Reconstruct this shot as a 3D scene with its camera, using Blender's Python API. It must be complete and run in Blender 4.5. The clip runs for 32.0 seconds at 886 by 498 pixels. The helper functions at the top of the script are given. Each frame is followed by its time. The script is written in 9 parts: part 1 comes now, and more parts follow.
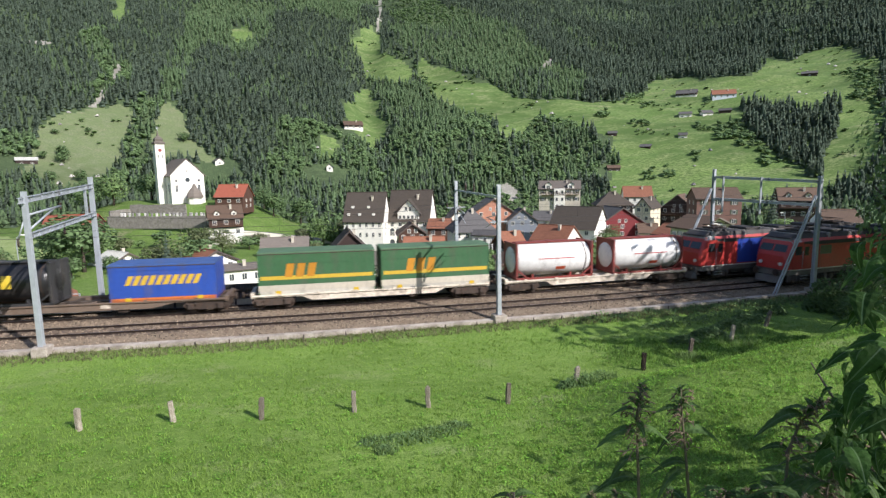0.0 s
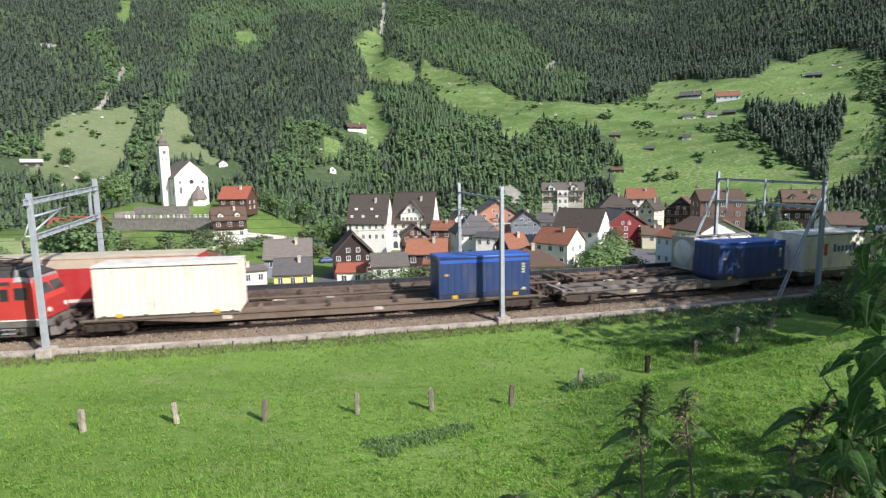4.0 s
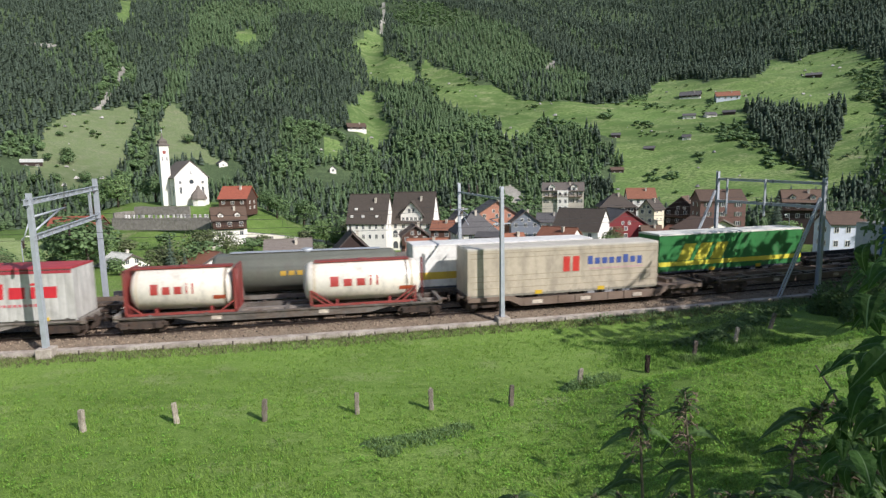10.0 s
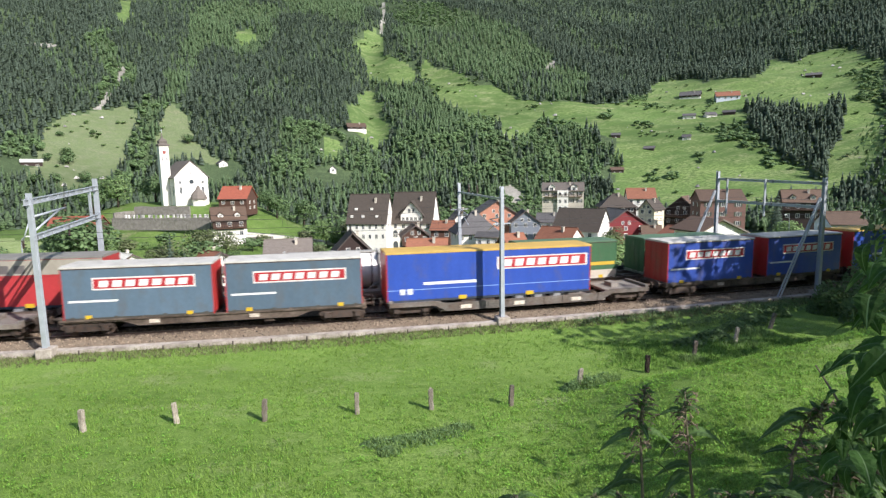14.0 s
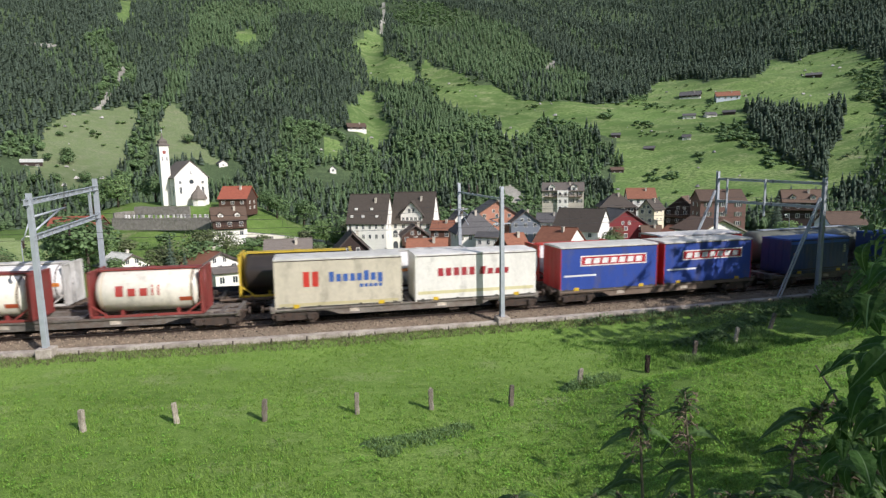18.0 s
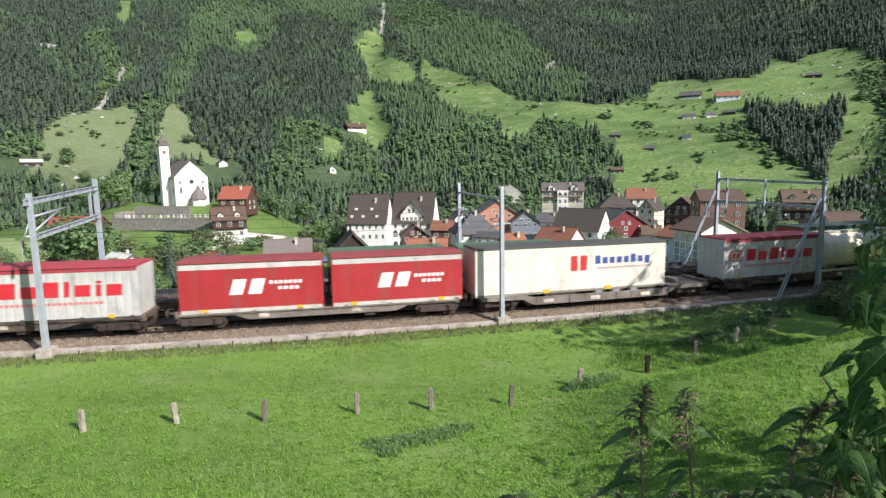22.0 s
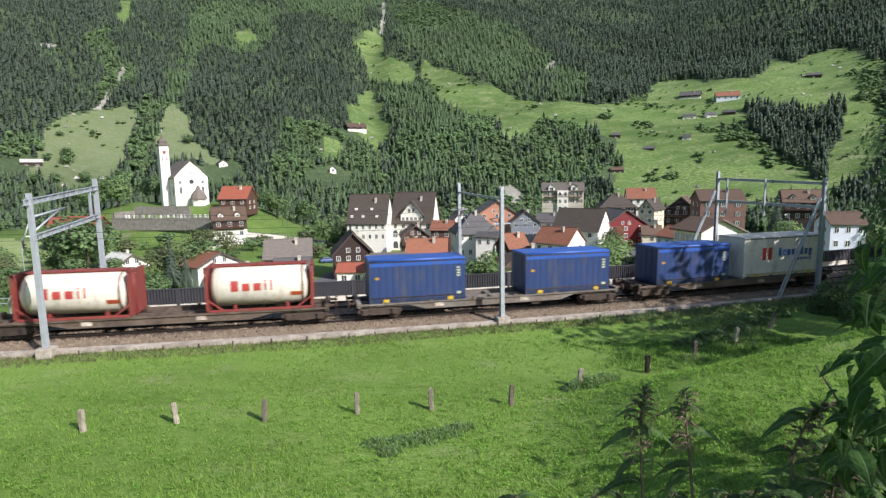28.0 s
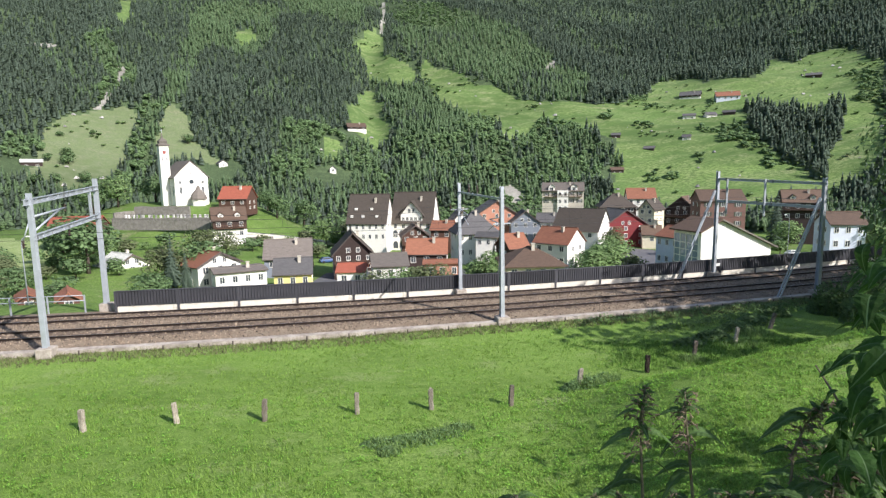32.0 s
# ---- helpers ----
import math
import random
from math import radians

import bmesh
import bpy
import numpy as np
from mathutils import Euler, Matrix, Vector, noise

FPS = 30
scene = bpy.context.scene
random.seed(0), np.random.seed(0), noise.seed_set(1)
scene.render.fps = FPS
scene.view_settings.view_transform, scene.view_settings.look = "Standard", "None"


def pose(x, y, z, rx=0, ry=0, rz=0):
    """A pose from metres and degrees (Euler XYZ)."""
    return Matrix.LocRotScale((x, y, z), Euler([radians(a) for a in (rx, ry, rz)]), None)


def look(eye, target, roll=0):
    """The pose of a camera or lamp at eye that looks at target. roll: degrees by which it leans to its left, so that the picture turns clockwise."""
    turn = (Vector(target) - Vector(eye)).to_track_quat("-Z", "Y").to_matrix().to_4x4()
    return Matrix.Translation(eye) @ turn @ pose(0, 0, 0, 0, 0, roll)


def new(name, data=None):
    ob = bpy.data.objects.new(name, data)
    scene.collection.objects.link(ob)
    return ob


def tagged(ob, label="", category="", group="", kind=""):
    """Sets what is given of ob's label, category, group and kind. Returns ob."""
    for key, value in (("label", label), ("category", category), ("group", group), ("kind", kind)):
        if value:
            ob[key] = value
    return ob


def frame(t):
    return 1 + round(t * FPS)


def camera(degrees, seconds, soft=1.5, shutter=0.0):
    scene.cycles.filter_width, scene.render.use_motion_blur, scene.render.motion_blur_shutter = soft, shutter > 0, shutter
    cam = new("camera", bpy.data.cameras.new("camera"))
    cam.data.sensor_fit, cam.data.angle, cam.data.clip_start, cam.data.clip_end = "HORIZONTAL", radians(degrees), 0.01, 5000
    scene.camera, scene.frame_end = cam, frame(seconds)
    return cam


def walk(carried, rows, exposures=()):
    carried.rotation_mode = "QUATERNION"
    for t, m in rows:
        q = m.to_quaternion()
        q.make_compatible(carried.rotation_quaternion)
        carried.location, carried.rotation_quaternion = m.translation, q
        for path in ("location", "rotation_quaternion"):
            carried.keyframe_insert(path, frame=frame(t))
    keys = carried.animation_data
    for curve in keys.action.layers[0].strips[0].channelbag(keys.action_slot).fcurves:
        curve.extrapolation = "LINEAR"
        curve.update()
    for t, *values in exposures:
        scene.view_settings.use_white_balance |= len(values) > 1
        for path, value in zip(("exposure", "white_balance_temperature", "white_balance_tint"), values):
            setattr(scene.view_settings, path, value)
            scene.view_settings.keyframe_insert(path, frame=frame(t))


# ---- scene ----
# ================= camera =================
EYE = (0.0, 0.0, 8.893)
cam = camera(76.15, 32.0, soft=1.35, shutter=0.22)


def aim(right, down):
    """The tripod head's pose, turned by small angles in radians to the right and down."""
    p = radians(7.7486) + down
    return look(EYE, (math.sin(right) * 100 * math.cos(p), math.cos(right) * 100 * math.cos(p), EYE[2] - 100 * math.sin(p)), -1.0133)


walk(cam, [(0, aim(0.0056, 0.0034)), (0.5, aim(0.0026, 0.0020)), (1.0, aim(0.0017, 0.0013)), (1.5, aim(0.0013, 0.0010)),
           (2.0, aim(0.0004, 0.0001)), (2.5, aim(0, 0)), (10, aim(0, 0)), (32, aim(0, 0))], exposures=[(0, 0.25, 6450, 14), (1, 0.45, 6450, 14), (2, 0.45, 6450, 14), (3, 0.37, 6450, 14), (6, 0.40, 6450, 14), (7, 0.37, 6450, 14), (8, 0.37, 6450, 14), (9, 0.25, 6450, 14), (10, 0.07, 6450, 14), (11, 0.25, 6450, 14), (12, 0.40, 6450, 14), (13, 0.48, 6450, 14), (14, 0.45, 6450, 14), (17, 0.33, 6450, 14), (18, 0.03, 6450, 14), (19, 0.02, 6450, 14), (20, 0.32, 6450, 14), (21, 0.45, 6450, 14), (22, 0.38, 6450, 14), (23, 0.22, 6450, 14), (24, 0.08, 6450, 14), (25, 0.17, 6450, 14), (28, 0.28, 6450, 14), (29, 0.45, 6450, 14), (32, 0.46, 6450, 14)])

# ================= light =================
SUN_ELEV, SUN_AZ = radians(36), math.atan2(0.78, -0.63)   # azimuth from +y towards +x
world = bpy.data.worlds.new("sky")
scene.world = world
world.use_nodes = True
wn = world.node_tree.nodes
sky = wn.new("ShaderNodeTexSky")
sky.sky_type, sky.sun_disc = "NISHITA", False
sky.sun_elevation, sky.sun_rotation = SUN_ELEV, SUN_AZ
sky.altitude, sky.air_density, sky.dust_density = 900, 1.0, 2.0
world.node_tree.links.new(sky.outputs[0], wn["Background"].inputs[0])
wn["Background"].inputs[1].default_value = 0.15
sun_data = bpy.data.lights.new("sun", "SUN")
sun_data.energy, sun_data.angle, sun_data.color = 5.0, radians(0.6), (1.0, 0.97, 0.93)
sun = new("sun", sun_data)
sun_way = Vector((math.sin(SUN_AZ) * math.cos(SUN_ELEV), math.cos(SUN_AZ) * math.cos(SUN_ELEV), math.sin(SUN_ELEV)))
sun.matrix_world = look(sun_way * 100, (0, 0, 0))

# ================= materials =================
def hexc(h):
    v = [int(h[i:i + 2], 16) / 255 for i in (0, 2, 4)]
    return tuple(a / 12.92 if a <= 0.04045 else ((a + 0.055) / 1.055) ** 2.4 for a in v)


MATS = {}


def mat(name, color, rough=0.6, metal=0.0, scale=3.0, var=0.25, bump=0.1, dirt=None, dirt_amount=0.0, island=0.0, rand=0.0,
        stretch=(1, 1, 1), space="Object", fine=12.0, trans=0.0, spec=0.5):
    """Base colour with large and fine variation, stains of a dirt colour, and fine relief."""
    if name in MATS:
        return MATS[name]
    m = bpy.data.materials.new(name)
    m.use_nodes = True
    nt = m.node_tree
    N, L = nt.nodes, nt.links
    b = N["Principled BSDF"]
    b.inputs["Roughness"].default_value, b.inputs["Metallic"].default_value = rough, metal
    b.inputs["Specular IOR Level"].default_value = spec
    tc = N.new("ShaderNodeTexCoord")
    mp = N.new("ShaderNodeMapping")
    mp.inputs["Scale"].default_value = stretch
    L.new(tc.outputs[space], mp.inputs[0])
    n1, n2 = N.new("ShaderNodeTexNoise"), N.new("ShaderNodeTexNoise")
    n1.inputs["Scale"].default_value, n2.inputs["Scale"].default_value = scale, scale * fine
    n1.inputs["Detail"].default_value, n2.inputs["Detail"].default_value = 4, 3
    for n in (n1, n2):
        L.new(mp.outputs[0], n.inputs["Vector"])
    add = N.new("ShaderNodeMath")
    add.operation = "ADD"
    L.new(n1.outputs[0], add.inputs[0])
    L.new(n2.outputs[0], add.inputs[1])
    value = add.outputs[0]
    if island or rand:
        src = N.new("ShaderNodeNewGeometry").outputs["Random Per Island"] if island else N.new("ShaderNodeObjectInfo").outputs["Random"]
        ma = N.new("ShaderNodeMath")
        ma.operation = "MULTIPLY_ADD"
        L.new(src, ma.inputs[0])
        ma.inputs[1].default_value = 2 * (island or rand)
        L.new(value, ma.inputs[2])
        sb = N.new("ShaderNodeMath")
        sb.operation = "SUBTRACT"
        L.new(ma.outputs[0], sb.inputs[0])
        sb.inputs[1].default_value = island or rand
        value = sb.outputs[0]
    ramp = N.new("ShaderNodeMapRange")
    ramp.inputs["From Min"].default_value, ramp.inputs["From Max"].default_value = 0.6, 1.4
    ramp.inputs["To Min"].default_value, ramp.inputs["To Max"].default_value = 1 - var, 1 + var
    ramp.clamp = False
    L.new(value, ramp.inputs["Value"])
    mul = N.new("ShaderNodeVectorMath")
    mul.operation = "SCALE"
    mul.inputs[0].default_value = color
    L.new(ramp.outputs[0], mul.inputs["Scale"])
    out = mul.outputs[0]
    if dirt and dirt_amount:
        n3 = N.new("ShaderNodeTexNoise")
        n3.inputs["Scale"].default_value, n3.inputs["Detail"].default_value = scale * 1.7, 6
        n3.inputs["Roughness"].default_value = 0.7
        L.new(mp.outputs[0], n3.inputs["Vector"])
        r3 = N.new("ShaderNodeMapRange")
        r3.inputs["From Min"].default_value, r3.inputs["From Max"].default_value = 0.62 - 0.3 * dirt_amount, 0.78
        L.new(n3.outputs[0], r3.inputs["Value"])
        mx = N.new("ShaderNodeMix")
        mx.data_type = "RGBA"
        L.new(r3.outputs[0], mx.inputs[0])
        L.new(out, mx.inputs[6])
        mx.inputs[7].default_value = (*dirt, 1)
        out = mx.outputs[2]
    L.new(out, b.inputs["Base Color"])
    if bump:
        bp = N.new("ShaderNodeBump")
        bp.inputs["Strength"].default_value, bp.inputs["Distance"].default_value = bump, 0.02
        L.new(n2.outputs[0], bp.inputs["Height"])
        L.new(bp.outputs[0], b.inputs["Normal"])
    if trans:
        t = N.new("ShaderNodeBsdfTranslucent")
        L.new(out, t.inputs[0])
        ms = N.new("ShaderNodeMixShader")
        ms.inputs[0].default_value = trans
        L.new(b.outputs[0], ms.inputs[1])
        L.new(t.outputs[0], ms.inputs[2])
        L.new(ms.outputs[0], N["Material Output"].inputs[0])
    MATS[name] = m
    return m


RUST = (0.10, 0.055, 0.032)
GRIME = (0.07, 0.06, 0.05)


def paint(name, h, dirt=0.35, rough=0.45, var=0.12):
    return mat(name, tuple(0.84 * c + 0.006 for c in hexc(h)), rough, scale=0.8, var=var + 0.04, bump=0.05, dirt=tuple(0.35 * c + g for c, g in zip(hexc(h), GRIME)), dirt_amount=dirt, stretch=(1.1, 1, 0.45), rand=0.2)


STEEL = mat("galvanised_steel", (0.42, 0.45, 0.48), 0.55, 0.35, scale=2, var=0.2, bump=0.05)
STEEL_DARK = mat("dark_galvanised_steel", (0.20, 0.21, 0.22), 0.6, 0.3, scale=2, var=0.3, bump=0.05)
RAIL = mat("rail_steel", (0.05, 0.036, 0.03), 0.5, 0.5, scale=4, var=0.25)
RAILTOP = mat("rail_head", (0.30, 0.29, 0.28), 0.4, 1.0, scale=4, var=0.1)
CONCRETE = mat("weathered_concrete", (0.44, 0.39, 0.33), 0.9, scale=0.9, var=0.3, bump=0.3, dirt=(0.13, 0.105, 0.075), dirt_amount=0.75, space="Object")
CONCRETE_PALE = mat("pale_concrete", (0.66, 0.62, 0.53), 0.9, scale=0.8, var=0.15, bump=0.2, dirt=(0.3, 0.27, 0.2), dirt_amount=0.25)
BALLAST_DARK = mat("rust_stained_ballast", (0.10, 0.07, 0.047), 0.95, scale=0.9, var=0.35, bump=1.0, fine=14, dirt=(0.20, 0.145, 0.095), dirt_amount=0.5)
BALLAST = mat("track_ballast", (0.205, 0.16, 0.11), 0.95, scale=0.9, var=0.30, bump=1.0, fine=14, dirt=(0.14, 0.09, 0.058), dirt_amount=0.6)
SLEEPER = mat("sleeper_timber", (0.135, 0.098, 0.072), 0.9, scale=3, var=0.3, bump=0.3, rand=0.3)
BLACK = mat("black_rubber", (0.02, 0.02, 0.02), 0.8, scale=3, var=0.3)
GRIMY = mat("grimy_underframe", (0.055, 0.042, 0.034), 0.8, 0.2, scale=2.5, var=0.45, bump=0.2, dirt=RUST, dirt_amount=0.5, rand=0.4)
WAGON_RUST = mat("rusty_wagon_paint", (0.10, 0.07, 0.05), 0.75, 0.1, scale=0.7, var=0.5, bump=0.15, dirt=(0.20, 0.155, 0.12), dirt_amount=0.7, rand=0.7)
WAGON_GREY = mat("worn_grey_wagon_paint", (0.20, 0.18, 0.155), 0.7, 0.1, scale=0.6, var=0.4, bump=0.1, dirt=RUST, dirt_amount=0.6, rand=0.4)
WAGON_PALE = mat("pale_wagon_paint", (0.62, 0.55, 0.45), 0.65, scale=0.6, var=0.25, bump=0.1, dirt=RUST, dirt_amount=0.45, rand=0.4)
GLASS = mat("dark_glass", (0.03, 0.035, 0.04), 0.08, 0.0, scale=1, var=0.1, bump=0)
WHITE = paint("white_paint", "f1efe9", 0.15)

# ================= mesh helpers =================
class Build:
    """Collects plain solids into one mesh."""
    def __init__(self):
        self.v, self.f, self.smooth = [], [], []

    def add(self, verts, faces, smooth=False):
        k = len(self.v)
        self.v += [tuple(p) for p in verts]
        self.f += [tuple(i + k for i in q) for q in faces]
        self.smooth += [smooth] * len(faces)
        return self

    def box(self, x0, x1, y0, y1, z0, z1, c=0.0):
        """A box; c chamfers its upright edges and its top."""
        if c <= 0:
            return self.add([(x, y, z) for z in (z0, z1) for x, y in ((x0, y0), (x1, y0), (x1, y1), (x0, y1))],
                            [(3, 2, 1, 0), (4, 5, 6, 7), (0, 1, 5, 4), (1, 2, 6, 5), (2, 3, 7, 6), (3, 0, 4, 7)])
        ring = lambda a, z: [(x0 + a + c, y0 + a, z), (x1 - a - c, y0 + a, z), (x1 - a, y0 + a + c, z), (x1 - a, y1 - a - c, z),
                             (x1 - a - c, y1 - a, z), (x0 + a + c, y1 - a, z), (x0 + a, y1 - a - c, z), (x0 + a, y0 + a + c, z)]
        return self.loft([ring(0, z0), ring(0, z1 - c), ring(c * 0.7, z1)])

    def loft(self, rings, close=True, smooth=False):
        n = len(rings[0])
        verts = [p for r in rings for p in r]
        faces = [(i * n + j, i * n + (j + 1) % n, (i + 1) * n + (j + 1) % n, (i + 1) * n + j) for i in range(len(rings) - 1) for j in range(n)]
        k = len(faces)
        if close:
            faces += [tuple(range(n))[::-1], tuple(range((len(rings) - 1) * n, len(rings) * n))]
        self.add(verts, faces[:k], smooth)
        if close:
            base = len(self.v) - len(verts)
            for q in faces[k:]:
                self.f.append(tuple(i + base for i in q))
                self.smooth.append(False)
        return self

    def tube(self, a, b, r0, r1=None, n=8, smooth=True):
        a, b = Vector(a), Vector(b)
        q = (b - a).to_track_quat("Z", "Y")
        r1 = r0 if r1 is None else r1
        ring = lambda c, r: [c + q @ Vector((r * math.cos(i * math.tau / n), r * math.sin(i * math.tau / n), 0)) for i in range(n)]
        return self.loft([ring(a, r0), ring(b, r1)], smooth=smooth)

    def beam(self, a, b, w, h):
        """A straight bar of rectangular section from a to b."""
        a, b = Vector(a), Vector(b)
        d = (b - a).normalized()
        side = d.cross(Vector((0, 0, 1)))
        side = side.normalized() if side.length > 1e-3 else Vector((1, 0, 0))
        up = side.cross(d)
        ring = lambda c: [c + side * (sx * w / 2) + up * (sz * h / 2) for sx, sz in ((-1, -1), (1, -1), (1, 1), (-1, 1))]
        return self.loft([ring(a), ring(b)])

    def path(self, pts, r, n=5):
        """A round rod along a line of points."""
        pts = [Vector(p) for p in pts]
        rings = []
        for i, p in enumerate(pts):
            d = (pts[min(i + 1, len(pts) - 1)] - pts[max(i - 1, 0)]).normalized()
            a = d.cross(Vector((0, 0, 1)))
            a = a.normalized() if a.length > 1e-3 else Vector((1, 0, 0))
            b = a.cross(d)
            rr = r[i] if isinstance(r, (list, tuple)) else r
            rings.append([p + (a * math.cos(k * math.tau / n) + b * math.sin(k * math.tau / n)) * rr for k in range(n)])
        return self.loft(rings, smooth=True)

    def cells(self, xs, zs, holes, y0, y1):
        """A flat frame in the plane of x and z: all cells but the holes, as one solid."""
        nx, nz = len(xs), len(zs)
        verts = [(x, y, z) for y in (y0, y1) for z in zs for x in xs]
        idx = lambda i, j, k: k * nx * nz + j * nx + i
        full = lambda i, j: 0 <= i < nx - 1 and 0 <= j < nz - 1 and (i, j) not in holes
        faces = []
        for i in range(nx - 1):
            for j in range(nz - 1):
                if not full(i, j):
                    continue
                faces.append((idx(i, j, 0), idx(i + 1, j, 0), idx(i + 1, j + 1, 0), idx(i, j + 1, 0)))
                faces.append((idx(i, j + 1, 1), idx(i + 1, j + 1, 1), idx(i + 1, j, 1), idx(i, j, 1)))
                for (di, dj), (a, b) in (((-1, 0), ((i, j + 1), (i, j))), ((1, 0), ((i + 1, j), (i + 1, j + 1))), ((0, -1), ((i, j), (i + 1, j))), ((0, 1), ((i + 1, j + 1), (i, j + 1)))):
                    if not full(i + di, j + dj):
                        faces.append((idx(*a, 0), idx(*a, 1), idx(*b, 1), idx(*b, 0)))
        return self.add(verts, faces)

    def mesh(self, name, material):
        me = bpy.data.meshes.new(name)
        me.from_pydata(self.v, [], self.f)
        for m in (material if isinstance(material, (list, tuple)) else [material]):
            me.materials.append(m)
        if any(self.smooth):
            me.polygons.foreach_set("use_smooth", self.smooth)
        me.update()
        return me


def part(name, shape, material, parent, label="", at=None):
    """One mesh object under a thing or a part. shape: a Build, or a mesh to share."""
    me = shape.mesh(name, material) if isinstance(shape, Build) else shape
    ob = new(name, me)
    ob.parent = parent
    if at is not None:
        ob.matrix_basis = at if isinstance(at, Matrix) else Matrix.Translation(at)
    return tagged(ob, label) if label else ob


def thing(name, label, category, m=None, group="", kind=""):
    ob = new(name)
    ob.empty_display_size = 0.2
    if m is not None:
        ob.matrix_basis = m
    return tagged(ob, label, category, group, kind)


def solid(name, shape, material, label, category="", kind="", m=None, group=""):
    ob = new(name, shape.mesh(name, material) if isinstance(shape, Build) else shape)
    if m is not None:
        ob.matrix_basis = m
    return tagged(ob, label, category, group, kind)


def grid_mesh(name, P, material, smooth=True, flip=False):
    """A mesh from an (n, m, 3) array of places."""
    n, m = P.shape[:2]
    idx = np.arange(n * m).reshape(n, m)
    q = np.stack([idx[:-1, :-1], idx[1:, :-1], idx[1:, 1:], idx[:-1, 1:]], -1).reshape(-1, 4)
    if flip:
        q = q[:, ::-1]
    me = bpy.data.meshes.new(name)
    me.from_pydata(P.reshape(-1, 3).tolist(), [], q.tolist())
    me.materials.append(material)
    if smooth:
        me.polygons.foreach_set("use_smooth", [True] * len(me.polygons))
    return me


# ================= plan of the railway =================
GRADE = -0.0069
TRACKS = {"near": 0.0, "far": 3.8}
LS = np.arange(-760.0, 760.0, 1.0)
LH = np.radians(13.11) + 0.003029 * np.clip(LS, -60, 90) - 0.0023 * np.clip(LS - 90, 0, 160)
LX = np.concatenate([[0], np.cumsum(np.cos((LH[1:] + LH[:-1]) / 2))])
LY = np.concatenate([[0], np.cumsum(np.sin((LH[1:] + LH[:-1]) / 2))])
LX -= np.interp(0, LS, LX)
LY += 35.855 - np.interp(0, LS, LY)


def line(s, off=0.0, z=0.0):
    """Place at s metres along the railway, off metres to its valley side, z above the rails."""
    h = float(np.interp(s, LS, LH))
    return Vector((float(np.interp(s, LS, LX)) - math.sin(h) * off, float(np.interp(s, LS, LY)) + math.cos(h) * off, z + GRADE * s))


def rail_pose(s, off=0.0, z=0.0):
    h = float(np.interp(s, LS, LH))
    return Matrix.Translation(line(s, off, z)) @ Euler((0, -math.atan(GRADE), h)).to_matrix().to_4x4()


def sweep(name, section, s0, s1, step, material, smooth=False):
    """A strip with the open section [(off, z), ...] along the railway."""
    ss = np.arange(s0, s1 + step / 2, step)
    return grid_mesh(name, np.array([[tuple(line(s, o, z)) for o, z in section] for s in ss]), material, smooth, flip=True)


def to_line(x, y):
    """s and off of places in plan (arrays)."""
    sh = x.shape
    x, y = x.ravel(), y.ravel()
    s, o = np.empty(len(x)), np.empty(len(x))
    for i in range(0, len(x), 4000):
        dx, dy = x[i:i + 4000, None] - LX[None, ::4], y[i:i + 4000, None] - LY[None, ::4]
        k = np.argmin(dx * dx + dy * dy, 1)
        a = np.arange(len(k))
        h = LH[::4][k]
        ddx, ddy = dx[a, k], dy[a, k]
        ds = ddx * np.cos(h) + ddy * np.sin(h)
        h = np.interp(LS[::4][k] + ds, LS, LH)
        s[i:i + 4000] = LS[::4][k] + ds
        o[i:i + 4000] = -ddx * np.sin(h) + ddy * np.cos(h)
    return s.reshape(sh), o.reshape(sh)


# ================= ground =================
def ss(t):
    t = np.clip(t, 0, 1)
    return t * t * (3 - 2 * t)


def waves(x, y, size):
    return (np.sin(x / size + 1.3 * np.sin(y / size * 0.7)) + np.sin(y / size * 1.17 + 1.1 * np.sin(x / size * 0.6 + 2)) +
            0.5 * np.sin((x + y) / size * 2.1 + 0.7)) / 2.5


def mountain(x, y):
    """Height of the far slope over the valley floor."""
    r = np.hypot(x, y)
    az = np.degrees(np.arctan2(x, np.maximum(y, 1e-3) if np.isscalar(y) else y))
    right = ss((az - 2) / 20.0)
    foot = 245 + 30 * right + 15 * ss((-az - 14) / 10.0)
    grad = 0.51 - 0.075 * right
    up = np.maximum(r - foot, 0)
    rise = grad * (np.sqrt(up * up + 900) - 30)
    rough_ = ss(up / 150)
    z = rise + rough_ * (9 * waves(x, y, 55) + 3.5 * waves(x + 31, y - 17, 19) + 1.0 * waves(0.5 * x - 9, 1.5 * y, 8))
    gully = np.exp(-((az + 6.0 + 1.2 * np.sin(r / 60)) / 1.6) ** 2)
    z = z - 9 * gully * rough_
    return np.minimum(z, 900 + 0 * z)


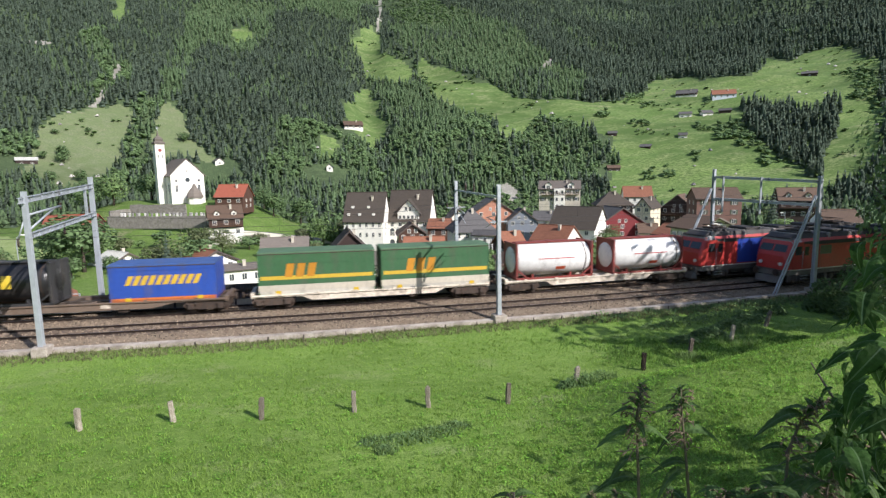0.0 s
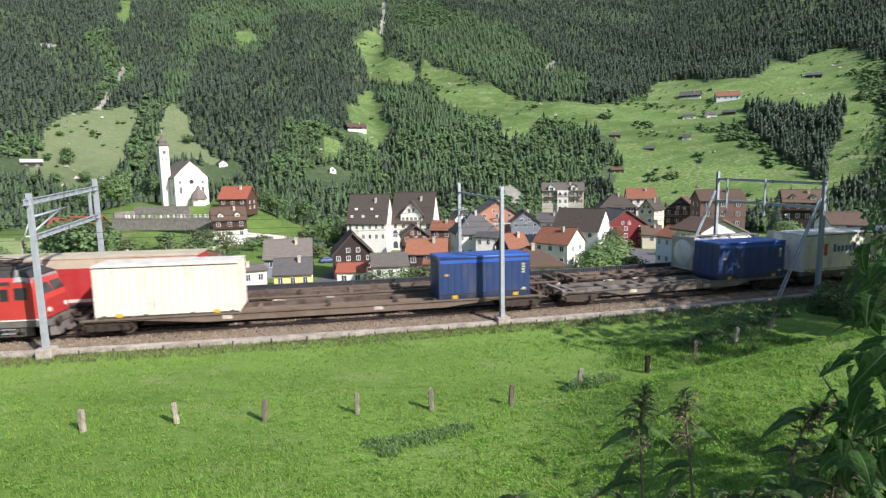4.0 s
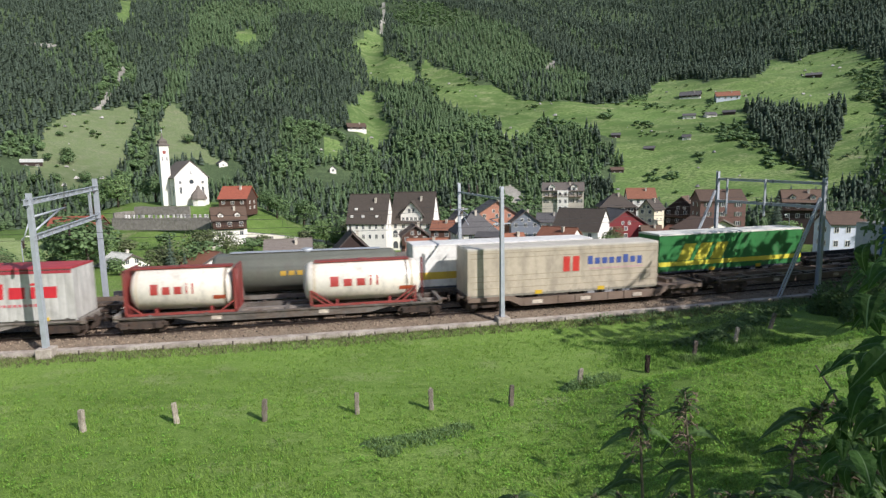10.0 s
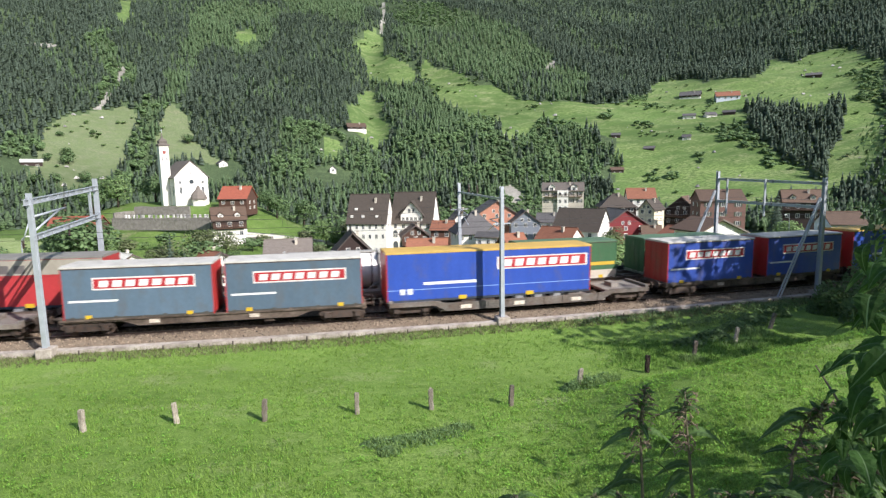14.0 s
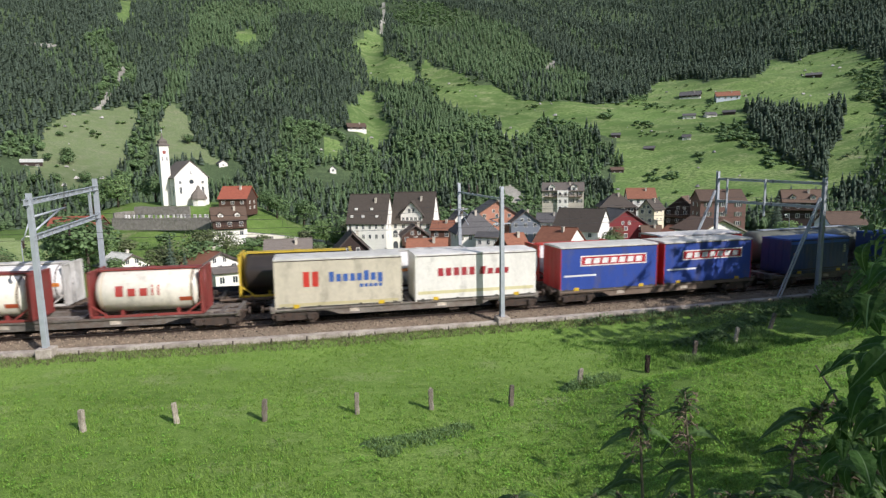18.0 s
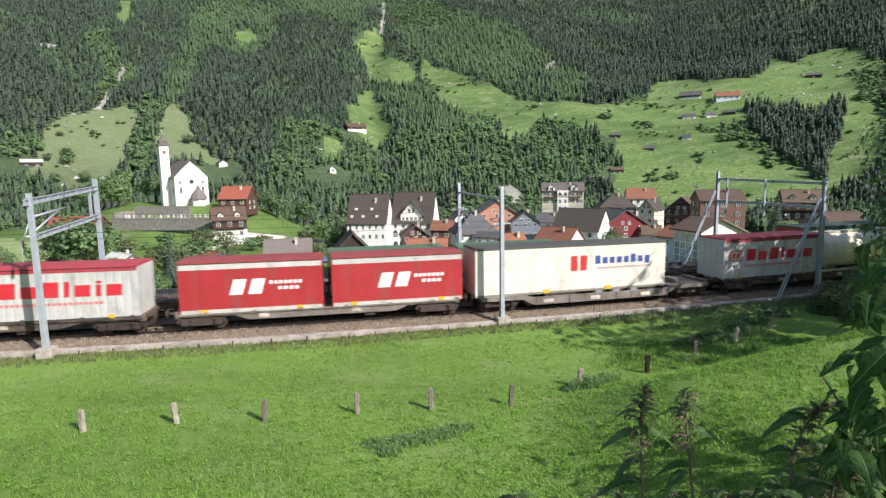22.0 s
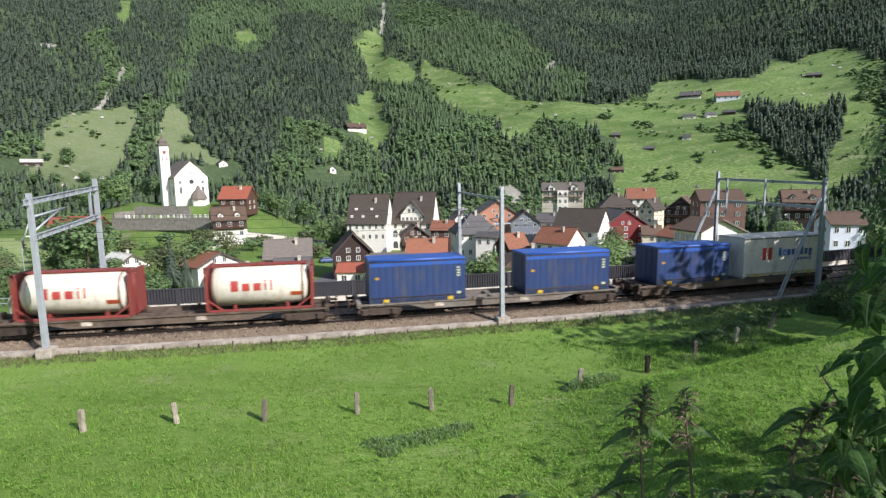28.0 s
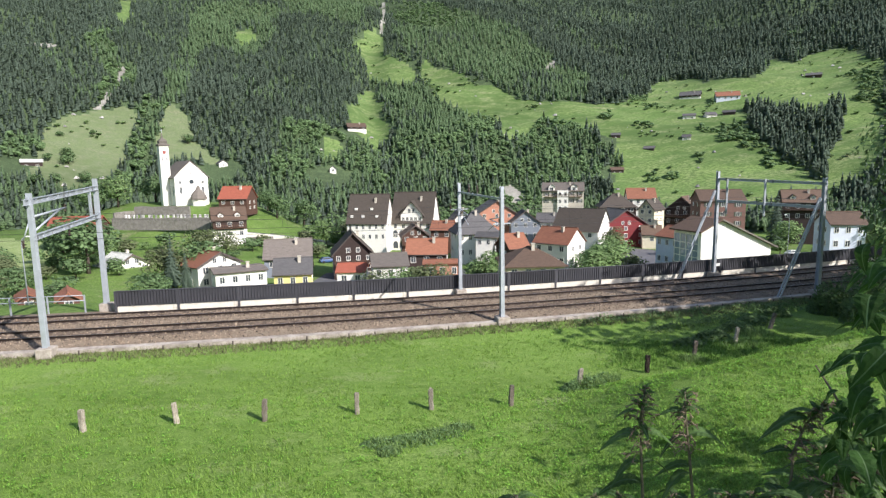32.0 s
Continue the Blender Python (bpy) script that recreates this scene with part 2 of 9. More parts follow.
def ground(x, y):
    """Height of the ground at places in plan (arrays)."""
    s, o = to_line(x, y)
    zr = GRADE * s
    # camera side: flat meadow, with the bank on which the camera stands
    shift = np.clip(0.25 * (x - 2.0), 0, 2)
    bank = 8.1 * ss((9.5 + shift - np.maximum(y, -2)) / 9.0) ** 1.1 * ss((-o - 4) / 8)
    shoulder = 2.0 * ss((x - 3) / 7.0) + np.clip(0.12 * (x - 10), 0, 1.6)
    bank = bank + shoulder * ss((26.0 - y + 0.3 * (x - 9)) / 6.5) * ss((-o - 4) / 4) * ss((y - 6) / 4)
    back = 0.30 * np.maximum(-y - 1, 0)
    meadow = zr - 0.72 + 0.06 * waves(x, y, 3.1) + bank + back
    meadow = meadow + 0.25 * ss((o + 6.0) / 3.0)
    # valley side
    left = ss((-x - 20) / 60.0)
    floor_z = -15.0 + 4.0 * left
    drop = zr - 0.9 + (floor_z - zr + 0.9) * ss((o - 7.5) / 58.0)
    r = np.hypot(x, y)
    knoll = 10.0 * np.exp(-(np.maximum(np.hypot((x + 92) / 1.25, y - 206) - 13, 0) / 16.0) ** 2)
    field = 3.0 * ss((-x - 95) / 40) * ss((o - 60) / 50)
    valley = drop + (knoll + field) * ss((o - 40) / 60) + mountain(x, y) * ss((o - 60) / 40) * ss((y + 40) / 120)
    z = np.where(o < -2.5, meadow, np.where(o > 7.2, valley, zr - 1.2))
    return z


def ground_at(x, y):
    return float(ground(np.array([float(x)]), np.array([float(y)]))[0])


# vegetation on the slope, in plan
MEADOWS = {
    "mown_slope": [(-140, 165), (-119, 166), (-107, 160), (-97, 145), (-92, 132), (-97, 122), (-120, 130)],
    "alp_foot": [(96, 331), (143, 310), (177, 290), (192, 292), (190, 265), (165, 262), (130, 272), (88, 285)],
    "field_west": [(-190, 256), (-195, 268), (-200, 288), (-207, 300), (-207, 314), (-199, 327), (-186, 337), (-176, 334), (-175, 336), (-173, 326), (-170, 316), (-168, 306), (-163, 294), (-160, 281), (-154, 263), (-169, 254), (-177, 260)],
    "strip_west": [(-164, 351), (-159, 355), (-152, 346), (-147, 333), (-139, 326), (-135, 319), (-116, 308), (-117, 304), (-131, 306), (-137, 300), (-146, 299), (-155, 316), (-161, 329), (-163, 341)],
    "glade": [(-189, 546), (-184, 570), (-169, 537), (-171, 512), (-179, 520)],
    "top_glade": [(-315, 586), (-307, 602), (-284, 547), (-267, 504), (-279, 514)],
    "gully": [(-76, 576), (-64, 611), (-56, 580), (-50, 533), (-31, 515), (-21, 493), (-16, 473), (-37, 479), (-63, 503), (-68, 527), (-81, 551)],
    "clearing": [(-65, 478), (-58, 479), (-42, 430), (-37, 420), (-45, 420), (-33, 400), (-31, 390), (-34, 378), (-34, 363), (-42, 353), (-47, 362), (-54, 368), (-62, 374), (-65, 394), (-63, 418)],
    "clearing_low": [(-70, 345), (-61, 346), (-58, 332), (-57, 319), (-68, 318), (-71, 326)],
    "alp_a": [(-16, 509), (10, 487), (31, 456), (48, 444), (63, 430), (74, 423), (91, 422), (111, 419), (134, 428), (103, 318), (104, 330), (104, 347), (112, 356), (108, 368), (95, 371), (82, 380), (69, 391), (57, 374), (40, 343), (39, 356), (35, 398), (20, 412), (9, 428), (-6, 442), (-16, 480)],
    "alp_b": [(133, 427), (152, 447), (164, 454), (170, 472), (153, 476), (181, 484), (204, 512), (218, 492), (205, 449), (212, 454), (236, 434), (262, 465), (289, 505), (292, 478), (308, 490), (179, 278), (173, 281), (139, 299), (127, 307), (102, 315)],
    "alp_c": [(308, 490), (325, 487), (336, 483), (324, 447), (317, 416), (217, 279), (195, 272), (178, 277)],
}
THICKET = {
    "upper": [(-60, 729), (-11, 716), (14, 640), (32, 625), (13, 594), (-21, 579), (-47, 633)],
    "slope_east": [(162, 384), (175, 388), (195, 384), (188, 361), (185, 343), (184, 325), (184, 307), (176, 307), (175, 323), (166, 331), (169, 348), (164, 364)],
    "band": [(140, 348), (147, 345), (152, 335), (148, 324), (149, 314), (143, 323), (138, 339)],
    "clump_a": [(140, 436), (162, 449), (155, 430), (136, 421)],
    "clump_b": [(144, 415), (155, 419), (154, 405), (143, 405)],
    "clump_c": [(187, 416), (199, 403), (198, 396), (183, 403)],
    "clump_d": [(108, 393), (121, 400), (119, 389), (108, 386)],
    "clump_e": [(122, 379), (139, 382), (136, 373), (121, 373)],
    "clump_f": [(114, 322), (127, 321), (130, 310), (114, 312)],
    "east": [(297, 422), (304, 398), (262, 340), (260, 360), (271, 382), (280, 386), (290, 413)],
    "hedge": [(28, 410), (36, 401), (34, 350), (38, 334), (39, 319), (33, 318), (29, 340), (28, 370)],
    "hedge_b": [(-40, 528), (-32, 522), (-9, 484), (-2, 446), (-8, 455), (-21, 498)],
    "ridge_west": [(-175, 347), (-171, 347), (-169, 326), (-172, 326)],
}
SPRUCES = {
    "block": [(211, 380), (215, 367), (229, 376), (223, 357), (234, 358), (246, 364), (251, 364), (249, 354), (241, 342), (228, 326), (217, 317), (199, 294), (189, 281), (185, 287), (187, 300), (184, 307), (182, 316), (181, 329), (189, 351), (189, 365), (198, 382), (209, 389)],
}
BROADLEAF = {
    "ravine": [(-258, 425), (-269, 475), (-224, 413), (-208, 409), (-195, 374), (-196, 358), (-201, 351), (-199, 329), (-201, 327), (-209, 364), (-233, 397)],
    "ridge": [(-176, 337), (-175, 348), (-169, 356), (-163, 348), (-162, 335), (-158, 321), (-145, 290), (-147, 266), (-152, 265), (-159, 284), (-168, 306), (-170, 318)],
    "foot": [(-102, 347), (-78, 362), (-57, 362), (-36, 360), (-28, 309), (-86, 285), (-90, 324)],
    "lower": [(-32, 354), (-7, 358), (27, 400), (38, 352), (40, 341), (57, 374), (69, 391), (91, 371), (106, 359), (107, 346), (96, 315), (66, 304), (-25, 305)],
    "west_low": [(-219, 286), (-211, 298), (-201, 287), (-194, 265), (-189, 243)],
}
LARCH = {
    "west": [(-245, 595), (-218, 643), (-167, 632), (-156, 549), (-153, 483), (-175, 493), (-202, 517), (-187, 453), (-164, 377), (-162, 354), (-171, 351), (-182, 384), (-198, 440), (-225, 524)],
    "top": [(-173, 657), (-82, 774), (-77, 590), (-101, 600), (-128, 618), (-155, 610)],
    "middle": [(-52, 619), (-21, 579), (13, 594), (32, 631), (43, 619), (72, 613), (92, 556), (106, 531), (113, 516), (131, 499), (130, 476), (108, 424), (91, 423), (71, 426), (52, 442), (32, 459), (10, 489), (-14, 510), (-30, 533)],
    "lower": [(-62, 498), (-15, 466), (8, 424), (28, 405), (31, 358), (-7, 342), (-28, 347), (-31, 390), (-37, 420), (-55, 472)],
}
SCREE = {
    "ravine": [(-219, 401), (-216, 403), (-209, 387), (-201, 368), (-197, 347), (-196, 330), (-200, 333), (-200, 349), (-204, 368)],
    "gully": [(-76, 774), (-70, 768), (-57, 617), (-58, 597), (-60, 594), (-66, 678)],
    "cliff": [(-293, 419), (-270, 415), (-266, 409), (-275, 408), (-287, 409)],
    "crag_low": [(30, 297), (37, 300), (42, 292), (38, 281), (31, 286)],
    "crag": [(94, 519), (107, 534), (104, 522), (94, 513)],
}


def inside(poly, x, y):
    """Which of the places in plan (arrays) lie in the polygon."""
    c = np.zeros(x.shape, bool)
    for (x0, y0), (x1, y1) in zip(poly, poly[1:] + poly[:1]):
        hit = (y0 > y) != (y1 > y)
        c ^= hit & (x < (x1 - x0) * (y - y0) / ((y1 - y0) or 1e-9) + x0)
    return c


def grass_material(name, a, b, c, big, small, bump, dark=0.6, dry=None, stretch=(1, 1, 1)):
    """Greens mixed by wide patches, streaks, tufts and blades, with dry places."""
    m = bpy.data.materials.new(name)
    m.use_nodes = True
    nt = m.node_tree
    N, L = nt.nodes, nt.links
    p = N["Principled BSDF"]
    p.inputs["Roughness"].default_value = 0.9
    p.inputs["Specular IOR Level"].default_value = 0.15
    tc = N.new("ShaderNodeTexCoord")
    mp = N.new("ShaderNodeMapping")
    mp.inputs["Scale"].default_value = stretch
    L.new(tc.outputs["Object"], mp.inputs[0])
    def noise_(scale, detail):
        n = N.new("ShaderNodeTexNoise")
        n.inputs["Scale"].default_value, n.inputs["Detail"].default_value = scale, detail
        n.inputs["Roughness"].default_value = 0.65
        L.new(mp.outputs[0], n.inputs["Vector"])
        return n
    def mix_(fac, lo, hi, A, B):
        r = N.new("ShaderNodeMapRange")
        r.inputs["From Min"].default_value, r.inputs["From Max"].default_value = lo, hi
        L.new(fac, r.inputs["Value"])
        x = N.new("ShaderNodeMix")
        x.data_type = "RGBA"
        L.new(r.outputs[0], x.inputs[0])
        for k, col in ((6, A), (7, B)):
            if isinstance(col, tuple):
                x.inputs[k].default_value = (*col, 1)
            else:
                L.new(col, x.inputs[k])
        return x.outputs[2]
    n0, n1, n2, n3 = noise_(big * 0.4, 3), noise_(big, 5), noise_(small, 4), noise_(small * 7, 3)
    base = mix_(n1.outputs[0], 0.38, 0.62, a, b)
    base = mix_(n0.outputs[0], 0.52, 0.40, base, tuple(v * 0.72 for v in a))
    out = mix_(n2.outputs[0], 0.45, 0.75, base, c)
    if dry:
        out = mix_(noise_(big * 2.3, 6).outputs[0], 0.56, 0.72, out, dry)
    out = mix_(n3.outputs[0], 0.62, 0.36, out, tuple(v * dark for v in a))
    L.new(out, p.inputs["Base Color"])
    bp = N.new("ShaderNodeBump")
    bp.inputs["Strength"].default_value, bp.inputs["Distance"].default_value = bump, 0.08
    ad = N.new("ShaderNodeMath")
    ad.operation = "ADD"
    L.new(n2.outputs[0], ad.inputs[0])
    L.new(n3.outputs[0], ad.inputs[1])
    L.new(ad.outputs[0], bp.inputs["Height"])
    L.new(bp.outputs[0], p.inputs["Normal"])
    return m


MEADOW = grass_material("meadow_grass", (0.165, 0.285, 0.052), (0.222, 0.342, 0.072), (0.255, 0.355, 0.099), 0.17, 2.4, 0.7, 0.62, (0.30, 0.34, 0.15), (0.7, 1.3, 1))
SLOPE = grass_material("forest_floor", (0.07, 0.105, 0.05), (0.10, 0.145, 0.065), (0.13, 0.18, 0.08), 0.03, 0.25, 0.6)
ALP = grass_material("alpine_pasture", (0.11, 0.185, 0.054), (0.195, 0.28, 0.086), (0.26, 0.305, 0.13), 0.035, 0.13, 0.7, 0.65, (0.27, 0.285, 0.15), (0.5, 1.3, 1.6))
DRY_ALP = grass_material("grazed_pasture", (0.15, 0.195, 0.088), (0.18, 0.225, 0.105), (0.22, 0.235, 0.15), 0.04, 0.30, 0.4, 0.7, (0.25, 0.24, 0.16), (0.6, 1.2, 1.4))
SCREE_MAT = grass_material("pale_scree", (0.33, 0.31, 0.27), (0.45, 0.43, 0.39), (0.24, 0.27, 0.17), 0.08, 0.4, 0.9, 0.6)
VALLEY = grass_material("valley_grass", (0.115, 0.20, 0.042), (0.175, 0.275, 0.062), (0.21, 0.27, 0.10), 0.06, 0.5, 0.6, 0.6, (0.24, 0.23, 0.14))

# one sheet of ground from the camera's feet to the horizon
_az = np.radians(np.concatenate([np.linspace(-180, -50, 40, endpoint=False), np.linspace(-50, 50, 330, endpoint=False), np.linspace(50, 180, 41)]))
_r = np.concatenate([[0.0], np.geomspace(0.6, 28, 90, endpoint=False), np.linspace(28, 62, 70, endpoint=False), np.geomspace(62, 240, 60, endpoint=False), np.linspace(240, 460, 120, endpoint=False), np.linspace(460, 760, 70, endpoint=False), np.geomspace(760, 4500, 40)])
_X, _Y = np.sin(_az)[None, :] * _r[:, None], np.cos(_az)[None, :] * _r[:, None]
_Z = ground(_X, _Y)
ground_me = grid_mesh("ground", np.stack([_X, _Y, _Z], -1), MEADOW, flip=True)
MOWN = grass_material("mown_hay_slope", (0.27, 0.36, 0.13), (0.33, 0.40, 0.17), (0.38, 0.42, 0.22), 0.08, 0.6, 0.4)
for _m in (SLOPE, ALP, VALLEY, DRY_ALP, MOWN, SCREE_MAT):
    ground_me.materials.append(_m)
_cx = (_X[:-1, :-1] + _X[1:, 1:]) / 2
_cy = (_Y[:-1, :-1] + _Y[1:, 1:]) / 2
_cs, _co = to_line(_cx, _cy)
_kind = np.where(_co < 7, 0, np.where(np.hypot(_cx, _cy) < 243, 3, 1))
for _k, _p in MEADOWS.items():
    _kind[inside(_p, _cx + 4 * waves(_cx, _cy, 9), _cy + 4 * waves(_cy, _cx, 8)) & (_co > 7)] = 4 if "west" in _k else 5 if "mown" in _k else 2
for _p in SCREE.values():
    _kind[inside(_p, _cx + 2 * waves(_cx, _cy, 5), _cy + 2 * waves(_cy, _cx, 6))] = 6
ground_me.polygons.foreach_set("material_index", _kind.ravel().tolist())
tagged(new("ground", ground_me), "sunlit green meadow, valley floor and wooded mountain slope", "ground", kind="structure")

# ---- track bed ----
BED0, BED1 = -330, 420
bed_me = sweep("track_bed", [(-2.35, -1.3), (-2.33, -0.33), (-1.9, -0.27), (-1.15, -0.15), (0, -0.15), (1.15, -0.15), (1.9, -0.2), (2.65, -0.15),
                                         (3.8, -0.15), (4.95, -0.15), (5.7, -0.3), (6.3, -0.42), (7.6, -0.55), (8.6, -1.6)], BED0, BED1, 3, BALLAST)
bed_me.materials.append(BALLAST_DARK)
bed_me.polygons.foreach_set("material_index", [1 if i % 13 in (3, 4, 7, 8) else 0 for i in range(len(bed_me.polygons))])
solid("track_bed", bed_me, None, "brown crushed-stone ballast bed under two railway tracks", "ballast", "structure")
solid("cable_trough", sweep("cable_trough", [(-2.86, -1.4), (-2.86, -0.25), (-2.36, -0.25), (-2.36, -0.6)], -150, 160, 2.5, CONCRETE),
      None, "long weathered concrete cable trough edging the ballast", "kerb", "structure")
RAIL_SECTION = [(-0.07, -0.16), (-0.07, -0.145), (-0.012, -0.125), (-0.012, -0.045), (-0.036, -0.035), (-0.036, 0), (0.036, 0), (0.036, -0.035),
                (0.012, -0.045), (0.012, -0.125), (0.07, -0.145), (0.07, -0.16)]
for _t, _o in TRACKS.items():
    track = thing("railway_track", "pair of rusty steel rails on timber sleepers in ballast", "track", group="railway tracks", kind="structure")
    for _g in (-0.7525, 0.7525):
        me = sweep("rail", [(_o + _g + a, z) for a, z in RAIL_SECTION], -320, 410, 4, RAIL)
        me.materials.append(RAILTOP)
        n = len(RAIL_SECTION) - 1
        me.polygons.foreach_set("material_index", [1 if i % n == 5 else 0 for i in range(len(me.polygons))])
        part("rail", me, None, track)
    sl = Build().box(-0.12, 0.12, -1.25, 1.25, -0.3, -0.142, 0.01)
    sl.box(-0.09, 0.09, -0.92, -0.58, -0.14, -0.125).box(-0.09, 0.09, 0.58, 0.92, -0.14, -0.125)
    me = sl.mesh("sleeper", SLEEPER)
    for k in range(190):
        part("sleeper", me, None, track, at=rail_pose(-34 + 0.62 * k, _o))

# loose stones on the bed
def stones(count, s0, s1, seed):
    rs = np.random.RandomState(seed)
    s, o = rs.uniform(s0, s1, count), rs.uniform(-2.25, 6.35, count)
    prof_o = [-2.33, -1.9, -1.15, 1.15, 1.9, 2.65, 4.95, 5.7, 6.3]
    prof_z = [-0.33, -0.27, -0.15, -0.15, -0.2, -0.15, -0.15, -0.3, -0.42]
    h = np.interp(s, LS, LH)
    c = np.stack([np.interp(s, LS, LX) - np.sin(h) * o, np.interp(s, LS, LY) + np.cos(h) * o, np.interp(o, prof_o, prof_z) + GRADE * s + 0.005], 1)
    size = rs.uniform(0.03, 0.075, count)
    oct_ = np.array([(1, 0, 0), (-0.9, 0.2, 0), (0, 1, 0.1), (0.1, -1, 0), (0.1, 0, 0.8), (0, 0.1, -0.8)])
    V = c[:, None, :] + oct_[None] * size[:, None, None] * rs.uniform(0.6, 1.3, (count, 6, 1))
    F = np.array([(0, 2, 4), (2, 1, 4), (1, 3, 4), (3, 0, 4), (2, 0, 5), (1, 2, 5), (3, 1, 5), (0, 3, 5)])
    F = (F[None] + 6 * np.arange(count)[:, None, None]).reshape(-1, 3)
    me = bpy.data.meshes.new("ballast_stones")
    me.from_pydata(V.reshape(-1, 3).tolist(), [], F.tolist())
    me.materials.append(mat("ballast_stone", (0.215, 0.165, 0.115), 0.9, scale=0.6, var=0.3, bump=0, island=0.9, fine=4))
    return tagged(new("ballast_stones", me), "loose brown ballast stones between the rails", "gravel", kind="stuff")


stones(34000, -32, 50, 4)

# ---- wire posts along the trough ----
stake_me = Build().box(-0.035, 0.035, -0.035, 0.035, -0.2, 0.42, 0.012).mesh("stake", mat("dark_stake", (0.07, 0.055, 0.045), 0.9, scale=8, var=0.4, rand=0.3))
rng = random.Random(5)
for k in range(34):
    s = -26 + 1.95 * k + rng.uniform(-0.3, 0.3)
    p = line(s, -3.15, -0.62)
    solid("boundary_stake", stake_me, None, "short dark wooden boundary stake in the grass", "stake", m=pose(p.x, p.y, p.z, rng.uniform(-6, 6), rng.uniform(-6, 6), rng.uniform(0, 90)),
          group="stakes along the railway")

# ---- noise barrier ----
SLAT = mat("dark_barrier_panel", (0.055, 0.055, 0.062), 0.6, scale=1.5, var=0.25, bump=0.1, rand=0.3)
barrier = thing("noise_barrier", "dark ribbed noise barrier on a pale concrete plinth", "barrier", kind="structure")
BO = 6.57
PANEL = 4.12
BAR0 = -21.9
rib = Build()
for j in range(20):
    rib.box(0.03 + j * 0.2, 0.14 + j * 0.2, -0.10, 0.0, 0.02, 1.02)
rib.box(0, PANEL - 0.12, -0.02, 0.06, 0.0, 1.04).box(0, PANEL - 0.12, -0.12, 0.08, 1.02, 1.07)
panel_me = rib.mesh("panel", SLAT)
plinth_me = Build().box(0, PANEL - 0.12, -0.04, 0.12, -0.75, -0.02, 0.02).mesh("plinth", CONCRETE_PALE)
bpost_me = Build().box(-0.07, 0.07, -0.12, 0.12, -0.8, 1.04).mesh("post", SLAT)
for k in range(18):
    m = rail_pose(BAR0 + PANEL * k + 0.06, BO, -0.02)
    part("panel", panel_me, None, barrier, at=m)
    part("plinth", plinth_me, None, barrier, "pale concrete plinth" if k == 0 else "", at=m)
    part("post", bpost_me, None, barrier, at=rail_pose(BAR0 + PANEL * k, BO, -0.02))
part("sign", Build().box(-0.22, 0.22, -0.02, 0, -0.13, 0.13), WHITE, barrier, "small white sign", at=rail_pose(27.2, BO - 0.13, 0.55))
# hand rail before the barrier's end
rail_fence = thing("hand_railing", "thin grey steel hand railing beside the track", "railing")
for k in range(9):
    p = line(-24.2 - 2.4 * k, 7.2, -0.6)
    part("post", Build().box(-0.04, 0.04, -0.04, 0.04, 0, 1.35), STEEL, rail_fence, at=Matrix.Translation(p))
for z in (0.35, 0.72):
    b = Build().path([line(-24.2 - 2.4 * k, 7.2, z) for k in range(9)], 0.03)
    part("rail", b, STEEL, rail_fence)

# ---- catenary masts ----
def h_mast(parent, s, off, top, lean=0.0, base=-0.9, w=0.3):
    """An H-section mast on a concrete foot."""
    b = Build()
    w0, w1 = w / 2, w / 2 * 0.8
    for sy in (-1, 1):
        b.loft([[(-w0, sy * w0 - 0.012, base), (w0, sy * w0 - 0.012, base), (w0, sy * w0 + 0.012, base), (-w0, sy * w0 + 0.012, base)],
                [(-w1, sy * w1 - 0.012, top), (w1, sy * w1 - 0.012, top), (w1, sy * w1 + 0.012, top), (-w1, sy * w1 + 0.012, top)]])
    b.loft([[(-0.012, -w0, base), (0.012, -w0, base), (0.012, w0, base), (-0.012, w0, base)],
            [(-0.012, -w1, top), (0.012, -w1, top), (0.012, w1, top), (-0.012, w1, top)]])
    m = rail_pose(s, off)
    mm = Matrix.Translation(m.translation) @ Euler((0, 0, m.to_euler().z)).to_matrix().to_4x4()
    part("mast", b, STEEL, parent, at=mm)
    part("footing", Build().box(-0.4, 0.4, -0.4, 0.4, base - 0.3, 0.02, 0.05), CONCRETE, parent, "concrete footing", at=mm)
    return mm


def girder(parent, a, b, depth):
    """A solid channel beam with flanges, stiffeners and clamps."""
    a, b = Vector(a), Vector(b)
    up = Vector((0, 0, depth))
    g = Build().beam(a + up * 0.5, b + up * 0.5, 0.05, depth).beam(a, b, 0.18, 0.03).beam(a + up, b + up, 0.18, 0.03)
    for i in range(1, 8):
        p = a.lerp(b, i / 8)
        g.beam(p, p + up, 0.12, 0.03)
    ob = part("cross_beam", g, STEEL, parent)
    for q in (0.04, 0.45, 0.9):
        p = a.lerp(b, q)
        part("clamp", Build().box(-0.06, 0.06, -0.11, 0.11, -0.05, depth + 0.05, 0.02), STEEL_DARK, ob, at=Matrix.Translation(p))
    return ob


INSUL = mat("brown_insulator", (0.06, 0.035, 0.03), 0.3, scale=3, var=0.2)


def insulator(parent, p, length=0.45):
    b = Build().tube(p, (p[0], p[1], p[2] + length), 0.03)
    for k in range(5):
        b.tube((p[0], p[1], p[2] + 0.06 + k * 0.08), (p[0], p[1], p[2] + 0.10 + k * 0.08), 0.085, 0.06)
    part("insulator", b, INSUL, parent)


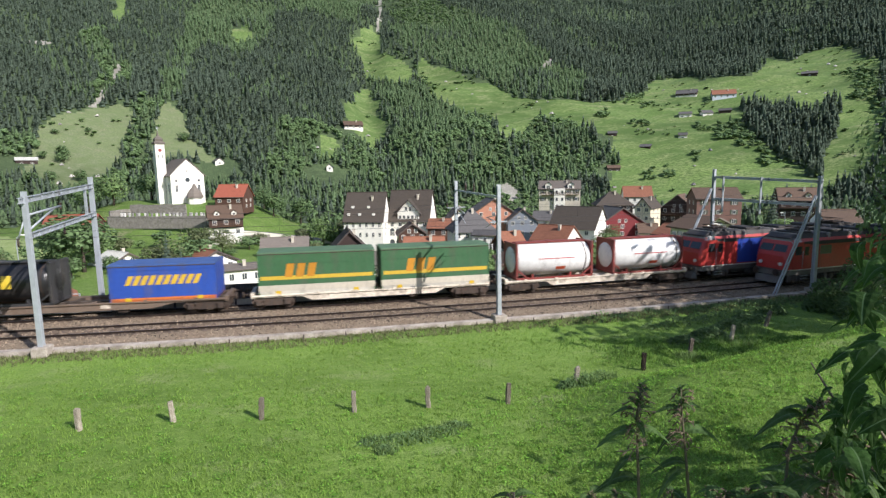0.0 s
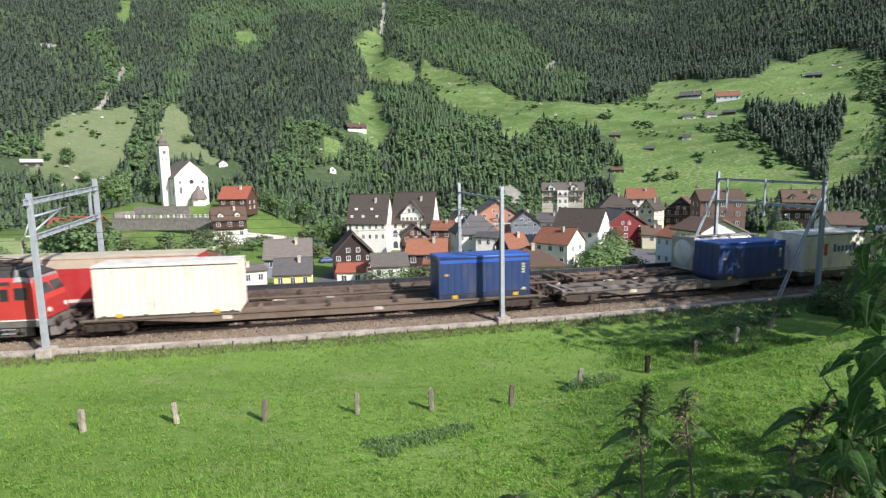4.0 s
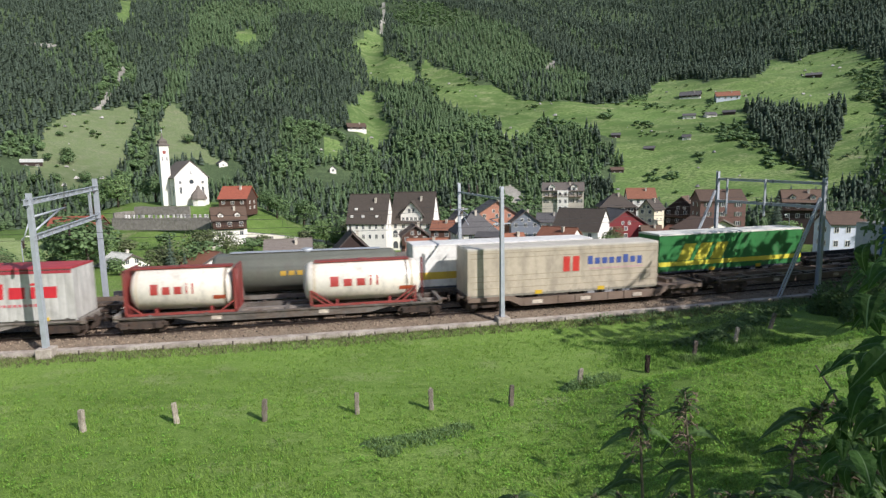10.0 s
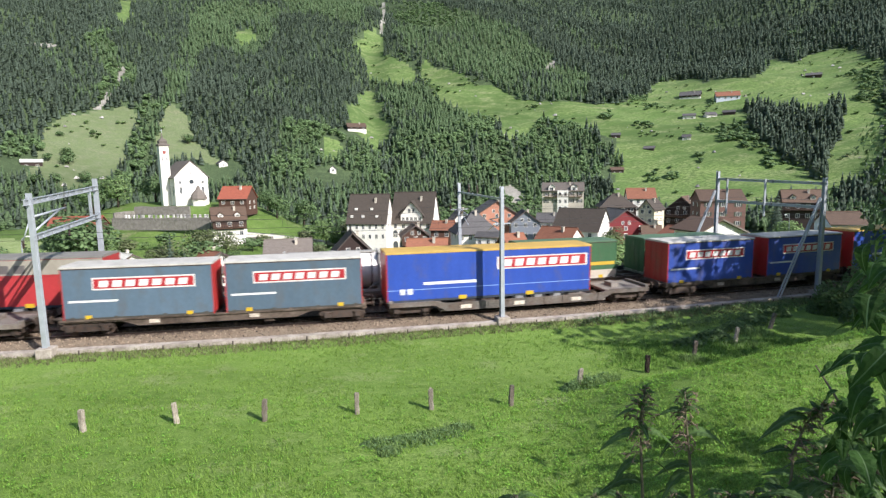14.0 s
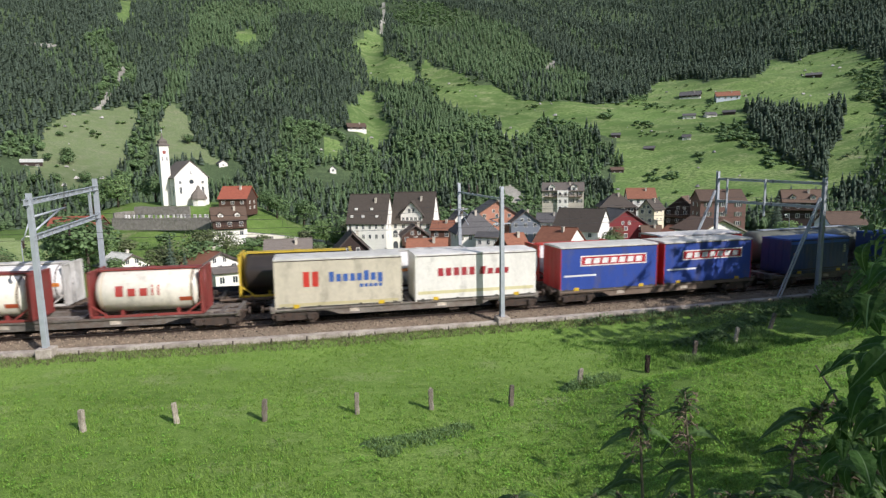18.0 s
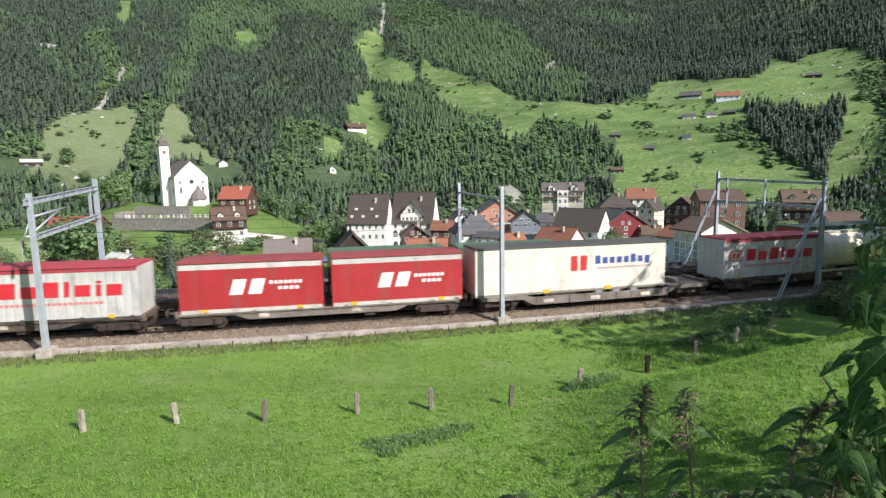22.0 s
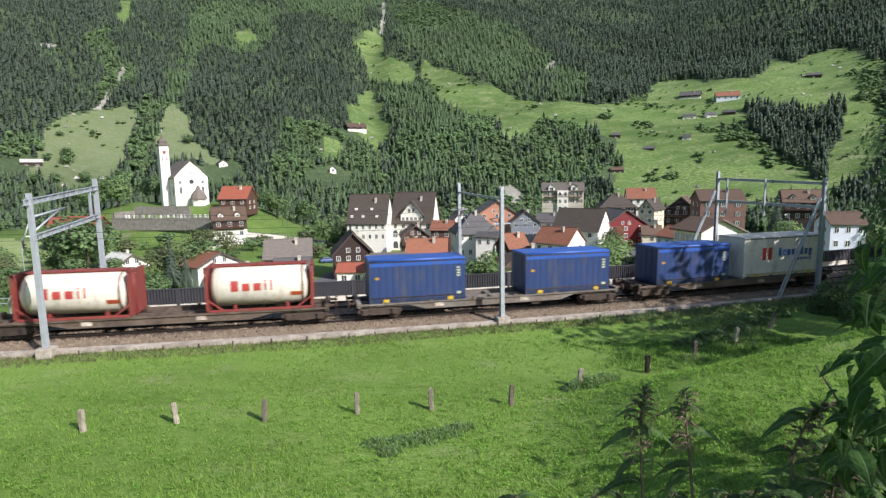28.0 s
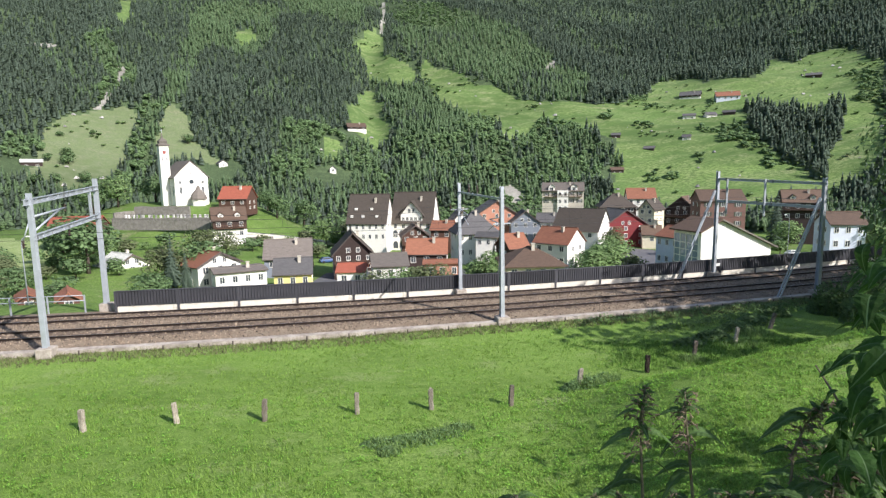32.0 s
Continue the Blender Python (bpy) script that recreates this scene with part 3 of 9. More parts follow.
def cantilever(parent, s, off, toward, z=6.1, reach=2.3):
    """A hinged bracket that carries the contact wire over a track."""
    a, t = line(s, off, z), line(s, off + toward * reach, z + 0.15)
    b = Build().tube(a, t, 0.035).tube(line(s, off, z + 0.45), t, 0.025).tube(line(s, off + toward * reach * 0.35, z + 0.07), line(s, off + toward * reach * 1.1, z - 0.55), 0.025)
    part("cantilever", b, STEEL, parent)
    insulator(parent, tuple(line(s, off + toward * 0.35, z - 0.1)), 0.4)


west = thing("catenary_portal", "grey steel catenary portal with two cross beams over the tracks", "catenary mast", group="catenary masts")
h_mast(west, -21.75, -3.0, 8.05, w=0.26)
h_mast(west, -22.97, 7.7, 8.7, w=0.30)
girder(west, line(-21.75, -3.5, 7.45), line(-22.97, 8.0, 7.95), 0.27)
girder(west, line(-21.75, -3.1, 5.65), line(-22.97, 8.0, 6.05), 0.25)
part("bracket", Build().tube(line(-21.75, -2.85, 6.85), line(-21.95, 1.1, 7.1), 0.06).tube(line(-21.75, -2.85, 6.1), line(-21.9, 0.2, 7.02), 0.055), STEEL, west)
insulator(west, tuple(line(-21.95, 1.0, 6.85)), 0.4)
part("tension_arm", Build().tube(line(-21.85, -3.05, 6.6), line(-22.2, -3.1, 5.6), 0.04), STEEL, west)
insulator(west, tuple(line(-22.2, -3.1, 5.25)), 0.35)
part("drop_post", Build().box(-0.07, 0.07, -0.07, 0.07, 0, 2.2), STEEL, west, at=Matrix.Translation(line(-22.8, 6.3, 5.95)))
insulator(west, tuple(line(-22.4, 2.2, 5.35)), 0.45)

mid_near = thing("catenary_mast", "slim grey steel catenary mast on a concrete footing", "catenary mast", group="catenary masts")
h_mast(mid_near, 3.05, -2.6, 8.0, w=0.26)
part("cross_arm", Build().beam(line(2.5, -2.6, 5.75), line(3.6, -2.6, 5.78), 0.07, 0.07), STEEL, mid_near)
cantilever(mid_near, 3.05, -2.5, 1, 5.7, 2.2)
mid_far = thing("catenary_mast", "slim grey steel catenary mast beside the noise barrier", "catenary mast", group="catenary masts")
h_mast(mid_far, 2.8, 6.15, 8.1, w=0.26)
cantilever(mid_far, 2.8, 6.1, -1, 5.7, 2.2)
part("cross_arm", Build().beam(line(2.1, 6.15, 6.1), line(3.5, 6.15, 6.14), 0.07, 0.07), STEEL, mid_far)
part("feeder_beam", Build().beam(line(2.8, 6.2, 7.4), line(3.05, -2.7, 7.25), 0.09, 0.12), STEEL, mid_far)
for o in (3.9, 1.9):
    insulator(mid_far, tuple(line(2.9, o, 7.42)), 0.6)
insulator(mid_far, tuple(line(2.1, 6.15, 6.12)), 0.35)

east = thing("catenary_portal", "grey steel catenary portal with raking struts over the tracks", "catenary mast", group="catenary masts")
h_mast(east, 26.35, 6.0, 8.75, w=0.26)
h_mast(east, 27.6, -2.7, 8.2, w=0.28)
girder(east, line(27.6, -2.9, 7.7), line(26.35, 6.1, 8.0), 0.17)
girder(east, line(27.6, -2.8, 6.0), line(26.35, 6.1, 6.15), 0.17)
for a, b in ((line(22.5, 6.0, -0.5), line(26.1, 6.0, 7.1)), (line(24.0, -2.6, -0.5), line(27.3, -2.7, 6.8))):
    g = Build()
    for d in (-0.1, 0.1):
        g.beam(a + Vector((0, d * 1.6, 0)), b + Vector((0, d, 0)), 0.07, 0.1)
    for i in range(1, 9):
        c = a.lerp(b, i / 9)
        g.beam(c + Vector((0, -0.14, 0)), c + Vector((0, 0.14, 0.12)), 0.04, 0.04)
    part("strut", g, STEEL, east, "raking lattice strut")
    part("footing", Build().box(-0.5, 0.5, -0.4, 0.4, -0.5, 0.1, 0.05), CONCRETE, east, at=Matrix.Translation(a - Vector((0, 0, 0.05))))
for o, s in ((4.7, 26.1), (1.6, 26.8)):
    part("drop_post", Build().box(-0.06, 0.06, -0.06, 0.06, 0, 2.9), STEEL, east, at=Matrix.Translation(line(s, o, 5.2)))
    insulator(east, tuple(line(s, o + 0.2, 5.0)), 0.4)

WIRE = mat("copper_wire", (0.05, 0.05, 0.05), 0.5, 0.6, scale=2, var=0.1)
for _t, _o in TRACKS.items():
    wires = thing("overhead_wires", "thin dark overhead contact and carrier wires", "wire", group="overhead wires")
    sup = [-80, -22.5, 2.9, 26.5, 70]
    d = Build()
    pb, pc = [], []
    for s0, s1 in zip(sup, sup[1:]):
        n = 8
        zc = lambda q: 6.65 - 3.2 * (s1 - s0) / 50 * q * (1 - q) * 1.1
        for i in range(n):
            q0, q1 = i / n, (i + 1) / n
            pb.append(line(s0 + (s1 - s0) * q0, _o, 5.35))
            pc.append(line(s0 + (s1 - s0) * q0, _o, zc(q0)))
            if 0 < i:
                d.tube(line(s0 + (s1 - s0) * q0, _o, 5.35), line(s0 + (s1 - s0) * q0, _o, zc(q0)), 0.006, n=4)
    part("contact_wire", Build().path(pb, 0.011, 4), WIRE, wires)
    part("carrier_wire", Build().path(pc, 0.010, 4), WIRE, wires)
    tagged(part("droppers", d, WIRE, wires), kind="stuff")

# ---- fence posts in the meadow ----
POSTW = mat("silvered_post_wood", (0.25, 0.225, 0.18), 0.9, scale=5, var=0.5, bump=0.8, stretch=(4, 4, 0.5), dirt=(0.085, 0.05, 0.032), dirt_amount=0.9, rand=1.0)
POSTS = [(-13.74, 20.29, 0.86, 2), (-10.44, 20.83, 0.86, -3), (-7.11, 21.04, 0.88, 4), (-3.58, 21.68, 0.86, 1), (-0.6, 22.04, 0.88, 0), (2.69, 22.3, 0.85, 3),
         (5.94, 24.07, 0.8, 5), (9.54, 25.74, 0.9, 3), (12.7, 27.88, 0.95, 6), (16.06, 30.31, 0.95, 9), (19.66, 33.2, 1.0, 16)]
for i, (x, y, h, lean) in enumerate(POSTS):
    rng = random.Random(40 + i)
    b = Build()
    w = 0.115 + 0.02 * rng.random()
    ring = lambda z, k, dx: [((w + rng.uniform(-0.015, 0.015)) * k * cx * 0.8 + dx, w * k * cy * 0.8, z + (rng.uniform(-0.05, 0.05) if z > 0.5 else 0))
                             for cx, cy in ((-1, -0.6), (-0.6, -1), (0.6, -1), (1, -0.6), (1, 0.6), (0.6, 1), (-0.6, 1), (-1, 0.6))]
    b.loft([ring(-0.3, 1.05, 0), ring(h * 0.22, 1.02, 0.012), ring(h * 0.45, 0.95, -0.012), ring(h * 0.62, 1.0, 0.01), ring(h * 0.66, 0.84, 0.016), ring(h * 0.72, 0.98, -0.01), ring(h - 0.04, 0.95, 0), ring(h + 0.02, 0.8, 0.015)])
    for k in range(3):      # split grain
        a = -0.7 + 0.7 * k
        b.add([(w * 0.8 * a - 0.008, -w * 0.83, h * 0.3), (w * 0.8 * a + 0.008, -w * 0.83, h * 0.3), (w * 0.8 * a + 0.012, -w * 0.8, h + 0.05), (w * 0.8 * a - 0.012, -w * 0.8, h + 0.05)], [(0, 1, 2, 3)])
    solid("fence_post", b, POSTW, "weathered wooden fence post standing in the meadow", "post", m=pose(x, y, ground_at(x, y) - 0.02, 0, lean, rng.uniform(-25, 25)),
          group="fence posts in the meadow")
# ================= trains =================
MOVING = []   # thing, its place in its train at 0 s, track


def carried(ob, u, track):
    MOVING.append((ob, u, track))
    return ob


def wheelset_mesh(r=0.46):
    b = Build().tube((0, -1.0, 0), (0, 1.0, 0), 0.08)
    for sy in (-1, 1):
        b.tube((0, sy * 0.685, 0), (0, sy * 0.82, 0), r, n=18).tube((0, sy * 0.82, 0), (0, sy * 0.86, 0), r * 0.55, r * 0.3, n=12)
    return b.mesh("wheelset", GRIMY)


WHEELSET = wheelset_mesh()
_bg = Build()
for _sy in (-1, 1):
    _y0, _y1 = sorted((_sy * 0.95, _sy * 1.12))
    _bg.loft([[(x, _y0, z0), (x, _y1, z0), (x, _y1, z1), (x, _y0, z1)] for x, z0, z1 in
              ((-1.35, 0.45, 0.62), (-1.0, 0.38, 0.72), (-0.45, 0.28, 0.82), (0.45, 0.28, 0.82), (1.0, 0.38, 0.72), (1.35, 0.45, 0.62))])
    for _x in (-0.9, 0.9):
        _bg.box(_x - 0.2, _x + 0.2, min(_sy * 1.1, _sy * 1.24), max(_sy * 1.1, _sy * 1.24), 0.32, 0.66, 0.03)
        for _k in (-0.26, 0.26):
            _bg.tube((_x + _k, _sy * 1.06, 0.5), (_x + _k, _sy * 1.06, 0.78), 0.08, n=8)
_bg.box(-0.25, 0.25, -1.1, 1.1, 0.5, 0.85)
BOGIE = _bg.mesh("bogie", GRIMY)
BUFFER = Build().tube((0, 0, 0), (0.42, 0, 0), 0.09).tube((0.42, 0, 0), (0.5, 0, 0), 0.22, 0.23, n=12).tube((-0.02, 0, 0), (0.1, 0, 0), 0.14).mesh("buffer", GRIMY)


def running_gear(w, length, inset=1.9):
    for sx in (-1, 1):
        bog = part("bogie", BOGIE, None, w, at=(sx * (length / 2 - inset), 0, 0))
        for dx in (-0.9, 0.9):
            part("wheelset", WHEELSET, None, bog, at=(dx, 0, 0.46))
        for sy in (-1, 1):
            part("buffer", BUFFER, None, w, at=pose(sx * (length / 2 - 0.5), sy * 0.875, 1.0, 0, 0, 0 if sx > 0 else 180))


WAGON_CACHE = {}


def flat_wagon(length, paint_, colour):
    """A skeletal container wagon: fish-bellied sills, cross beams and running gear."""
    key = (round(length, 1), colour)
    if key not in WAGON_CACHE:
        h = length / 2 - 0.55
        sills = [Build(), Build()]
        for sy, side in ((-1, sills[0]), (1, sills[1])):
            y0, y1 = sorted((sy * 1.0, sy * 1.22))
            prof = [(-h, 0.82), (-h + 3.2, 0.80), (-h * 0.52, 0.50), (h * 0.52, 0.50), (h - 3.2, 0.80), (h, 0.82)]
            side.loft([[(x, y0, z), (x, y1, z), (x, y1, 0.96), (x, y0, 0.96)] for x, z in prof])
            side.box(-h, h, min(sy * 1.18, sy * 1.30), max(sy * 1.18, sy * 1.30), 0.90, 0.985)
        beam = Build().box(-0.12, 0.12, -1.0, 1.0, 0.72, 0.94)
        spine = Build().box(-h, h, -0.2, 0.2, 0.7, 0.9)
        head = Build().box(-0.12, 0.13, -1.25, 1.25, 0.78, 1.12, 0.02)
        for k in range(6):
            x = -h * 0.8 + 1.6 * h * k / 5
            sills[0].box(x - 0.09, x + 0.09, -1.32, -1.05, 0.90, 1.06)
            sills[1].box(x - 0.09, x + 0.09, 1.05, 1.32, 0.90, 1.06)
        WAGON_CACHE[key] = [("side_sill", sills[0].mesh("side_sill", paint_), [0]), ("side_sill", sills[1].mesh("side_sill", paint_), [0]), ("centre_spine", spine.mesh("centre_spine", paint_), [0]),
                            ("cross_beam", beam.mesh("cross_beam", paint_), [-h + 1.1 + (2 * h - 2.2) * k / 6 for k in range(7)]), ("headstock", head.mesh("headstock", paint_), [-h + 0.07, h - 0.08]),
                            ("air_tank", Build().tube((-0.8, -0.6, 0.62), (0.8, -0.6, 0.62), 0.2).mesh("air_tank", GRIMY), [-0.4]),
                            ("equipment_box", Build().box(-0.3, 0.3, -1.1, -0.85, 0.30, 0.56, 0.03).mesh("equipment_box", GRIMY), [h * 0.33]),
                            ("data_panel", Build().box(0, 0.55, -1.232, -1.222, 0.62, 0.84).mesh("data_panel", WAGON_PALE), [-h * 0.45, h * 0.2])]
    w = thing("flat_wagon", f"{colour} steel container wagon on two bogies", "freight wagon", group="container wagons")
    for nm, me, xs in WAGON_CACHE[key]:
        for x in xs:
            part(nm, me, None, w, at=(x, 0, 0))
    running_gear(w, length)
    return w


def pocket_wagon(length, paint_, colour):
    key = ("pocket", round(length, 1), colour)
    if key not in WAGON_CACHE:
        h = length / 2 - 0.55
        sills = [Build(), Build()]
        for sy, side in ((-1, sills[0]), (1, sills[1])):
            y0, y1 = sorted((sy * 1.26, sy * 1.42))
            prof = [(-h, 0.72, 0.98), (-h + 2.8, 0.70, 0.98), (-h + 3.6, 0.30, 0.80), (h - 3.6, 0.30, 0.80), (h - 2.8, 0.70, 0.98), (h, 0.72, 0.98)]
            side.loft([[(x, y0, z0), (x, y1, z0), (x, y1, z1), (x, y0, z1)] for x, z0, z1 in prof])
            for k in range(9):
                x = -h + 3.8 + (2 * h - 7.6) * k / 8
                side.box(x - 0.06, x + 0.06, min(sy * 1.40, sy * 1.46), max(sy * 1.40, sy * 1.46), 0.32, 0.82)
        platform = Build().box(-1.6, 1.6, -1.3, 1.3, 0.8, 0.94).box(-0.7, -0.2, -0.5, 0.5, 0.94, 1.22)
        WAGON_CACHE[key] = [("side_sill", sills[0].mesh("side_sill", paint_), [0]), ("side_sill", sills[1].mesh("side_sill", paint_), [0]),
                            ("end_platform", platform.mesh("end_platform", paint_), [-h + 1.6, h - 1.6]), ("pocket_floor", Build().box(-h + 3.2, h - 3.2, -1.26, 1.26, 0.26, 0.36).mesh("pocket_floor", paint_), [0]),
                            ("headstock", Build().box(-0.12, 0.13, -1.3, 1.3, 0.78, 1.12, 0.02).mesh("headstock", paint_), [-h + 0.07, h - 0.08]),
                            ("equipment_box", Build().box(-0.5, 0.5, -1.1, -0.4, 0.16, 0.26).mesh("equipment_box", GRIMY), [0.2]),
                            ("data_panel", Build().box(0, 0.7, -1.478, -1.462, 0.42, 0.66).mesh("data_panel", WAGON_PALE), [-h * 0.5, -h * 0.1, h * 0.35])]
    w = thing("pocket_wagon", f"{colour} steel pocket wagon for road trailers", "freight wagon", group="container wagons")
    for nm, me, xs in WAGON_CACHE[key]:
        for x in xs:
            part(nm, me, None, w, at=(x, 0, 0))
    running_gear(w, length)
    return w


def word_bars(n, x0, x1, z0, z1, slant=0.0, y=-1.285, gap=0.3, low=0.0):
    """Plain solid blocks in place of one word of lettering. n: how many, or their run of forms: T tall, x low, g low and dropped, l narrow and tall, i narrow and low."""
    b = Build()
    run = n if isinstance(n, str) else "".join("T" if (low == 0 or i % 3 == 0) else "x" for i in range(n))
    low = low or 0.28
    wide = [0.5 if q in "il" else 1.0 for q in run]
    w = (x1 - x0) / sum(wide)
    a = x0
    for q, k in zip(run, wide):
        c = a + w * k * (1 - gap / (k + 0.0))
        top = z1 if q in "Tl" else z1 - low * (z1 - z0)
        foot = z0 - 0.22 * (z1 - z0) if q == "g" else z0
        k0, k1 = slant * (foot - z0), slant * (top - z0)
        b.add([(a + k0, y, foot), (c + k0, y, foot), (c + k1, y, top), (a + k1, y, top)], [(0, 1, 2, 3)])
        if q == "i":
            e0, e1 = z1 - low * 0.6 * (z1 - z0), z1
            b.add([(a + slant * (e0 - z0), y, e0), (c + slant * (e0 - z0), y, e0), (c + slant * (e1 - z0), y, e1), (a + slant * (e1 - z0), y, e1)], [(0, 1, 2, 3)])
        a += w * k
    return b


def bar(x0, x1, z0, z1, y=-1.284, slant=0.0):
    k = slant * (z1 - z0)
    return Build().add([(x0, y, z0), (x1, y, z0), (x1 + k, y, z1), (x0 + k, y, z1)], [(0, 1, 2, 3)])


def wrapped(q, r, zc, steps=7):
    """Flat blocks laid round a barrel of radius r about the height zc."""
    out = Build()
    for f in q.f:
        a, b, c, d = (Vector(q.v[i]) for i in f)
        rows = [(a.lerp(d, k / steps), b.lerp(c, k / steps)) for k in range(steps + 1)]
        pts = [(p.x, -(r + 0.012) * math.cos(p.z / r), zc + (r + 0.012) * math.sin(p.z / r)) for row in rows for p in row]
        out.add(pts, [(2 * k, 2 * k + 1, 2 * k + 3, 2 * k + 2) for k in range(steps)], True)
    return out


def marks(ob, specs, half):
    """specs: (kind, x0, x1, z0, z1, paint name, colour, extra) with x as shares of the length."""
    for kind, a, c, z0, z1, colour, *extra in specs:
        x0, x1 = -half + 2 * half * a, -half + 2 * half * c
        m = paint("lettering_" + colour, colour, 0.1)
        if kind == "word":
            part("lettering", word_bars(extra[0], x0, x1, z0, z1, *(extra[1:])), m, ob)
        elif kind == "disc":
            cx, cz, r = (x0 + x1) / 2, (z0 + z1) / 2, (z1 - z0) / 2
            ring = [(cx + r * math.cos(i * math.tau / 28), -1.284, cz + r * math.sin(i * math.tau / 28)) for i in range(28)]
            part("emblem", Build().add(ring, [tuple(range(28))]), m, ob)
        else:
            part("emblem" if kind == "shape" else "stripe", bar(x0, x1, z0, z1, -1.2825 if kind == "ground" else (-1.288 if kind == "over" else -1.284), extra[0] if extra else 0.0), m, ob)


def swap_body(name, label, length, side, z0=0.98, z1=3.98, roof="d9d6cc", ends=None, low=None, top=None, specs=(), ribbed=False, posts=False, dirt=0.35, gap=0.0):
    """A box body on a wagon: curtain or ribbed sides, end frames, roof, bottom rail and corner fittings."""
    ob = thing(name, label, "container", group="containers")
    h = length / 2
    sm = paint("side_" + side, side, dirt)
    b = Build()
    zl = z0 + (0.22 if low else 0.1)
    if ribbed:
        n = int(length / 0.42)
        xs = []
        for k in range(n):
            x = -h + 0.06 + (length - 0.12) * k / n
            p = (length - 0.12) / n
            xs += [(x, 0), (x + 0.18 * p, 0), (x + 0.3 * p, 1), (x + 0.88 * p, 1)]
        xs.append((h - 0.06, 0))
        b.loft([[(x, -1.258 - 0.016 * q, zl), (x, 1.258 + 0.016 * q, zl), (x, 1.258 + 0.016 * q, z1 - 0.1), (x, -1.258 - 0.016 * q, z1 - 0.1)] for x, q in xs])
    else:
        nseg = max(6, int(length / 0.45))
        rnd = random.Random(int(length * 100) + len(label))
        xs = [-h + 0.06 + (length - 0.12) * i / nseg for i in range(nseg + 1)]
        b.loft([[(x, -1.265 - (0.012 if i % 2 else 0) - rnd.uniform(0, 0.004), zl), (x, 1.27, zl), (x, 1.27, z1 - 0.06), (x, -1.265 - (0.010 if i % 2 else 0), z1 - 0.06)] for i, x in enumerate(xs)])
    part("side_wall", b, sm, ob)
    em = paint("end_" + (ends or side), ends or side, dirt)
    for sx in (-1, 1):
        e = Build().box(min(sx * h, sx * (h - 0.07)), max(sx * h, sx * (h - 0.07)), -1.275, 1.275, z0, z1 - 0.04)
        for y in (-0.6, 0, 0.6):
            e.box(min(sx * h, sx * (h + 0.025)), max(sx * h, sx * (h + 0.025)), y - 0.03, y + 0.03, z0 + 0.1, z1 - 0.15)
        part("end_wall", e, em, ob)
    r = Build()
    r.loft([[(x, -1.28, z1 - 0.1), (x, 1.28, z1 - 0.1), (x, 1.28, z1 - 0.01), (x, 0.9, z1 + 0.03), (x, -0.9, z1 + 0.03), (x, -1.28, z1 - 0.01)] for x in (-h - 0.01, h + 0.01)])
    part("roof", r, paint("roof_" + roof, roof, 0.4), ob)
    part("roof_edge", Build().box(-h + 0.02, h - 0.02, -1.292, -1.268, z1 - 0.15, z1 - 0.1), GRIMY, ob)
    if top:
        part("top_band", bar(-h + 0.05, h - 0.05, z1 - 0.16 - top[1], z1 - 0.16, -1.286), paint("band_" + top[0], top[0], 0.2), ob)
    lo = Build().box(-h, h, -1.27, 1.27, z0, zl)
    for x in (-h + 0.35, -h * 0.35, h * 0.35 - 0.2, h - 0.55):
        lo.box(x, x + 0.2, -1.285, -1.2, z0 - 0.02, z0 + 0.16)
    part("bottom_rail", lo, paint("rail_" + (low or "4a4640"), low or "4a4640", 0.5), ob)
    for x in (-h * 0.72, h * 0.62):
        part("lifting_plate", Build().box(x, x + 0.34, -1.30, -1.27, z0 + 0.03, z0 + 0.24), paint("yellow_plate", "d8b32a", 0.3), ob)
    marks(ob, specs, h)
    return ob


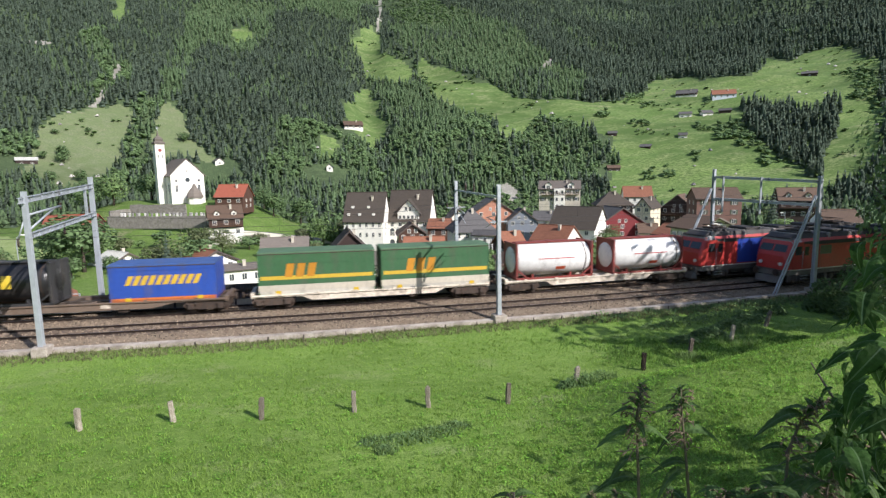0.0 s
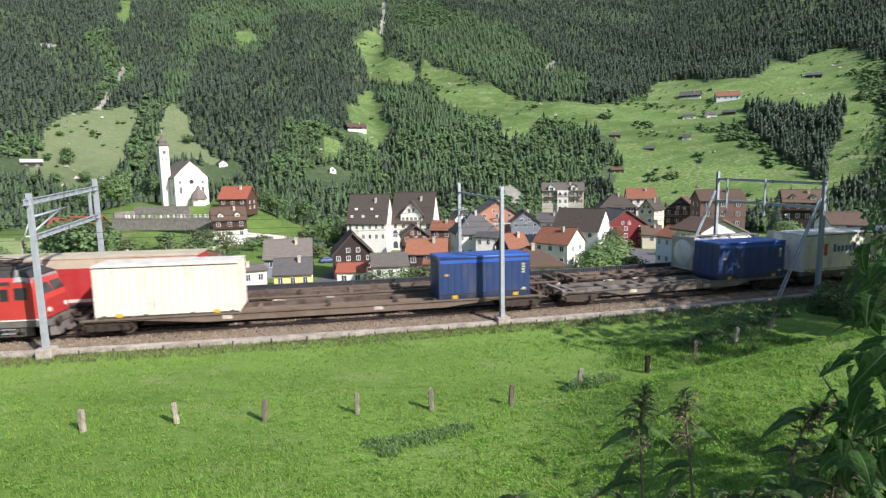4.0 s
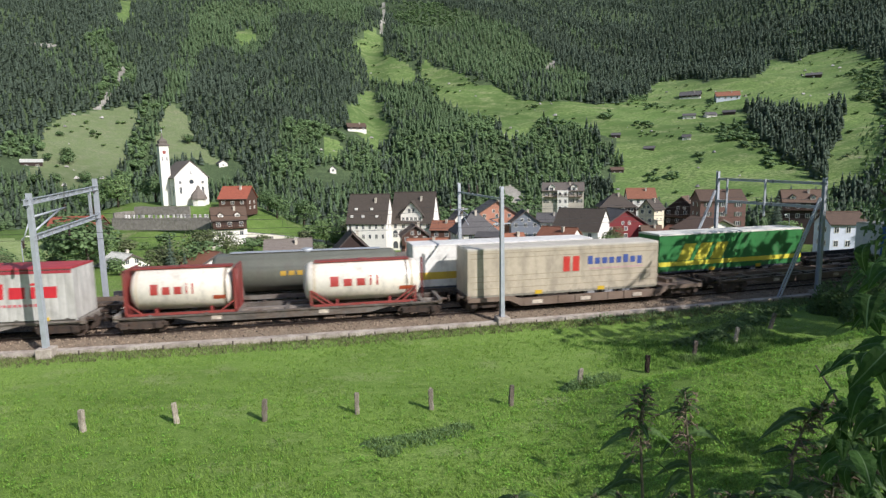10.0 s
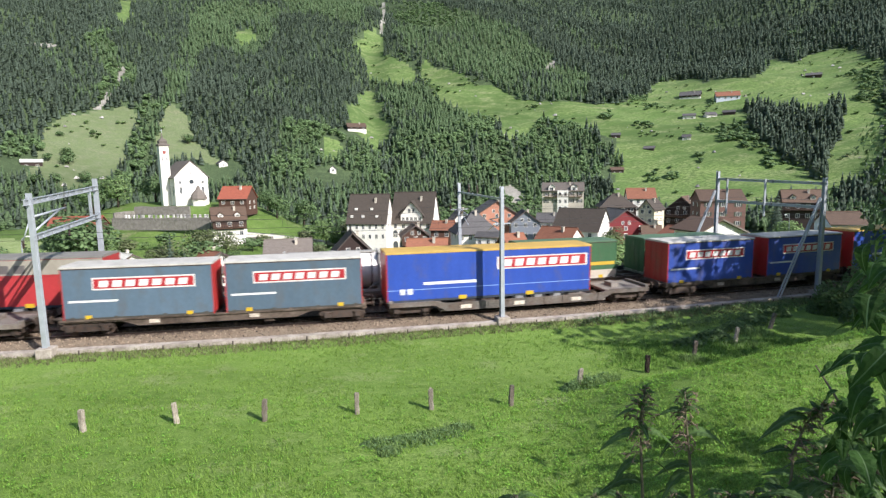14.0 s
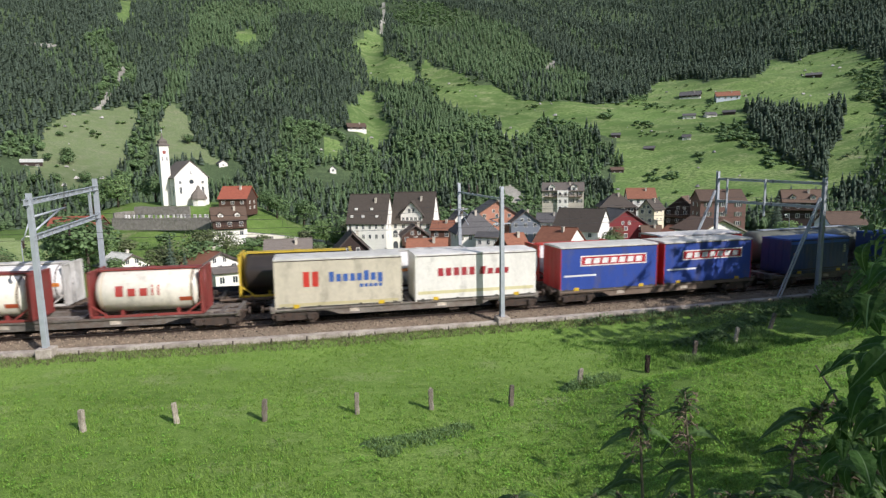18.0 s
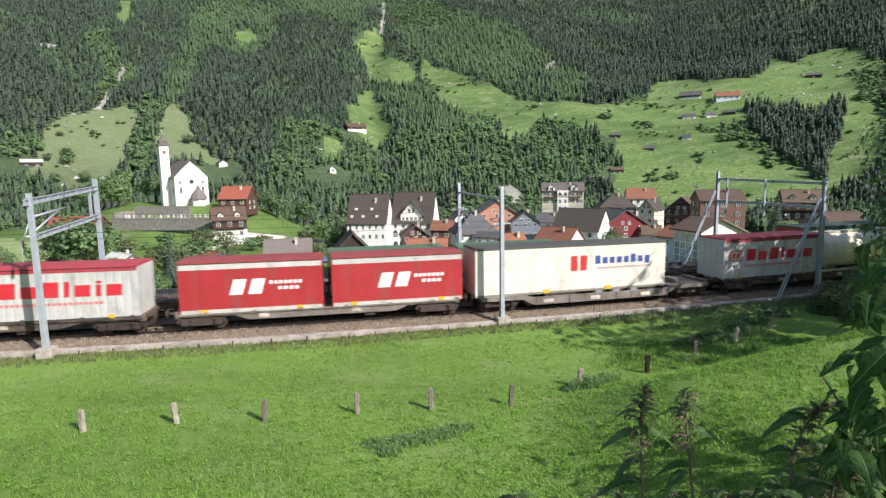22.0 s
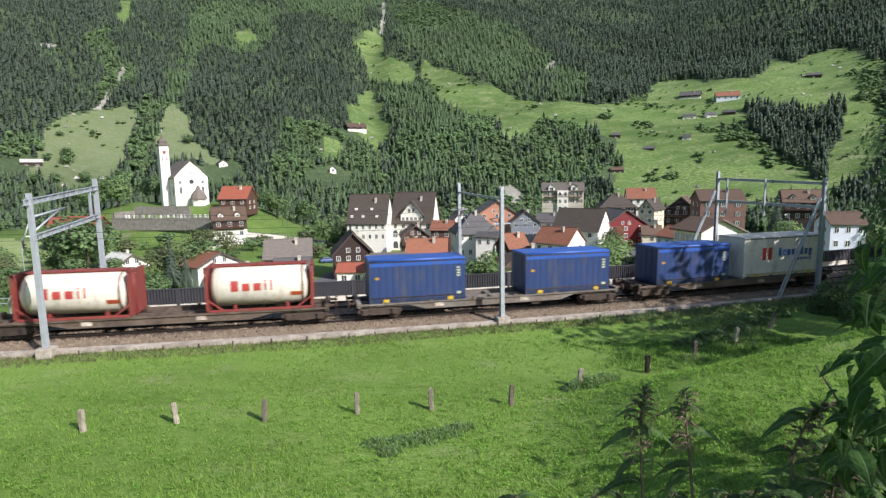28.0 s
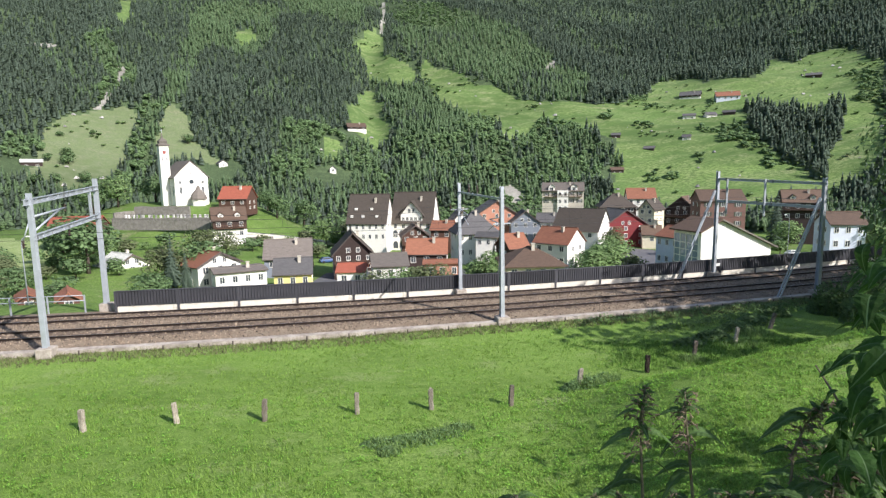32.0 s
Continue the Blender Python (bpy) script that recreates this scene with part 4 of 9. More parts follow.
def trailer(name, label, side, length=13.6, z0=0.98, z1=4.08, roof="c9a765", ends=None, specs=(), dirt=0.25, low="39414f"):
    """A road semi-trailer in a pocket wagon: curtain body, roof, axles, legs and side guards."""
    ob = thing(name, label, "semi-trailer", group="semi-trailers")
    h = length / 2
    n = 30
    b = Build()
    rnd = random.Random(len(label) + int(z1 * 10))
    xs = [-h + 0.06 + (length - 0.12) * i / n for i in range(n + 1)]
    b.loft([[(x, -1.262 - (0.014 if i % 2 else 0) - rnd.uniform(0, 0.005), z0 + 0.12), (x, 1.27, z0 + 0.12), (x, 1.27, z1 - 0.07), (x, -1.262 - (0.008 if i % 2 else 0), z1 - 0.07)] for i, x in enumerate(xs)])
    part("curtain_side", b, paint("side_" + side, side, dirt), ob)
    em = paint("end_" + (ends or side), ends or side, dirt)
    for sx in (-1, 1):
        part("end_wall", Build().box(min(sx * h, sx * (h - 0.08)), max(sx * h, sx * (h - 0.08)), -1.275, 1.275, z0 + 0.05, z1 - 0.04), em, ob)
    r = Build()
    r.loft([[(x, -1.285, z1 - 0.12), (x, 1.285, z1 - 0.12), (x, 1.285, z1 - 0.02), (x, 0.95, z1 + 0.03), (x, -0.95, z1 + 0.03), (x, -1.285, z1 - 0.02)] for x in (-h - 0.01, h + 0.01)])
    part("roof", r, paint("roof_" + roof, roof, 0.3), ob)
    lo = Build().box(-h, h, -1.27, 1.27, z0 - 0.02, z0 + 0.12)
    for k in range(24):
        x = -h + 0.3 + (length - 0.6) * k / 23
        lo.box(x - 0.02, x + 0.02, -1.29, -1.26, z0 - 0.06, z0 + 0.2)
    part("side_rail", lo, paint("rail_" + low, low, 0.4), ob)
    part("underframe", Build().box(-h + 0.5, h - 0.4, -0.5, 0.5, 0.72, z0).box(-h * 0.3, h * 0.02, -1.2, -0.7, 0.66, z0 - 0.05), GRIMY, ob)
    wm = Build().tube((0, -0.17, 0), (0, 0.17, 0), 0.5, n=20).tube((0, -0.20, 0), (0, -0.17, 0), 0.2, 0.28, n=14)
    wm = wm.mesh("wheel", [BLACK])
    rim = Build().tube((0, -0.03, 0), (0, 0.0, 0), 0.25, 0.27, n=14).mesh("rim", mat("wheel_rim", (0.35, 0.35, 0.36), 0.5, 0.5, scale=4, var=0.3))
    for k in range(3):
        for y in (-1.05, 1.05):
            wh = part("wheel", wm, None, ob, at=(h - 5.3 + 1.31 * k + 0.3, y, 0.86))
            if y < 0:
                part("rim", rim, None, wh, at=(0, -0.18, 0))
    for x in (-h * 0.33, h * 0.33):
        part("lifting_plate", Build().box(x, x + 0.5, -1.30, -1.27, z0 + 0.02, z0 + 0.26), paint("yellow_plate", "d8b32a", 0.3), ob)
    marks(ob, specs, h)
    return ob


def tank_container(name, label, barrel, frame="8f3f3a", length=6.06, z0=1.0, z1=3.6, over=0.0, band=None, specs=(), rail_low=True):
    """A tank in a frame: barrel with domed ends, end frames, rails and a walkway."""
    ob = thing(name, label, "tank container", group="tank containers")
    h = length / 2
    r = (z1 - z0) / 2 - 0.08
    zc = (z0 + z1) / 2 + 0.03
    n = 28
    b = Build()
    hb = h - 0.14 + over
    prof = [(-hb, 0.35), (-hb + 0.10, 0.72), (-hb + 0.26, 0.92), (-hb + 0.45, 1.0), (hb - 0.45, 1.0), (hb - 0.26, 0.92), (hb - 0.10, 0.72), (hb, 0.35)]
    b.loft([[(x, -r * k * math.sin(i * math.tau / n), zc + r * k * math.cos(i * math.tau / n)) for i in range(n)] for x, k in prof], smooth=True)
    part("barrel", b, paint("barrel_" + barrel, barrel, 0.3, 0.35), ob)
    if band:
        for x0, x1 in band[1]:
            q = Build().loft([[(x, -(r + 0.008) * math.sin(i * math.tau / n), zc + (r + 0.008) * math.cos(i * math.tau / n)) for i in range(n)] for x in (-hb + 2 * hb * x0, -hb + 2 * hb * x1)], close=False, smooth=True)
            part("band", q, paint("band_" + band[0], band[0], 0.25), ob)
    fm = paint("frame_" + frame, frame, 0.35)
    for sx in (-1, 1):
        e = Build()
        x0, x1 = sorted((sx * h, sx * (h - 0.13)))
        zf = z1 if over < 0.4 else z0 + 1.0
        for y in (-1.22, 1.09):
            e.box(x0, x1, y, y + 0.13, z0, zf)
        e.box(x0, x1, -1.22, 1.22, z0, z0 + 0.14)
        if over < 0.4:
            e.box(x0, x1, -1.22, 1.22, z1 - 0.12, z1).box(x0 + 0.04, x1 - 0.04, -1.1, 1.1, z0 + 0.1, z1 - 0.1)
        else:
            e.beam((sx * (h - 0.06), -1.16, zf), (sx * (h - 1.3), -1.16, z0 + 0.1), 0.08, 0.1)
        e.beam((sx * (h - 0.06), -1.1, z0 + 0.2), (sx * (h - 0.06), -0.2, z0 + 0.9), 0.08, 0.08)
        e.beam((sx * (h - 0.06), -1.16, z0 + 0.75), (sx * (h - 0.9), -1.16, z0 + 0.1), 0.07, 0.09)
        part("end_frame", e, fm, ob)
    lo = Build().box(-h + 0.13, h - 0.13, -1.22, -1.10, z0, z0 + 0.13).box(-h + 0.13, h - 0.13, 1.10, 1.22, z0, z0 + 0.13)
    part("bottom_frame", lo, fm, ob)
    part("walkway", Build().box(-h * 0.9, h * 0.9, -0.45, 0.3, z1 - 0.06, z1 + 0.02).tube((0, 0, z1 - 0.2), (0, 0, z1 + 0.06), 0.28, n=12), fm, ob)
    la = Build()
    for y in (-0.62, -0.30):
        la.tube((h - 0.02 + over, y, z0 + 0.1), (h - 0.02 + over, y, z1), 0.025, n=6)
    for k in range(7):
        la.tube((h - 0.02 + over, -0.62, z0 + 0.3 + 0.34 * k), (h - 0.02 + over, -0.30, z0 + 0.3 + 0.34 * k), 0.018, n=6)
    part("ladder", la, fm, ob)
    for x in (-h * 0.5, h * 0.5):
        part("saddle", Build().box(x - 0.08, x + 0.08, -0.7, 0.7, z0, z0 + 0.3), fm, ob)
    part("strap", Build().loft([[(x, -(r + 0.014) * math.sin(i * math.tau / n), zc + (r + 0.014) * math.cos(i * math.tau / n)) for i in range(n)] for x in (h - 0.62, h - 0.54)], close=False, smooth=True), GRIMY, ob)
    for kind, a, c, t0, t1, colour, *extra in specs:     # lettering wrapped on the barrel
        m = paint("lettering_" + colour, colour, 0.1)
        x0, x1 = -hb + 2 * hb * a, -hb + 2 * hb * c
        q = word_bars(extra[0], x0, x1, t0, t1, 0, 0.0, *(extra[1:])) if kind == "word" else bar(x0, x1, t0, t1, 0.0)
        part("lettering" if kind == "word" else "stripe", wrapped(q, r, zc), m, ob)
    return ob


def tank_wagon(length, barrel, label, specs=(), z1=3.75):
    """A rail tank wagon: long barrel on an underframe with running gear."""
    w = thing("tank_wagon", label, "tank wagon", group="tank wagons")
    h = length / 2 - 0.6
    n = 28
    r = (z1 - 1.15) / 2
    zc = z1 - r
    prof = [(-h, 0.3), (-h + 0.12, 0.75), (-h + 0.3, 0.94), (-h + 0.5, 1), (h - 0.5, 1), (h - 0.3, 0.94), (h - 0.12, 0.75), (h, 0.3)]
    part("barrel", Build().loft([[(x, -r * k * math.sin(i * math.tau / n), zc + r * k * math.cos(i * math.tau / n)) for i in range(n)] for x, k in prof], smooth=True),
         paint("barrel_" + barrel, barrel, 0.45, 0.4), w)
    part("underframe", Build().box(-h - 0.05, h + 0.05, -1.25, -1.05, 0.85, 1.1).box(-h - 0.05, h + 0.05, 1.05, 1.25, 0.85, 1.1).box(-h - 0.05, h + 0.05, -0.3, 0.3, 0.8, 1.0), WAGON_GREY, w)
    part("cradle", Build().box(-h + 1.4, -h + 2.0, -1.1, 1.1, 1.0, zc - r * 0.55).box(h - 2.0, h - 1.4, -1.1, 1.1, 1.0, zc - r * 0.55), WAGON_GREY, w)
    part("dome", Build().tube((0, 0, z1 - 0.1), (0, 0, z1 + 0.18), 0.35, n=14).box(-h * 0.8, h * 0.8, -0.35, 0.35, z1 + 0.02, z1 + 0.05), STEEL, w)
    running_gear(w, length)
    for kind, a, c, t0, t1, colour, *extra in specs:
        m = paint("lettering_" + colour, colour, 0.1)
        x0, x1 = -h + 2 * h * a, -h + 2 * h * c
        q = word_bars(extra[0], x0, x1, t0, t1, 0, 0.0) if kind == "word" else bar(x0, x1, t0, t1, 0.0)
        part("lettering" if kind == "word" else "stripe", wrapped(q, r, zc), m, w)
    return w


LOCO_RED = paint("loco_red", "c43e39", 0.25, 0.4)
LOCO_ROOF = mat("loco_roof", (0.045, 0.04, 0.038), 0.7, scale=1.5, var=0.3, bump=0.1)
LOCO_SKIRT = mat("loco_skirt", (0.15, 0.14, 0.125), 0.7, scale=1.5, var=0.3, bump=0.1, dirt=RUST, dirt_amount=0.5)


def locomotive(label, length, windows, bogies, side=LOCO_RED, stripe="ece7dc", axles=2, low_tone=None):
    """A boxy electric locomotive with raked cabs, roof gear, side windows and bogies."""
    ob = thing("locomotive", label, "locomotive", group="locomotives")
    h = length / 2
    def ring(x, zt, wy, zs):
        return [(x, -wy, 1.18), (x, wy, 1.18), (x, wy, zs), (x, wy * 0.86, zt), (x, -wy * 0.86, zt), (x, -wy, zs)]
    b = Build()
    secs = [(-h, 2.2, 1.22, 1.9), (-h + 0.12, 2.5, 1.33, 2.15), (-h + 0.55, 3.42, 1.43, 3.15), (-h + 1.5, 3.5, 1.475, 3.25), (h - 1.5, 3.5, 1.475, 3.25),
            (h - 0.55, 3.42, 1.43, 3.15), (h - 0.12, 2.5, 1.33, 2.15), (h, 2.2, 1.22, 1.9)]
    b.loft([ring(*q) for q in secs])
    part("body", b, side, ob)
    part("stripe", Build().box(-h + 0.3, h - 0.3, -1.485, 1.485, 1.14, 1.21), paint("lettering_" + stripe, stripe, 0.1), ob)
    part("skirt", Build().box(-h + 0.1, h - 0.1, -1.44, 1.44, 0.78, 1.14).box(-h - 0.25, h + 0.25, -1.2, 1.2, 0.75, 1.1), LOCO_SKIRT, ob)
    for sx in (-1, 1):
        part("snow_plough", Build().loft([[(sx * (h + 0.1), -1.2, 0.2), (sx * (h + 0.1), 1.2, 0.2), (sx * (h + 0.1), 1.2, 0.7), (sx * (h + 0.1), -1.2, 0.7)],
                                          [(sx * (h + 0.45), -0.9, 0.18), (sx * (h + 0.45), 0.9, 0.18), (sx * (h + 0.25), 1.0, 0.7), (sx * (h + 0.25), -1.0, 0.7)]]), LOCO_SKIRT, ob)
    roof = Build().loft([[(x, -1.27, 3.48), (x, 1.27, 3.48), (x, 1.05, z), (x, -1.05, z)] for x, z in ((-h + 0.5, 3.56), (-h + 1.2, 3.82), (h - 1.2, 3.82), (h - 0.5, 3.56))])
    part("roof", roof, LOCO_ROOF, ob)
    for sx in (-1, 1):
        part("cab_roof", Build().loft([[(sx * (h - q), -wy, zz), (sx * (h - q), wy, zz), (sx * (h - q), wy * 0.84, zz + 0.26), (sx * (h - q), -wy * 0.84, zz + 0.26)] for q, wy, zz in ((0.5, 1.38, 3.18), (0.9, 1.46, 3.27), (1.32, 1.485, 3.27))]), mat("pale_cab_roof", (0.36, 0.35, 0.33), 0.6, scale=1.5, var=0.25, bump=0.05, dirt=RUST, dirt_amount=0.3), ob, "pale grey cab roof")
        part("roof_louvre", Build().box(-h + 1.5, h - 1.5, min(sx * 1.44, sx * 1.482), max(sx * 1.44, sx * 1.482), 3.02, 3.3), LOCO_ROOF, ob, "dark louvred air intake")
    k = 5 if length > 16 else 4
    for i in range(k):
        x = -h + 2.2 + (length - 4.4) * i / (k - 1)
        part("roof_hatch", Build().box(x - 0.75, x + 0.75, -0.95, 0.95, 3.82, 3.98 + 0.04 * (i % 2), 0.05), LOCO_ROOF, ob)
    for i in range(k + 1):
        x = -h + 1.3 + (length - 2.6) * i / k
        part("roof_joint", Build().box(x - 0.09, x + 0.09, -1.3, 1.3, 3.3, 3.86), mat("roof_joint", (0.33, 0.31, 0.29), 0.6, scale=2, var=0.2), ob)
    for sx in (-1, 1):
        x = sx * (h - 2.6)
        p = Build().box(x - 0.7, x + 0.7, -0.6, 0.6, 4.05, 4.1)
        for y in (-0.5, 0.5):
            p.tube((x - 0.9 * sx, y, 4.15), (x + 0.9 * sx, y * 0.7, 4.28), 0.03).tube((x + 0.9 * sx, y * 0.7, 4.28), (x - 0.5 * sx, y * 0.5, 4.38), 0.025)
        p.tube((x - 0.5 * sx, -0.85, 4.4), (x - 0.5 * sx, 0.85, 4.4), 0.04)
        for dx in (-0.6, 0.6):
            for y in (-0.5, 0.5):
                p.tube((x + dx, y, 3.95), (x + dx, y, 4.1), 0.06)
        part("pantograph", p, GRIMY, ob, "folded roof pantograph")
    for x in windows:
        wd = part("side_window", Build().box(x - 0.56, x + 0.56, -1.487, -1.44, 2.30, 2.88), mat("train_window_glass", (0.12, 0.12, 0.095), 0.15, scale=2, var=0.3, bump=0), ob)
        part("window_frame", Build().box(x - 0.61, x + 0.61, -1.481, -1.44, 2.25, 2.93), LOCO_SKIRT, wd)
    for sx in (-1, 1):
        xd = sx * (h - 1.85)
        part("cab_door", Build().box(xd - 0.3, xd + 0.3, -1.483, -1.45, 1.35, 3.1), side, ob)
        part("cab_door", Build().box(xd - 0.3, xd + 0.3, 1.45, 1.483, 1.35, 3.1), side, ob)
        part("grab_rail", Build().tube((xd - 0.42, -1.52, 1.3), (xd - 0.42, -1.52, 2.6), 0.02), STEEL, ob)
        part("door_step", Build().box(xd - 0.35, xd + 0.35, -1.46, -1.2, 0.42, 0.47).box(xd - 0.35, xd + 0.35, -1.46, -1.3, 0.66, 0.7), STEEL, ob)
        part("door_window", Build().box(xd - 0.22, xd + 0.22, -1.49, -1.45, 2.25, 2.9), GLASS, ob)
        part("cab_side_window", Build().box(min(sx * (h - 1.35), sx * (h - 0.72)), max(sx * (h - 1.35), sx * (h - 0.72)), -1.478, -1.42, 2.3, 2.95), GLASS, ob)
        ws = Build()
        for y0, y1 in ((-1.15, -0.06), (0.06, 1.15)):
            ws.add([(sx * (h - 0.10), y0, 2.52), (sx * (h - 0.10), y1, 2.52), (sx * (h - 0.53), y1 * 0.95, 3.34), (sx * (h - 0.53), y0 * 0.95, 3.34)], [(0, 1, 2, 3)] if sx > 0 else [(3, 2, 1, 0)])
        part("windscreen", ws, GLASS, ob)
        for y in (-0.85, 0.85):
            part("headlight", Build().tube((sx * (h - 0.02), y, 1.6), (sx * (h + 0.07), y, 1.6), 0.14, n=12), mat("headlamp_glass", (0.7, 0.7, 0.66), 0.2, scale=1, var=0.05, bump=0), ob)
            part("buffer", BUFFER, None, ob, at=pose(sx * (h + 0.02), y, 1.0, 0, 0, 0 if sx > 0 else 180))
    fb = Build()
    for sy in (-1, 1):
        y0, y1 = sorted((sy * 1.12, sy * 1.28))
        fb.loft([[(x, y0, z0), (x, y1, z0), (x, y1, z1), (x, y0, z1)] for x, z0, z1 in ((-2.0, 0.5, 0.7), (-1.45, 0.35, 0.8), (-0.6, 0.42, 0.72), (0.6, 0.42, 0.72), (1.45, 0.35, 0.8), (2.0, 0.5, 0.7))])
        for x in (-1.45, 1.45):
            fb.box(x - 0.25, x + 0.25, min(sy * 1.26, sy * 1.36), max(sy * 1.26, sy * 1.36), 0.4, 0.78, 0.04)
        for x in (-0.55, 0.55):
            fb.tube((x, sy * 1.2, 0.45), (x, sy * 1.2, 0.8), 0.11)
    BOGIE_GREY = mat("bogie_grey", (0.08, 0.072, 0.065), 0.75, 0.1, scale=2.5, var=0.45, bump=0.2, dirt=RUST, dirt_amount=0.5)
    for sy in (-1, 1):      # axle boxes, springs and sand boxes
        for x in (-1.45, 1.45):
            fb.tube((x, sy * 1.28, 0.42), (x, sy * 1.42, 0.42), 0.2, n=12)
            for dx in (-0.42, 0.42):
                fb.tube((x + dx, sy * 1.30, 0.28), (x + dx, sy * 1.30, 0.66), 0.10, n=10)
        for x in (-2.2, 2.2):
            fb.box(x - 0.22, x + 0.22, min(sy * 1.18, sy * 1.36), max(sy * 1.18, sy * 1.36), 0.18, 0.62, 0.03)
        fb.beam((-2.0, sy * 1.38, 0.2), (2.0, sy * 1.38, 0.2), 0.05, 0.07)
    fb.box(-0.35, 0.35, -1.22, 1.22, 0.46, 0.7)
    fme = fb.mesh("bogie", BOGIE_GREY)
    span = bogies[-1] - bogies[0]
    if span > 4:
        for i in range(3):
            x = bogies[0] + span * 0.5 + (i - 1) * 0.95
            if min(abs(x - b_) for b_ in bogies) > 2.5:
                part("equipment_box", Build().box(x - 0.42, x + 0.42, -1.42, 1.42, 0.36 + 0.08 * (i % 2), 0.78, 0.04), BOGIE_GREY, ob)
    wme = wheelset_mesh(0.63)
    for x in bogies:
        bg = part("bogie", fme, None, ob, at=(x, 0, 0.1))
        for dx in (-1.45, 1.45):
            part("wheelset", wme, None, bg, at=(dx, 0, 0.53))
    part("emblem", Build().box(0.25, 0.55, -1.489, -1.47, 2.42, 2.78, 0.02), WHITE, ob)
    part("grille", Build().box(-h * 0.42, -h * 0.42 + 0.6, -1.486, -1.46, 1.75, 2.1), LOCO_SKIRT, ob) if length < 16 else None
    return ob


def W(u0, u1, kind, colour, track):
    length = u1 - u0
    paints = {"rusty brown": WAGON_RUST, "worn grey": WAGON_GREY, "pale beige": WAGON_PALE}
    w = (pocket_wagon if kind == "pocket" else flat_wagon)(length, paints[colour], colour)
    return carried(w, (u0 + u1) / 2, track)


# ---------- liveries ----------
def box_cream(u0, u1, z1=3.95, side="efe9dc"):
    return swap_body("swap_body", "cream box container with red and blue lettering", u1 - u0, side, z1=z1, specs=[
        ("word", 0.22, 0.36, 2.25, 3.15, "d23a2e", 2), ("word", 0.42, 0.86, 2.5, 3.1, "3a5fa6", "TxxxxTxg", 0, -1.285, 0.3, 0.25), ("word", 0.66, 0.85, 2.1, 2.3, "3a5fa6", 5),
        ("ground", 0.03, 0.97, 1.12, 1.3, "c9bd94")])


def box_blue(u0, u1):
    h = 3.62
    ob = swap_body("bulk_container", "dark blue ribbed steel container with a bright blue tarpaulin top", u1 - u0, "2b4272", z1=h, roof="3560b0", ribbed=True, low="203050", dirt=0.4, top=("3160b8", 0.22))
    e, pale = (u1 - u0) / 2, paint("pale_mark", "c9cfae", 0.2)
    for k in range(4):
        part("data_mark", Build().box(e - 0.55, e - 0.35, -1.29, -1.27, 2.45 + 0.17 * k, 2.56 + 0.17 * k), pale, ob)
    part("corner_plate", Build().box(e - 0.55, e - 0.3, -1.29, -1.27, 1.35, 1.5), pale, ob)
    part("placard", Build().box(-e + 0.35, -e + 0.6, -1.29, -1.27, 2.45, 2.6), paint("placard_ochre", "c8963a", 0.2), ob)
    part("tarpaulin_roll", Build().tube((-e + 0.05, -1.22, h - 0.03), (e - 0.05, -1.22, h - 0.03), 0.09, n=10), paint("tarpaulin_blue", "3160b8", 0.2), ob)
    part("hem_rail", Build().box(-e + 0.05, e - 0.05, -1.30, -1.27, 1.28, 1.34), GRIMY, ob)
    return ob


def box_grimy(u0, u1):
    return swap_body("box_container", "grimy pale grey ribbed container with red lettering", u1 - u0, "cfcdc6", z1=3.98, roof="b8404a", top=("b5404c", 0.16), ribbed=True, dirt=0.5, specs=[
        ("shape", 0.05, 0.18, 2.35, 3.05, "d6303c"), ("over", 0.06, 0.17, 2.41, 2.99, "d8d2cc"), ("word", 0.075, 0.155, 2.5, 2.9, "d6303c", 2, 0.3, -1.292, 0.3), ("word", 0.22, 0.93, 2.3, 3.15, "d6303c", "TxTlxix", 0.08, -1.285, 0.24, 0.25), ("word", 0.22, 0.8, 1.85, 2.0, "d8747a", 20)])


def box_banded(u0, u1, side="2c4a9c", label="blue curtain-sided swap body with a red and white name band"):
    return swap_body("swap_body", label, u1 - u0, side, z1=3.95, ends="b23030", roof="d8d4ca", specs=[
        ("shape", 0.20, 0.88, 2.62, 3.32, "efe9e4"), ("over", 0.21, 0.87, 2.70, 3.24, "b92a33"), ("word", 0.24, 0.85, 2.78, 3.14, "f4f0ec", 7, 0.2, -1.292), ("shape", 0.04, 0.36, 1.95, 2.07, "e8e6e4")])


def box_red(u0, u1, plain=False):
    specs = [("word", 0.34, 0.60, 2.0, 2.9, "f2efec", 2, 0.3), ("word", 0.62, 0.86, 2.55, 2.75, "f2efec", 7), ("word", 0.68, 0.84, 2.2, 2.4, "f2efec", 4)]
    return swap_body("swap_body", "dark red curtain-sided swap body, unlettered" if plain else "red curtain-sided swap body with white lettering", u1 - u0, "84303a" if plain else "b53236", z1=3.98, roof="a84848",
                     top=("cfc9c4", 0.3), low="cfcac0", specs=[] if plain else specs)


def box_green(u0, u1):
    return swap_body("swap_body", "green swap body with a yellow band and pale skirt", u1 - u0, "3f6a46", z1=3.75, roof="5a7a5c", low="cfc9bb", dirt=0.4, specs=[
        ("ground", 0.02, 0.98, 1.95, 2.2, "cfae3c"), ("word", 0.22, 0.50, 2.1, 3.0, "c98a2a", 3, 0.2), ("ground", 0.0, 1.0, 1.2, 1.6, "cfc6b4")])


